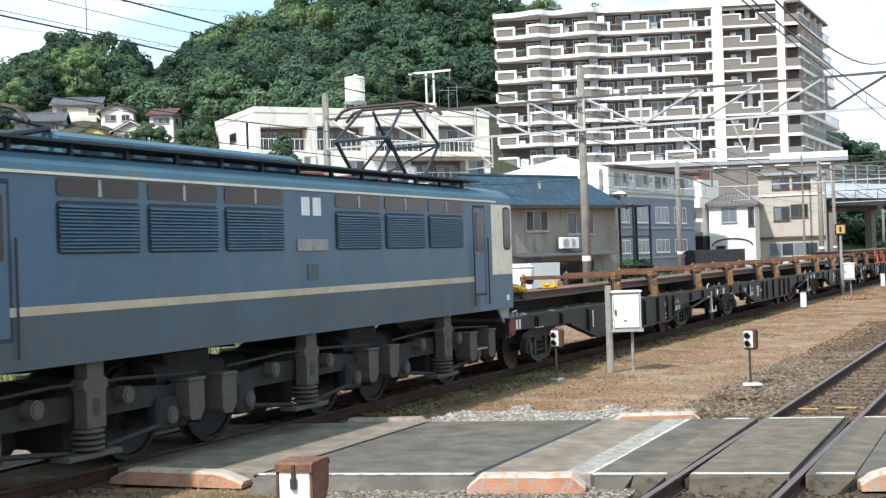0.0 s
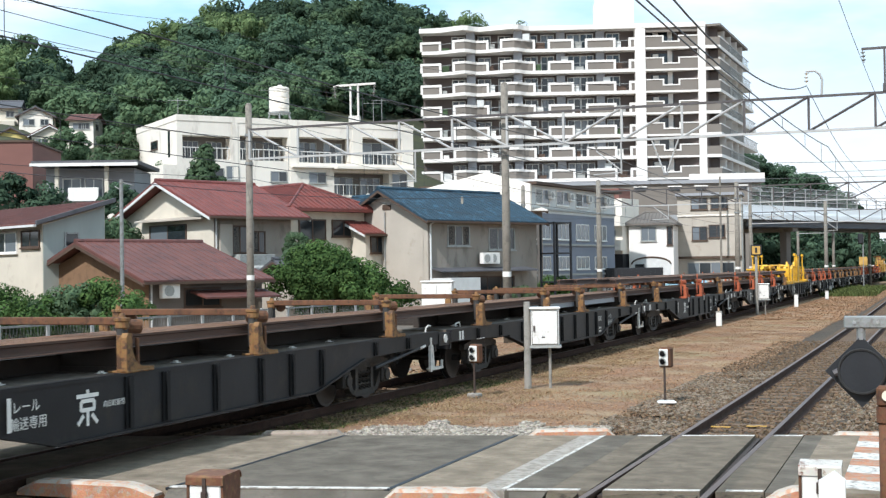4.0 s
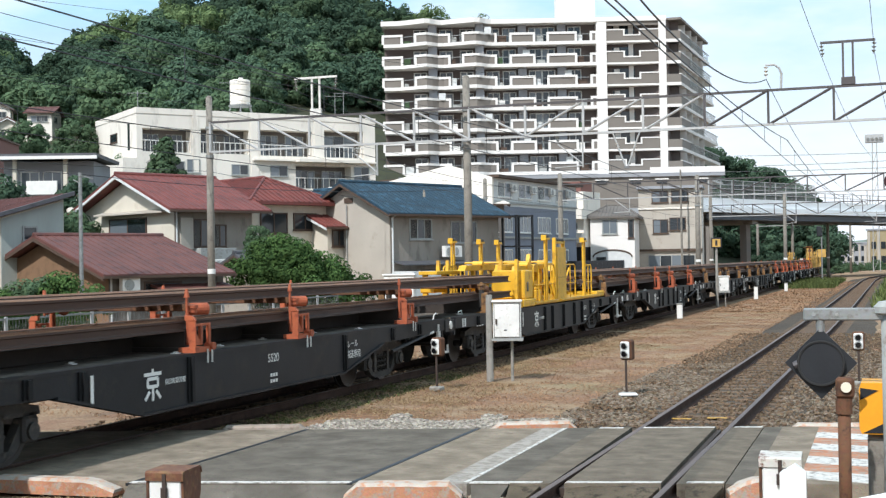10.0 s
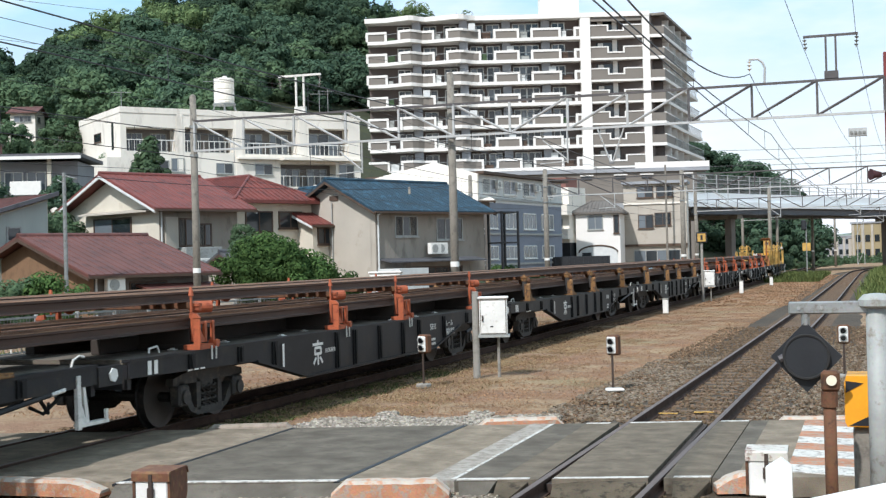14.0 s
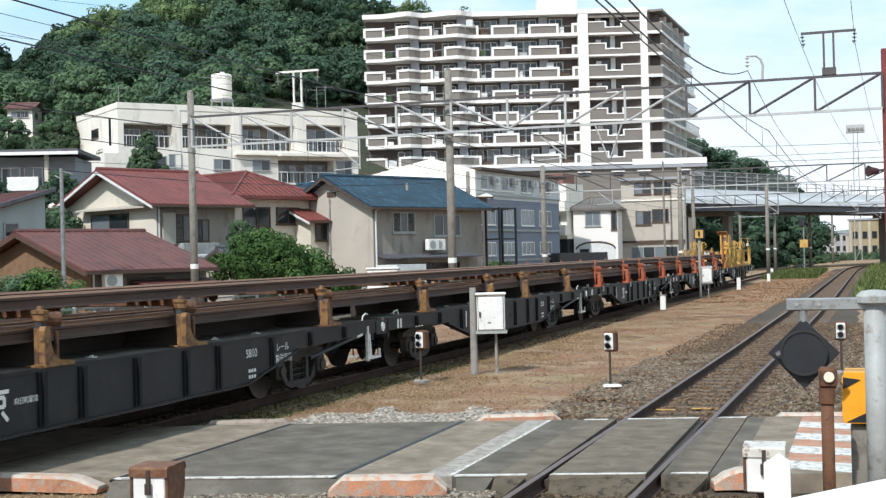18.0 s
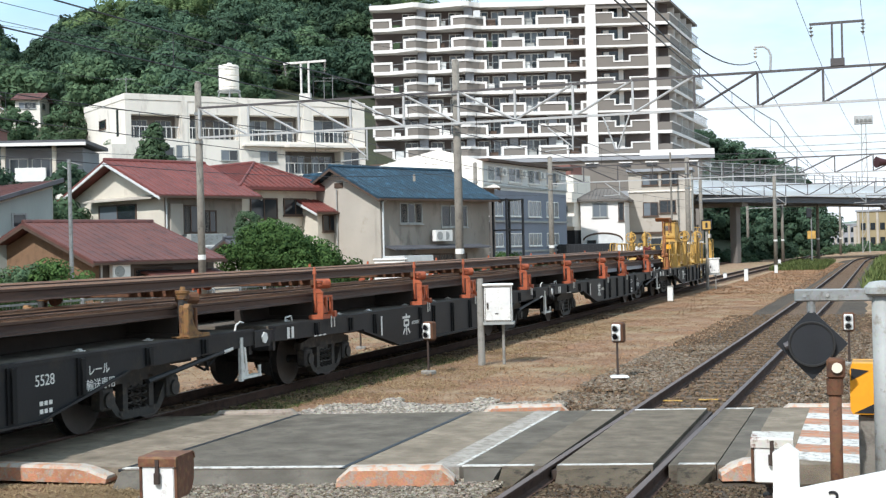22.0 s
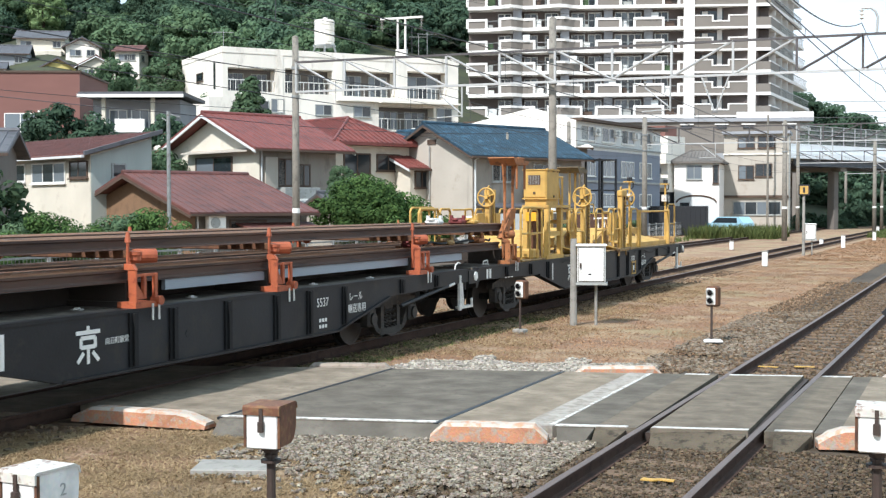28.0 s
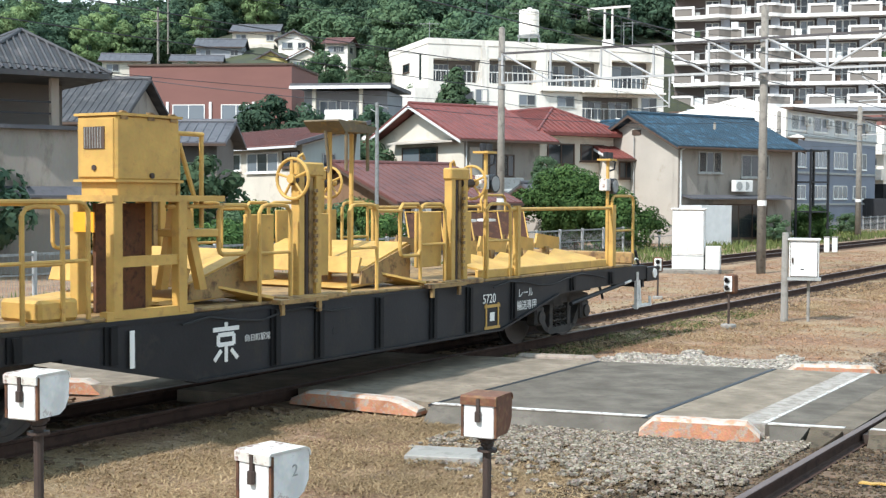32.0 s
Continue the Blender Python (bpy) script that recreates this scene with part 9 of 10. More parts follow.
part("front_shelf", Mesh().prism([(3.05, 1.11), (4.2, 1.11), (4.2, 1.31), (3.05, 1.26)], 0, 0.2, 1.35), Y, mc)
part("rear_chest", Mesh().box(-1.3, 1.3, 12.5, 13.5, 1.12, 1.30, c=0.03), Y, mc)
part("base_block", Mesh().box(0.5, 1.38, 4.2, 5.3, 1.12, 1.31, c=0.02), Y, mc)
cab = part("cabinet", Mesh().box(0.45, 1.31, 4.55, 5.3, 1.31, 2.04, c=0.03), Y, mc, "yellow machine cabinet")
part("front_door", Mesh().box(0.55, 1.23, 4.535, 4.555, 1.38, 1.98, c=0.006), Y, cab)
part("slot", Mesh().box(1.305, 1.318, 4.74, 4.88, 1.5, 1.74, c=0.004), M["pane"], cab, "dark slot window")
for i in range(4):
    part("louvre", Mesh().box(1.305, 1.322, 4.95, 5.2, 1.82 + 0.045 * i, 1.84 + 0.045 * i), Y, cab)
for x, y in ((1.15, 4.3), (0.55, 4.9), (-0.9, 4.2), (-0.9, 4.9)):
    part("guide_horn", Mesh().prism([(y, 1.3 if x > 0.8 else 1.95), (y + 0.10, 1.3 if x > 0.8 else 1.95), (y + 0.14, 2.2), (y + 0.12, 2.32), (y + 0.05, 2.32)], 0, x - 0.04, x + 0.04), Y, mc, "upright yellow guide horn")
part("far_plate", Mesh().box(-1.3, -0.8, 3.9, 5.7, 1.96, 2.05, c=0.01), Y, mc)
part("far_box", Mesh().box(-1.3, -0.9, 4.0, 4.9, 1.5, 1.68, c=0.02), Y, mc)
for y in (4.1, 5.5):
    part("far_post", Mesh().box(-1.25, -1.13, y - 0.06, y + 0.06, 1.2, 1.97), Y, mc)
for x in (0.5, -0.5):
    for y0, y1 in ((4.9, 7.7), (7.9, 10.4)):
        arm = part("lifting_arm", Mesh().prism([(y0, 2.04), (y0 + 0.15, 2.18), (y1 - 0.3, 2.2), (y1, 2.08), (y1 + 0.3, 1.92), (y1 + 0.28, 1.84), (y1 - 0.1, 1.98), (y1 - 0.35, 2.04)], 0, x - 0.10, x + 0.10), Y, mc, "hinged yellow lifting arm")
        part("arm_leg", Mesh().prism([(y1 - 0.02, 2.02), (y1 + 0.14, 2.0), (y1 + 0.36, 1.2), (y1 + 0.1, 1.2)], 0, x - 0.09, x + 0.09), Y, arm)
        part("ram", Mesh().cyl((x + 0.16, y1 - 0.75, 1.32), (x + 0.16, y1 + 0.02, 1.98), 0.035, 8), Y, arm, "slanted ram")
        part("pivot", Mesh().cyl((x - 0.14, (y0 + y1) / 2, 2.2), (x + 0.14, (y0 + y1) / 2, 2.2), 0.09, 12), Y, arm)
        part("under_beam", Mesh().box(x - 0.08, x + 0.08, y0 + 0.3, y1 - 0.8, 1.56, 1.66, c=0.02), Y, arm)
        part("strut", Mesh().box(x - 0.05, x + 0.05, y0 + 0.9, y0 + 1.02, 1.2, 2.05), Y, arm)
    part("roller", Mesh().cyl((x - 0.2, 6.2, 1.45), (x + 0.2, 6.2, 1.45), 0.11, 14), M["bogie"], mc, "dark roller")
    part("roller", Mesh().cyl((x - 0.2, 9.3, 1.45), (x + 0.2, 9.3, 1.45), 0.11, 14), M["bogie"], mc, "dark roller")
def post_pair(x, y, zt):
    """Two slim posts under a small roller head."""
    for o in (-0.1, 0.1):
        part("post", Mesh().box(x - 0.026, x + 0.026, y + o - 0.026, y + o + 0.026, 1.2, zt, c=0.005), Y, mc)
    hd_ = part("post_head", Mesh().box(x - 0.07, x + 0.07, y - 0.19, y + 0.19, zt - 0.01, zt + 0.045, c=0.008).box(x - 0.07, x + 0.07, y - 0.21, y - 0.17, zt - 0.03, zt + 0.12, c=0.008), Y, mc)
    part("roller", Mesh().cyl((x, y - 0.16, zt + 0.08), (x, y + 0.2, zt + 0.08), 0.04, 10), M["bogie"], hd_, "dark roller")


x = 1.24
for y in (7.72, 8.66):
    part("mast", Mesh().box(x - 0.05, x + 0.05, y - 0.045, y + 0.045, 1.2, 2.9 if y < 8 else 2.82, c=0.01), Y, mc, "tall yellow mast")
part("mast_plate", Mesh().box(x + 0.03, x + 0.065, 7.80, 8.74, 1.2, 2.64, c=0.008), Y, mc, "tall yellow cover plate")
part("plate_joint", Mesh().box(x + 0.062, x + 0.068, 7.84, 8.70, 1.80, 1.812), M["yellow_dirty"], mc, "joint in the cover plate")
part("mast_head", Mesh().box(x - 0.04, x + 0.05, 7.7, 8.7, 2.74, 2.80, c=0.01), Y, mc)
part("roller", Mesh().cyl((x, 7.8, 2.84), (x, 8.6, 2.84), 0.045, 10), M["bogie"], mc, "dark roller")
for q in ((1.24, 6.84, 2.84), (1.24, 11.08, 2.82), (-1.24, 6.36, 2.80), (-1.24, 8.78, 2.80), (-1.24, 10.46, 2.80)):
    post_pair(*q)
for sx in (1, -1):
    x = 1.24 * sx
    for y0, y1, zt in ((5.6, 6.65, 2.17), (6.98, 7.66, 2.17), (8.85, 10.0, 2.15), (11.22, 12.0, 2.12)):
        handrail("handrail", mc, Y, y0, y1, x, 1.2, zt, mids=(0.45,), r=0.02)
        part("upright", Mesh().cyl((x, (y0 + y1) / 2, 1.2), (x, (y0 + y1) / 2, zt), 0.018, 7), Y, mc)
    for y0, y1, z0, z1 in ((5.75, 5.45, 1.22, 1.75), (7.15, 7.85, 1.75, 1.22), (8.9, 9.5, 1.62, 2.05)):
        part("stay", Mesh().cyl((x - 0.05 * sx, y0, z0), (x - 0.05 * sx, y1, z1), 0.026, 7), Y, mc, "slanted stay")
    part("chain", Mesh().tube([(x, 9.9 + 0.2 * i, 1.5 + 0.06 * (i - 3) ** 2 * 0.5) for i in range(7)], 0.014, 5), M["box_dark"], mc)
for y0, y1 in ((5.35, 7.35), (8.8, 9.7)):
    arm = part("near_arm", Mesh().prism([(y0, 1.98), (y0 + 0.1, 2.14), (y1 - 0.2, 2.16), (y1 + 0.05, 2.02), (y1 + 0.2, 1.86), (y1 + 0.05, 1.86), (y1 - 0.2, 1.97)], 0, 0.72, 0.88), Y, mc, "heavy yellow arm")
    part("leg", Mesh().prism([(y1 - 0.06, 1.98), (y1 + 0.1, 1.95), (y1 + 0.3, 1.2), (y1 + 0.02, 1.2)], 0, 0.74, 0.86), Y, arm)
    part("low_beam", Mesh().prism([(y0 + 0.1, 1.55), (y1 - 0.15, 1.58), (y1, 1.7), (y1 - 0.1, 1.74), (y0 + 0.1, 1.70)], 0, 0.76, 0.86), Y, arm)
    part("ram", Mesh().cyl((0.9, y0 + 0.25, 1.25), (0.9, y0 + 0.5, 1.9), 0.03, 8), Y, arm)
    part("pivot", Mesh().cyl((0.68, y0 + 0.9, 2.16), (0.92, y0 + 0.9, 2.16), 0.08, 12), Y, arm)
part("stool", Mesh().box(0.85, 1.15, 6.15, 6.6, 1.52, 1.57, c=0.01), Y, mc, "small yellow step")
for y in (6.2, 6.55):
    for x in (0.88, 1.12):
        part("stool_leg", Mesh().box(x - 0.02, x + 0.02, y - 0.02, y + 0.02, 1.2, 1.52), Y, mc)
for y in (6.9, 8.2, 9.6):
    part("cross_shaft", Mesh().cyl((-1.1, y, 2.24), (0.4, y, 2.24), 0.03, 8), Y, mc, "yellow cross shaft")
for y in (6.75, 10.4):
    part("clevis", Mesh().prism([(y - 0.12, 1.98), (y + 0.06, 1.98), (y + 0.12, 2.42), (y + 0.04, 2.46), (y - 0.06, 2.3)], 0, 0.72, 0.82), Y, mc, "yellow clevis")
for y0 in (5.3, 7.9, 10.1):
    part("walkway", Mesh().box(1.1, 1.40, y0, y0 + 2.1, 1.16, 1.215, c=0.008), Y, mc, "narrow yellow walkway")
part("control_panel", Mesh().box(0.9, 1.2, 6.0, 6.5, 1.2, 1.5, c=0.02), Y, mc)
rolling(mc, FIRST + PITCH * 5 + 0.22)

# ---- weathered yellow unloading gear on the last wagon ----
ug = thing("rail_unloading_gear", "weathered yellow rail unloading gear with a cabin and chutes", "machine")
O, OD = M["yellow_old"], M["yellow_dirty"]
part("bed", Mesh().box(-1.3, 1.3, 2.0, 15.3, 1.10, 1.14, c=0.01), OD, ug, "dirty yellow deck plate")
cabn = part("cabin", Mesh().box(0.70, 1.24, 3.5, 4.34, 2.42, 3.04, c=0.02), O, ug, "boxy yellow cabin", at=pose(0, 0.17, 0))
part("door", Mesh().box(0.73, 1.21, 3.485, 3.505, 2.45, 3.01, c=0.006), O, cabn)
part("cabin_base", Mesh().box(0.72, 1.22, 3.53, 4.31, 2.26, 2.42, c=0.01), O, cabn)
part("base_lip", Mesh().box(0.68, 1.26, 3.47, 4.37, 2.405, 2.43), O, cabn)
part("roof_edge", Mesh().box(0.68, 1.26, 3.48, 4.36, 3.035, 3.06), O, cabn)
part("window", Mesh().box(0.82, 1.10, 3.475, 3.487, 2.72, 2.93), M["wood_dark"], cabn, "dark slatted window")
for i in range(7):
    part("slat", Mesh().box(0.838 + 0.036 * i, 0.845 + 0.036 * i, 3.468, 3.478, 2.725, 2.925), M["grey_paint"], cabn)
for y in (3.55, 3.9, 4.2):
    part("clip", Mesh().box(1.235, 1.25, y, y + 0.09, 3.0, 3.07).box(1.2, 1.25, y + 0.02, y + 0.07, 3.06, 3.08), OD, cabn)
for c0, c1 in (((0.96, 3.47, 2.54), (0.96, 3.49, 2.54)), ((1.24, 3.95, 2.47), (1.262, 3.95, 2.47))):
    part("lock", Mesh().cyl(c0, c1, 0.028, 10), M["box_dark"], cabn)
for y in (3.44, 4.3):
    for x in (0.78, 1.27):
        part("cabin_leg", Mesh().box(x - 0.055, x + 0.055, y - 0.06, y + 0.06, 1.12, 2.28, c=0.008), O, ug, at=pose(0, 0.17, 0))
for x in (0.78, 1.27):
    part("cabin_tie", Mesh().box(x - 0.035, x + 0.035, 3.5, 4.24, 1.60, 1.70), O, ug, at=pose(0, 0.17, 0))
    part("cabin_sill", Mesh().box(x - 0.05, x + 0.05, 3.3, 4.45, 1.10, 1.19), O, ug, at=pose(0, 0.17, 0))
part("cabin_floor", Mesh().box(0.72, 1.33, 3.36, 4.9, 2.22, 2.28), O, ug, at=pose(0, 0.17, 0))
part("stand_plate", Mesh().box(0.86, 0.9, 3.55, 4.2, 1.15, 2.2), M["rust"], ug, at=pose(0, 0.17, 0))
part("warning_plate", Mesh().box(0.8, 1.08, 3.36, 3.375, 1.93, 2.12), M["orange_sign"], ug, "orange-yellow plate", at=pose(0, 0.17, 0))
for y0, y1, x in ((4.42, 4.68, 1.2), (4.62, 4.42, 0.9)):
    part("prop", Mesh().prism([(y0 - 0.05, 2.22), (y0 + 0.05, 2.22), (y1 + 0.05, 1.32), (y1 - 0.05, 1.32)], 0, x - 0.04, x + 0.04), O, ug, at=pose(0, 0.17, 0))
part("prop_shelf", Mesh().box(0.9, 1.3, 4.36, 4.84, 1.86, 1.94, c=0.01), O, ug, at=pose(0, 0.17, 0))
part("low_box", Mesh().box(0.7, 1.25, 2.75, 3.2, 1.14, 1.34, c=0.03), O, ug)
for y, wy in ((6.55, -0.25), (9.75, 0.39)):
    for x in (1.22, -1.22):
        sx = 1 if x > 0 else -1
        for o in (-0.17, 0.14):
            part("mast_leg", Mesh().box(x - 0.06, x + 0.06, y + o - 0.04, y + o + 0.06, 1.12, 2.62, c=0.008), O, ug)
        mst = part("winch_mast", Mesh().box(x - 0.07, x + 0.07, y - 0.24, y + 0.24, 2.50, 2.66, c=0.02), O, ug, "yellow winch head")
        part("screw", Mesh().cyl((x, y - 0.02, 1.14), (x, y - 0.02, 2.5), 0.03, 8), M["box_dark"], mst)
        part("guide_plate", Mesh().box(x - 0.03, x + 0.03, y + 0.01, y + 0.08, 1.14, 2.5), OD, mst)
        part("gearbox", Mesh().cyl((x, y + wy * 0.25, 2.46), (x, y + wy, 2.46), 0.06, 12), M["box_dark"], mst)
        part("hook", Mesh().tube([(x, y - 0.15, 2.64), (x, y - 0.15, 2.72), (x, y - 0.08, 2.75), (x, y - 0.04, 2.69)], 0.018, 6), O, mst)
        for i in range(13):
            part("rack_tooth", Mesh().box(x + 0.06 * sx, x + 0.085 * sx, y + 0.04, y + 0.1, 1.3 + 0.085 * i, 1.34 + 0.085 * i), OD, mst)
        hand_wheel(ug, O, x, y + wy, 2.47, 0.225)
        part("pedestal", Mesh().box(x - 0.16, x + 0.14, y - 0.5, y + 0.5, 1.10, 1.17, c=0.01), OD, ug)
    for o0, o1 in (((-0.99, -0.52) if y < 8 else (-0.9, -0.3)), (0.2, 0.46)):
        for x in (1.16, -1.16):
            part("cover", Mesh().box(x - 0.02, x + 0.02, y + o0, y + o1, 1.36, 2.08, c=0.008), O, ug, "yellow sheet cover")
# chutes across the deck, their plates tilted towards the train's head
for y0 in (5.75, 8.75):
    ch = part("chute", Mesh().prism([(y0 - 0.95, 1.36), (y0 - 0.93, 1.33), (y0 + 0.15, 1.66), (y0 + 0.13, 1.69)], 0, -1.02, 1.02), O, ug, "tilted yellow chute plate")
    part("chute_lip", Mesh().prism([(y0 - 0.97, 1.34), (y0 - 0.93, 1.34), (y0 - 0.86, 1.52), (y0 - 0.90, 1.53)], 0, -1.02, 1.02), O, ch, "bright scraped lip")
    part("chute_bottom", Mesh().prism([(y0 - 1.25, 1.17), (y0 - 1.2, 1.15), (y0 - 0.2, 1.2), (y0 - 0.2, 1.24)], 0, -1.0, 1.0), O, ch)
    part("chute_side", Mesh().prism([(y0 - 0.93, 1.2), (y0 + 0.15, 1.2), (y0 + 0.15, 1.66), (y0 - 0.9, 1.36)], 0, 1.02, 1.05), OD, ch)
    part("wing_plate", Mesh().box(-0.32, 0.32, -0.14, 0.14, 0, 0.03, at=pose(1.08, y0 - 0.15, 1.19, -18, 12, 62)), O, ug, "small tilted side plate")
    part("bracket", Mesh().box(1.2, 1.42, y0 + 0.1, y0 + 0.95, 1.10, 1.15).box(1.36, 1.40, y0 + 0.15, y0 + 0.2, 0.98, 1.12).box(1.36, 1.40, y0 + 0.8, y0 + 0.85, 0.98, 1.12), OD, ug, "dirty step bracket")
for i, y in enumerate((10.9, 11.8, 12.7, 13.6)):
    part("guide", Mesh().prism([(y, 1.45), (y + 0.85, 1.40), (y + 0.85, 1.60), (y + 0.08, 1.68)], 0, 0.30, 0.34), O, ug, "upright yellow guide plate")
    part("guide_foot", Mesh().box(0.26, 0.38, y + 0.3, y + 0.42, 1.14, 1.46), OD, ug)
    part("guide", Mesh().prism([(y, 1.45), (y + 0.85, 1.40), (y + 0.85, 1.60), (y + 0.08, 1.68)], 0, -0.62, -0.58), OD, ug, "dirty upright guide plate")
    part("slide", Mesh().box(-0.36, 0.36, -0.36, 0.36, 0, 0.03, at=pose(0.8, y + 0.4, 1.26, 10, 12, 20)), O, ug, "tilted yellow slide plate")
    part("flap", Mesh().box(-0.28, 0.28, -0.015, 0.015, 0, 0.48, at=pose(-0.5, y + 0.75, 1.56, -22, 0, 58)), M["flap_rust"], ug, "rusty hinged flap")
    part("flap_frame", Mesh().tube([(-0.29, -0.02, 0), (-0.29, -0.02, 0.5), (0.29, -0.02, 0.5), (0.29, -0.02, 0)], 0.016, 6, at=pose(-0.5, y + 0.75, 1.56, -22, 0, 58)), O, ug)
part("side_beam", Mesh().box(1.12, 1.24, 10.4, 14.4, 1.14, 1.26, c=0.01), O, ug, "yellow side beam")
for y in (12.35, 12.95):
    part("marker", Mesh().cyl((-0.2, y, 1.6), (-0.2, y, 1.9), 0.02, 6).box(-0.3, -0.1, y - 0.12, y + 0.12, 1.88, 1.92), M["white_paint"], ug, "white topped marker")
for x in (1.26, -1.26):
    for y0, y1, zt in ((2.0, 3.3, 2.22), (2.55, 3.0, 2.18), (5.69, 6.21, 2.18), (7.3, 7.86, 2.18), (8.82, 9.4, 2.18), (10.5, 11.15, 2.18), (14.55, 15.4, 2.3)):
        handrail("handrail", ug, O, y0, y1, x, 1.14, zt, r=0.024)
    for y0, y1, zb in ((5.05, 5.52, 1.74), (8.36, 8.82, 1.6)):
        part("hoop", Mesh().tube([(x, y0, zb), (x, y0 + 0.02, zb - 0.05), (x, y0 + 0.06, zb - 0.07), (x, y1 - 0.06, zb - 0.07), (x, y1, zb), (x, y1, 2.12), (x, y1 - 0.06, 2.18), (x, y0 + 0.06, 2.18), (x, y0, 2.12)], 0.024, 7, closed=True), O, ug, "rounded tube hoop")
    part("top_bar", Mesh().cyl((x, 4.3, 2.17), (x, 5.1, 2.17), 0.022, 7), O, ug)
    part("top_bar", Mesh().cyl((x, 7.86, 2.1), (x, 8.4, 2.1), 0.022, 7), O, ug)
    part("long_rail_bar", Mesh().cyl((x, 11.15, 2.1), (x, 14.6, 2.1), 0.026, 8), O, ug)
    for y0, y1 in ((11.3, 11.38), (14.5, 14.62)):
        part("corner_post", Mesh().box(x - 0.045, x + 0.045, y0, y1, 1.14, 2.15), O, ug)
for a, c in (((1.2, 4.52, 2.2), (1.2, 4.52, 2.88)), ((1.2, 4.86, 1.95), (1.2, 4.86, 2.88)), ((1.2, 4.5, 2.9), (1.2, 4.88, 2.9)), ((1.2, 4.54, 2.8), (1.2, 4.78, 2.2))):
    part("frame_tube", Mesh().cyl(a, c, 0.024, 8), O, ug)
# the second canopy's brown is dulled to include the shade on it
for x, y, m, half in ((1.1, 1.7, "rust_orange", 0.46), (0.3, 8.4, "canopy_shaded", 0.42)):
    cn = part("canopy_post", Mesh().cyl((x, y - 0.23, 1.14), (x, y - 0.23, 3.12), 0.03, 8).cyl((x, y + 0.23, 1.14), (x, y + 0.23, 3.12), 0.03, 8), M[m] if m != "canopy_shaded" else O, ug, "tall thin canopy posts")
    part("canopy_brace", Mesh().cyl((x, y - half + 0.1, 3.1), (x, y - 0.23, 2.5), 0.02, 6).cyl((x, y + half - 0.1, 3.1), (x, y + 0.23, 2.5), 0.02, 6), M[m], cn)
    part("canopy_tray", Mesh().prism([(y - half, 3.22), (y - half + 0.02, 3.24), (y + half, 3.17), (y + half - 0.1, 3.09), (y - half + 0.15, 3.09)], 0, x - 0.28, x + 0.28), M[m], cn, "rusty tray")
    part("canopy_hoop", Mesh().tube([(x + 0.26, y - 0.23, 2.6), (x + 0.26, y - 0.23, 3.1), (x + 0.26, y - 0.17, 3.22), (x + 0.26, y + 0.17, 3.22), (x + 0.26, y + 0.23, 3.1), (x + 0.26, y + 0.23, 2.6)], 0.024, 7), M[m], cn)
part("end_arm", Mesh().prism([(1.15, 1.62), (1.35, 1.58), (1.95, 2.02), (1.98, 2.22), (1.80, 2.2)], 0, 1.05, 1.15), M["rust_orange"], ug, "slanted rusty arm")
for y0, y1 in ((1.66, 2.67), (2.75, 3.32)):
    part("far_hoop", Mesh().tube([(-0.9, y0, 1.14), (-0.9, y0, 2.12), (-0.9, y0 + 0.06, 2.19), (-0.9, y1 - 0.06, 2.19), (-0.9, y1, 2.12), (-0.9, y1, 1.7)], 0.03, 8), O, ug, "yellow tube hoop")
for y in (10.55, 14.5):
    x = 1.2
    tl = part("lamp_stand", Mesh().cyl((x, y, 1.14), (x, y, 2.92), 0.03, 8).box(x - 0.14, x + 0.1, y - 0.12, y + 0.14, 2.88, 2.91), O, ug, "stand with lamps")
    part("lamp_box", Mesh().box(x - 0.08, x + 0.06, y - 0.16, y + 0.0, 2.38, 2.58, c=0.01), M["box_lid"], tl, "pale control box")
    part("lamp_arm", Mesh().tube([(x, y, 2.7), (x + 0.06, y + 0.12, 2.74), (x + 0.06, y + 0.16, 2.86), (x, y + 0.08, 2.9)], 0.016, 6), M["black"], tl)
    lmp = part("lamp", Mesh().cyl((x - 0.04, y + 0.17, 2.46), (x + 0.06, y + 0.17, 2.46), 0.13, 16), M["black"], tl, "round work lamp with a dark rim")
    part("lens", Mesh().cyl((x + 0.055, y + 0.17, 2.46), (x + 0.068, y + 0.17, 2.46), 0.105, 16), M["grey_metal"], lmp, "pale lamp glass")
    for o in (-0.08, 0.1):
        part("top_lamp", Mesh().cyl((x, y + o, 2.91), (x, y + o, 3.02), 0.045, 10), M["black"], tl, "black lamp")
part("end_frame", Mesh().box(-1.2, 1.28, 15.3, 15.45, 1.14, 1.34, c=0.02), OD, ug)
for x in (1.1, 0.5):
    part("hose", Mesh().tube([(x, 15.45, 1.3), (x + 0.05, 15.75, 1.35), (x + 0.05, 15.9, 1.1), (x, 15.85, 0.7)], 0.025, 6), M["rubber"], ug)
part("cable", Mesh().tube([(1.37, 4.4 + 0.4 * i, 1.0 + 0.05 * math.sin(i * 1.7)) for i in range(8)], 0.012, 5), M["rubber"], ug)
part("cable", Mesh().tube([(1.37, 10.5 + 0.45 * i, 1.02 + 0.06 * math.sin(i * 1.3)) for i in range(9)], 0.012, 5), M["rubber"], ug)
rolling(ug, FIRST + PITCH * 11 - 0.2)

# ---- electric locomotive ----
def rounded(y0, y1, z0, z1, r):
    """Outline of an upright panel with rounded corners."""
    out = []
    for cy, cz, a0 in ((y1 - r, z1 - r, 0), (y0 + r, z1 - r, 90), (y0 + r, z0 + r, 180), (y1 - r, z0 + r, 270)):
        out += [(cy + r * math.cos(radians(a0 + 30 * i)), cz + r * math.sin(radians(a0 + 30 * i))) for i in range(4)]
    return out



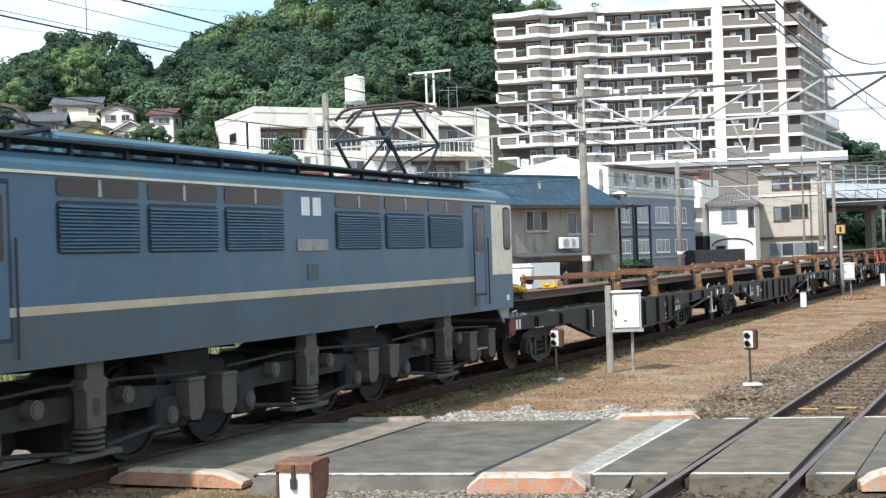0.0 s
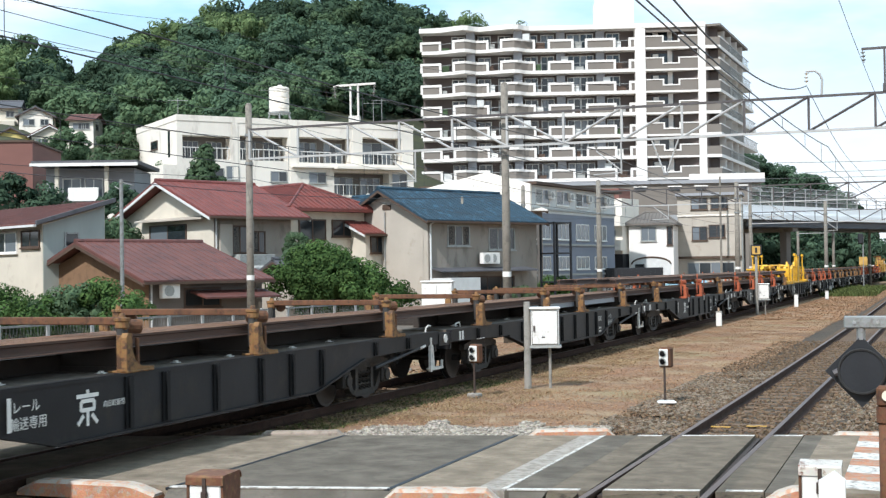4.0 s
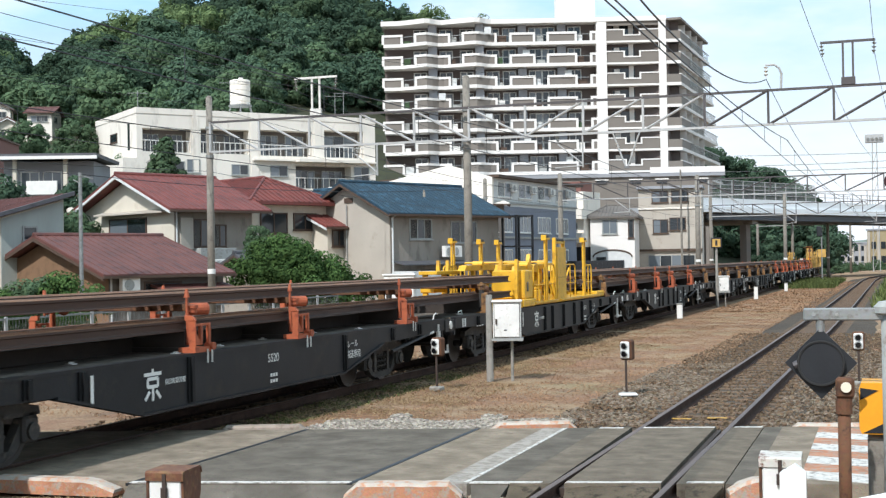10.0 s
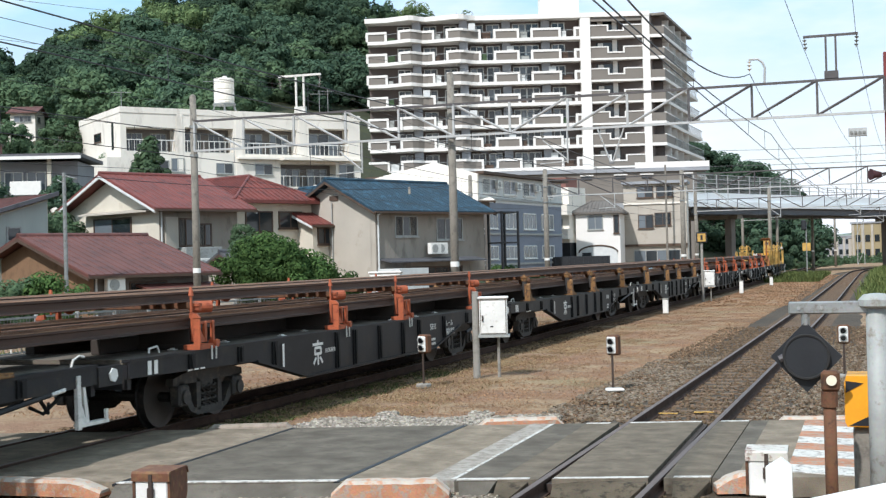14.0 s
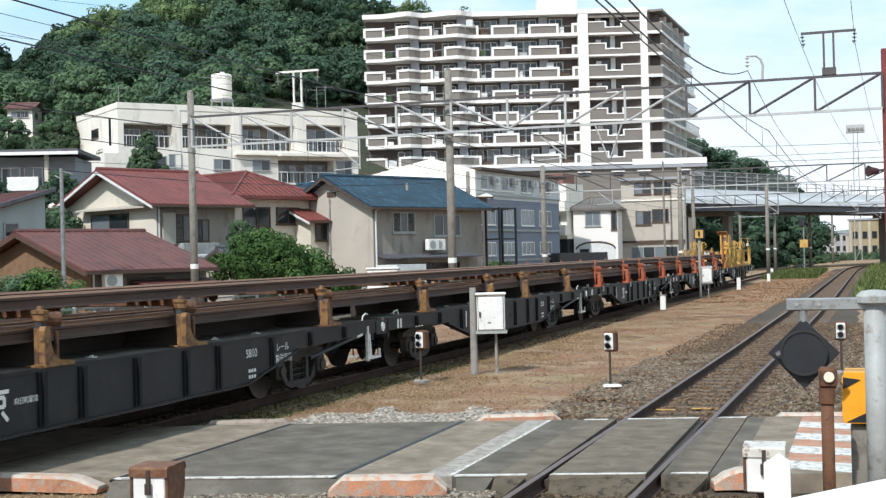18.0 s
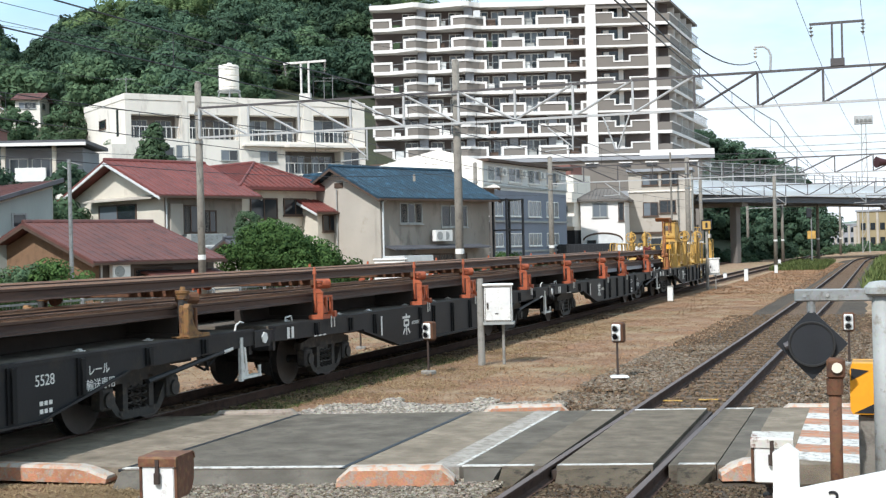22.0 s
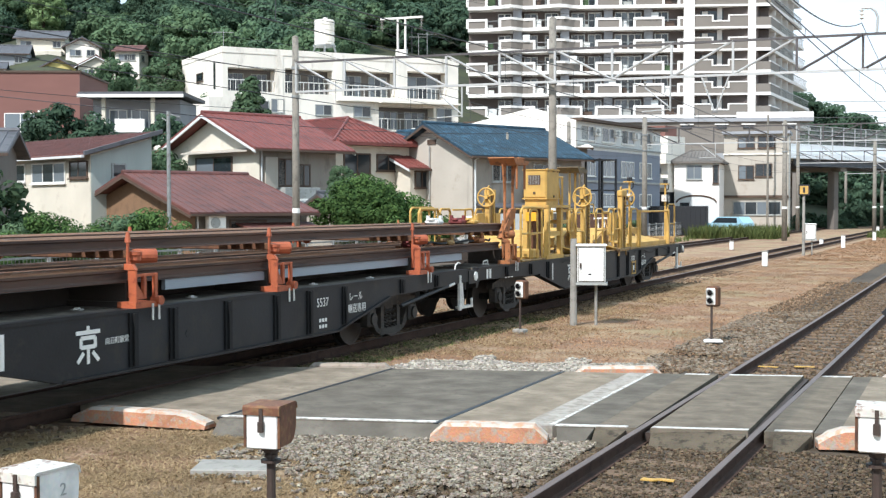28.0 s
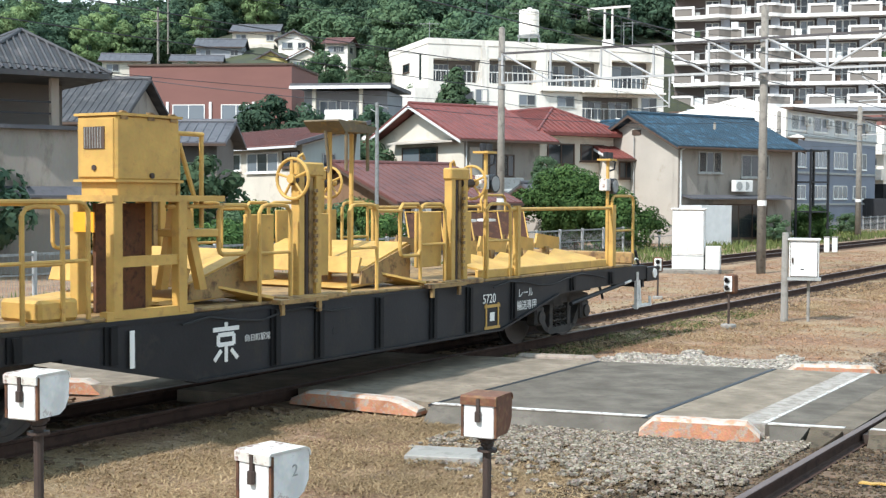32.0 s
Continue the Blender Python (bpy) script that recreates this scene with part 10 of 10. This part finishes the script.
lo = thing("electric_locomotive", "blue electric locomotive with a cream stripe and cream cab front", "locomotive")
# body from y = 0 (rear cab end) towards negative y
E0, E1 = -0.22, -15.1
B0 = 1.32
side = [(-1.40, B0), (1.40, B0), (1.40, 3.24), (1.36, 3.34), (1.22, 3.46), (0.8, 3.55), (-0.8, 3.55), (-1.22, 3.46), (-1.36, 3.34), (-1.40, 3.24)]
bd_ = Mesh()
bd_.box(-1.40, 1.40, E1 + 1.65, E0 - 1.65, B0, 3.24)
part("body", bd_, M["loco_blue"], lo, "blue body side")
part("lower_body", Mesh().box(-1.403, 1.403, E1 + 1.7, E0 - 1.7, B0 - 0.02, 1.83), M["loco_blue_low"], lo, "dust-stained lower side")
part("roof", Mesh().prism([(-1.40, 3.24), (1.40, 3.24), (1.36, 3.34), (1.2, 3.46), (0.8, 3.55), (-0.8, 3.55), (-1.2, 3.46), (-1.36, 3.34)], 1, E1 + 0.02, E0 - 0.02), M["loco_roof"], lo, "grey-blue curved roof")
part("gutter", Mesh().box(1.40, 1.425, E1 + 0.9, E0 - 0.9, 3.235, 3.265).box(-1.425, -1.40, E1 + 0.9, E0 - 0.9, 3.235, 3.265), M["cream"], lo, "pale rain strip")
part("stripe", Mesh().box(-1.406, 1.406, E1 + 1.65, E0 - 1.65, 1.83, 1.92), M["stripe"], lo, "cream side stripe")
for e, d in ((E0, -1), (E1, 1)):
    c = Mesh()
    nose = [(-1.40, e + d * 1.65), (1.40, e + d * 1.65), (1.40, e + d * 0.16), (1.28, e + d * 0.03), (0.0, e), (-1.28, e + d * 0.03), (-1.40, e + d * 0.16)]
    c.prism(nose, 2, B0 - 0.02, 3.24)
    cabp = part("cab", c, M["loco_blue"], lo, "cab end")
    part("cream_panel", Mesh().prism([(q[0] * 1.004, q[1] - d * 0.006 if abs(q[0]) < 1.3 else q[1]) for q in [(-1.402, e + d * 1.10), (1.402, e + d * 1.10), (1.402, e + d * 0.16), (1.285, e + d * 0.03), (0, e), (-1.285, e + d * 0.03), (-1.402, e + d * 0.16)]], 2, 1.93, 3.2), M["cream"], cabp, "cream cab panel")
    for sx in (-1, 1):
        yy = sorted((e + d * 1.88, e + d * 1.42))
        part("door_seam", Mesh().box(sx * 1.38, sx * 1.404, yy[0] - 0.035, yy[1] + 0.035, 1.58, 3.17, c=0.004), M["loco_dark"], lo, "dark door recess")
        dr = part("cab_door", Mesh().box(sx * 1.385, sx * 1.41, yy[0], yy[1], 1.62, 3.12, c=0.008), M["loco_blue"], lo, "blue cab door")
        part("door_window", Mesh().prism(rounded(yy[0] + 0.07, yy[1] - 0.07, 2.36, 3.04, 0.07), 0, sx * 1.405, sx * 1.418), M["cab_glass"], dr)
        part("door_handle", Mesh().box(sx * 1.41, sx * 1.45, yy[0] + 0.03, yy[0] + 0.1, 2.3, 2.33), M["rail_clean"], dr)
        for y in (yy[0] - 0.09, yy[1] + 0.07):
            part("grab_bar", Mesh().cyl((sx * 1.44, y, 1.42), (sx * 1.44, y, 2.6), 0.014, 6), M["loco_dark"], lo)
        yw = sorted((e + d * 0.24, e + d * 0.54))
        part("window_rubber", Mesh().prism(rounded(yw[0] - 0.03, yw[1] + 0.03, 2.37, 3.16, 0.1), 0, sx * 1.40, sx * 1.409), M["rubber"], cabp)
        part("side_window", Mesh().prism(rounded(*yw, 2.40, 3.13, 0.08), 0, sx * 1.40, sx * 1.413), M["cab_glass"], cabp)
        yw = sorted((e + d * 0.66, e + d * 0.92))
        part("blind_rim", Mesh().prism(rounded(yw[0] - 0.02, yw[1] + 0.02, 2.40, 3.14, 0.09), 0, sx * 1.40, sx * 1.407), M["stripe"], cabp)
        part("blind_window", Mesh().prism(rounded(*yw, 2.42, 3.12, 0.07), 0, sx * 1.40, sx * 1.410), M["cream"], cabp)
        part("plate", Mesh().box(sx * 1.402, sx * 1.408, *sorted((e + d * 0.35, e + d * 0.47)), 1.45, 1.55), M["white_paint"], cabp)
        part("end_rail", Mesh().cyl((sx * 1.3, e - d * 0.06, 1.5), (sx * 1.3, e - d * 0.06, 2.4), 0.018, 6), M["grey_paint"], cabp)
        yp = sorted((e + d * 0.05, e + d * 0.55))
        part("skirt", Mesh().prism([(yp[0], B0 - 0.02), (yp[1], B0 - 0.02), (e + d * 0.03, 0.72), (e + d * 0.0, 0.72)] if d < 0 else [(yp[0], B0 - 0.02), (yp[1], B0 - 0.02), (e + d * 0.05, 0.72), (e + d * 0.02, 0.72)], 0, sx * 1.22, sx * 1.26), M["grey_paint"], cabp, "grey end skirt")
    for x in (-0.7, 0.7):
        part("front_window", Mesh().box(x - 0.5, x + 0.5, *sorted((e - d * 0.012, e + d * 0.05)), 2.5, 3.1, c=0.02), M["cab_glass"], cabp)
    part("buffer_beam", Mesh().box(-1.25, 1.25, *sorted((e + d * 0.02, e + d * 0.25)), 0.75, B0 - 0.02), M["loco_under"], lo)
    part("coupler", Mesh().box(-0.15, 0.15, *sorted((e - d * 0.55, e + d * 0.1)), 0.78, 1.0, c=0.04), M["bogie"], lo)
    part("step", Mesh().box(0.9, 1.3, *sorted((e + d * 1.2, e + d * 1.75)), 0.62, 0.65).box(-1.3, -0.9, *sorted((e + d * 1.2, e + d * 1.75)), 0.62, 0.65), M["grey_metal"], lo)
# louvres and upper windows: three and three on each side of the plain middle
for sx in (-1, 1):
    for y0, y1 in ((-12.54, -11.22), (-11.08, -9.74), (-9.60, -8.26), (-6.91, -5.55), (-5.41, -4.05), (-3.91, -2.55)):
        lvp = part("louvre_frame", Mesh().prism(rounded(y0, y1, 2.43, 2.98, 0.06), 0, sx * 1.398, sx * 1.409), M["loco_dark"], lo)
        b = Mesh()
        for i in range(13):
            z = 2.465 + 0.038 * i
            b.prism([(sx * 1.412, z), (sx * 1.436, z - 0.012), (sx * 1.436, z + 0.002), (sx * 1.412, z + 0.022)], 1, y0 + 0.02, y1 - 0.02)
        part("slats", b, M["loco_blue"], lvp)
        w_ = part("upper_window", Mesh().prism(rounded(y0 + 0.01, y1 - 0.01, 3.025, 3.215, 0.045), 0, sx * 1.398, sx * 1.41), M["cab_glass"], lo)
        part("divider", Mesh().box(sx * 1.408, sx * 1.418, (y0 + y1) / 2 - 0.025, (y0 + y1) / 2 + 0.025, 3.03, 3.21), M["grey_paint"], w_)
    part("nameplate", Mesh().box(sx * 1.40, sx * 1.42, -7.95, -7.15, 2.42, 2.58, c=0.006), M["grey_metal"], lo, "grey metal number plate")
    part("hatch", Mesh().box(sx * 1.40, sx * 1.41, -7.7, -7.42, 2.02, 2.24), M["loco_blue_low"], lo)
# plain white emblem on the side
em = Mesh().box(1.402, 1.408, -7.82, -7.60, 2.90, 3.15, c=0.002).box(1.402, 1.408, -7.52, -7.30, 2.90, 3.15, c=0.002)
part("emblem", em, M["white_paint"], lo, "white painted emblem")
# roof gear
for sx in (-1, 1):
    wk = part("roof_walkway", Mesh().box(sx * 0.75, sx * 1.25, E1 + 1.2, E0 - 1.2, 3.60, 3.63), M["loco_dark"], lo, "dark roof walkway")
    for i in range(14):
        y = E1 + 1.3 + i * 0.92
        part("bracket", Mesh().box(sx * 1.05, sx * 1.1, y, y + 0.05, 3.47, 3.60), M["loco_dark"], wk)
part("roof_monitor", Mesh().prism([(-0.7, 3.5), (0.7, 3.5), (0.62, 3.76), (0.5, 3.82), (-0.5, 3.82), (-0.62, 3.76)], 1, -11.6, -6.6), M["loco_roof"], lo, "raised roof ventilator")
mb = Mesh()
for i in range(8):
    mb.box(0.60, 0.68, -11.3 + 0.58 * i, -10.95 + 0.58 * i, 3.58, 3.72)
part("monitor_vents", mb, M["loco_dark"], lo)
part("arrester", Mesh().lathe([(0.08, 3.55), (0.1, 3.6), (0.06, 3.7), (0.1, 3.75), (0.06, 3.9)], 10), M["grey_paint"], lo, at=pose(0.3, -2.2, 0))


def pantograph(yc, height, w=0.62):
    p_ = part("pantograph", Mesh().box(-0.55, 0.55, yc - 0.75, yc - 0.69, 3.66, 3.72).box(-0.55, 0.55, yc + 0.69, yc + 0.75, 3.66, 3.72).box(-0.55, -0.49, yc - 0.75, yc + 0.75, 3.66, 3.72).box(0.49, 0.55, yc - 0.75, yc + 0.75, 3.66, 3.72), M["loco_dark"], lo, "dark steel pantograph")
    z0, z1 = 3.72, 3.72 + height
    zm = (z0 + z1) / 2
    for sx in (-0.5, 0.5):
        for sy in (-1, 1):
            part("arm", Mesh().cyl((sx, yc + sy * 0.35, z0), (sx, yc + sy * 1.0, zm), 0.034, 6), M["loco_dark"], p_)
            part("arm", Mesh().cyl((sx, yc + sy * 1.0, zm), (sx * 0.8, yc + sy * 0.2, z1), 0.028, 6), M["loco_dark"], p_)
    for sy in (-1, 1):
        part("cross_tube", Mesh().cyl((-0.5, yc + sy * 1.0, zm), (0.5, yc + sy * 1.0, zm), 0.03, 6), M["loco_dark"], p_)
        part("brace", Mesh().cyl((-0.5, yc + sy * 0.35, z0), (0.5, yc + sy * 1.0, zm), 0.02, 6), M["loco_dark"], p_)
    h_ = Mesh()
    for sy in (-0.2, 0.2):
        h_.tube([(-0.95, yc + sy, z1 - 0.15), (-0.8, yc + sy, z1 + 0.0), (-0.6, yc + sy, z1 + 0.05), (0.6, yc + sy, z1 + 0.05), (0.8, yc + sy, z1), (0.95, yc + sy, z1 - 0.15)], 0.03, 6)
    part("contact_head", h_, M["box_dark"], p_)
    ins = Mesh()
    for sx in (-0.5, 0.5):
        for sy in (-0.7, 0.7):
            ins.lathe([(0.04, 3.5), (0.09, 3.54), (0.05, 3.58), (0.09, 3.62), (0.04, 3.66)], 8, pose(sx, yc + sy, 0))
    part("insulators", ins, M["grey_paint"], p_)


pantograph(-2.5, 1.2)
pantograph(-12.6, 0.25)
# bogies: three, each with two axles
lb = Mesh()
for sx in (-1, 1):
    lb.prism([(-2.0, 0.68), (2.0, 0.68), (1.95, 0.86), (0.7, 0.95), (-0.7, 0.95), (-1.95, 0.86)], 0, sx * 1.0, sx * 1.12)
    for sy in (-1.4, 1.4):
        lb.box(sx * 1.0, sx * 1.2, sy - 0.2, sy + 0.2, 0.38, 0.76, c=0.04)
lbm = lb.data("bogie_frame", M["loco_under"])
LOCO_COLUMN, LOCO_SPRING, LOCO_PLANK, LOCO_HOLE, LOCO_CAP, SAND = {}, {}, {}, {}, {}, {}
for sx in (-1, 1):
    LOCO_COLUMN[sx] = Mesh().prism([(-0.15, 0.60), (0.15, 0.60), (0.15, 0.98), (0.19, 1.02), (0.19, 1.10), (0.13, 1.13), (0.13, 1.30), (-0.13, 1.30), (-0.13, 1.13), (-0.19, 1.10), (-0.19, 1.02), (-0.15, 0.98)], 0, sx * 1.16, sx * 1.33).data("bolster_column", M["loco_gear"])
    b = Mesh()
    for i in range(4):
        b.lathe([(0.14, 0), (0.18, 0.015), (0.18, 0.035), (0.14, 0.05)], 14, pose(sx * 1.2, 0, 0.36 + 0.06 * i))
    LOCO_SPRING[sx] = b.data("spring", M["loco_gear"])
    LOCO_PLANK[sx] = Mesh().box(sx * 1.05, sx * 1.32, -0.42, 0.42, 0.28, 0.34, c=0.01).data("spring_plank", M["loco_gear"])
    LOCO_HOLE[sx] = Mesh().prism([(0.055 * math.cos(q), 0.82 + 0.1 * math.sin(q)) for q in [math.pi * i / 8 for i in range(16)]], 0, sx * 1.33, sx * 1.336).data("hole", M["black"])
    LOCO_CAP[sx] = Mesh().cyl((sx * 1.12, 0, 0), (sx * 1.26, 0, 0), 0.1, 14).cyl((sx * 1.26, 0, 0), (sx * 1.275, 0, 0), 0.07, 12).data("cap", M["loco_gear"])
    SAND[sx] = Mesh().prism([(-0.15, 0.92), (0.15, 0.92), (0.15, 0.58), (0.06, 0.46), (-0.1, 0.46), (-0.15, 0.52)], 0, sx * 1.04, sx * 1.32).box(sx * 1.02, sx * 1.34, -0.17, 0.17, 0.92, 0.96, c=0.01).data("sand_box", M["loco_gear"])
for yb in (-3.14, -7.54, -11.94):
    bg = part("bogie", lbm, None, lo, at=pose(0, yb, 0))
    for sx in (-1, 1):
        part("bolster_column", LOCO_COLUMN[sx], None, bg, "worn grey bolster column")
        part("hole", LOCO_HOLE[sx], None, bg)
        part("spring", LOCO_SPRING[sx], None, bg)
        part("spring_plank", LOCO_PLANK[sx], None, bg)
        for o, z in ((-1.4, 0.56), (1.4, 0.56), (-0.8, 0.88), (0.62, 0.88)):
            part("cap", LOCO_CAP[sx], None, bg, at=pose(0, o, z))
        for o in (-1, 1):
            part("brake_rod", Mesh().cyl((sx * 1.18, o * 1.25, 0.46), (sx * 1.18, o * 0.3, 0.36), 0.03, 6), M["loco_under"], bg)
        part("pipe", Mesh().tube([(sx * 1.24, -1.9, 1.02), (sx * 1.24, -0.6, 1.08), (sx * 1.24, 0.6, 1.06), (sx * 1.24, 1.9, 1.0)], 0.02, 6), M["loco_under"], bg)
    for y in ((1.88, 1.06) if yb > -4 else (1.78, 2.45)):
        for sx in (-1, 1):
            part("sand_box", SAND[sx], None, bg, "grey sand box", at=pose(0, y, 0))
    for o in (-1.4, 1.4):
        WHEELS.append((part("wheelset", LOCO_WHEEL, None, lo, at=pose(0, yb + o, 0.56)), yb + o, 0.56))
        part("traction_motor", Mesh().box(-0.5, 0.5, yb + o * 0.5 - 0.48, yb + o * 0.5 + 0.48, 0.3, 1.02, c=0.1), M["loco_under"], lo, "dark traction motor")
    for o in (-2.0, 0.0, 2.0):
        part("brake_beam", Mesh().box(-0.95, 0.95, yb + o - 0.08, yb + o + 0.08, 0.34, 0.72, c=0.02), M["loco_under"], lo, "dark brake beam")
for y in (-5.4, -9.8):
    part("under_box", Mesh().box(-0.95, 0.95, y - 0.45, y + 0.45, 0.5, B0 - 0.05, c=0.04), M["loco_under"], lo)
    part("air_tank", Mesh().cyl((0.8, y - 0.7, 0.95), (0.8, y + 0.7, 0.95), 0.2, 14), M["loco_under"], lo)
rolling(lo, FIRST)


def motions():
    """Everything of the train runs along the straight track."""
    run_t, run_d = [r[0] for r in RUN], [r[1] for r in RUN]
    for ob, s in MOVING:
        walk(ob, [(t, on_track(s - d)) for t, d in RUN])
    # the wheels roll without slip
    for ob, y, r in WHEELS:
        rows = []
        total = run_d[-1]
        step = r * radians(80)
        n = int(total / step) + 1
        for i in range(n + 1):
            dist = total * i / n
            t = float(np.interp(dist, run_d, run_t))
            rows.append((t, pose(0, y, r, math.degrees(dist / r), 0, 0)))
        keep = [rows[0]]
        for q in rows[1:]:
            if frame(q[0]) > frame(keep[-1][0]):
                keep.append(q)
        walk(ob, keep)


motions()
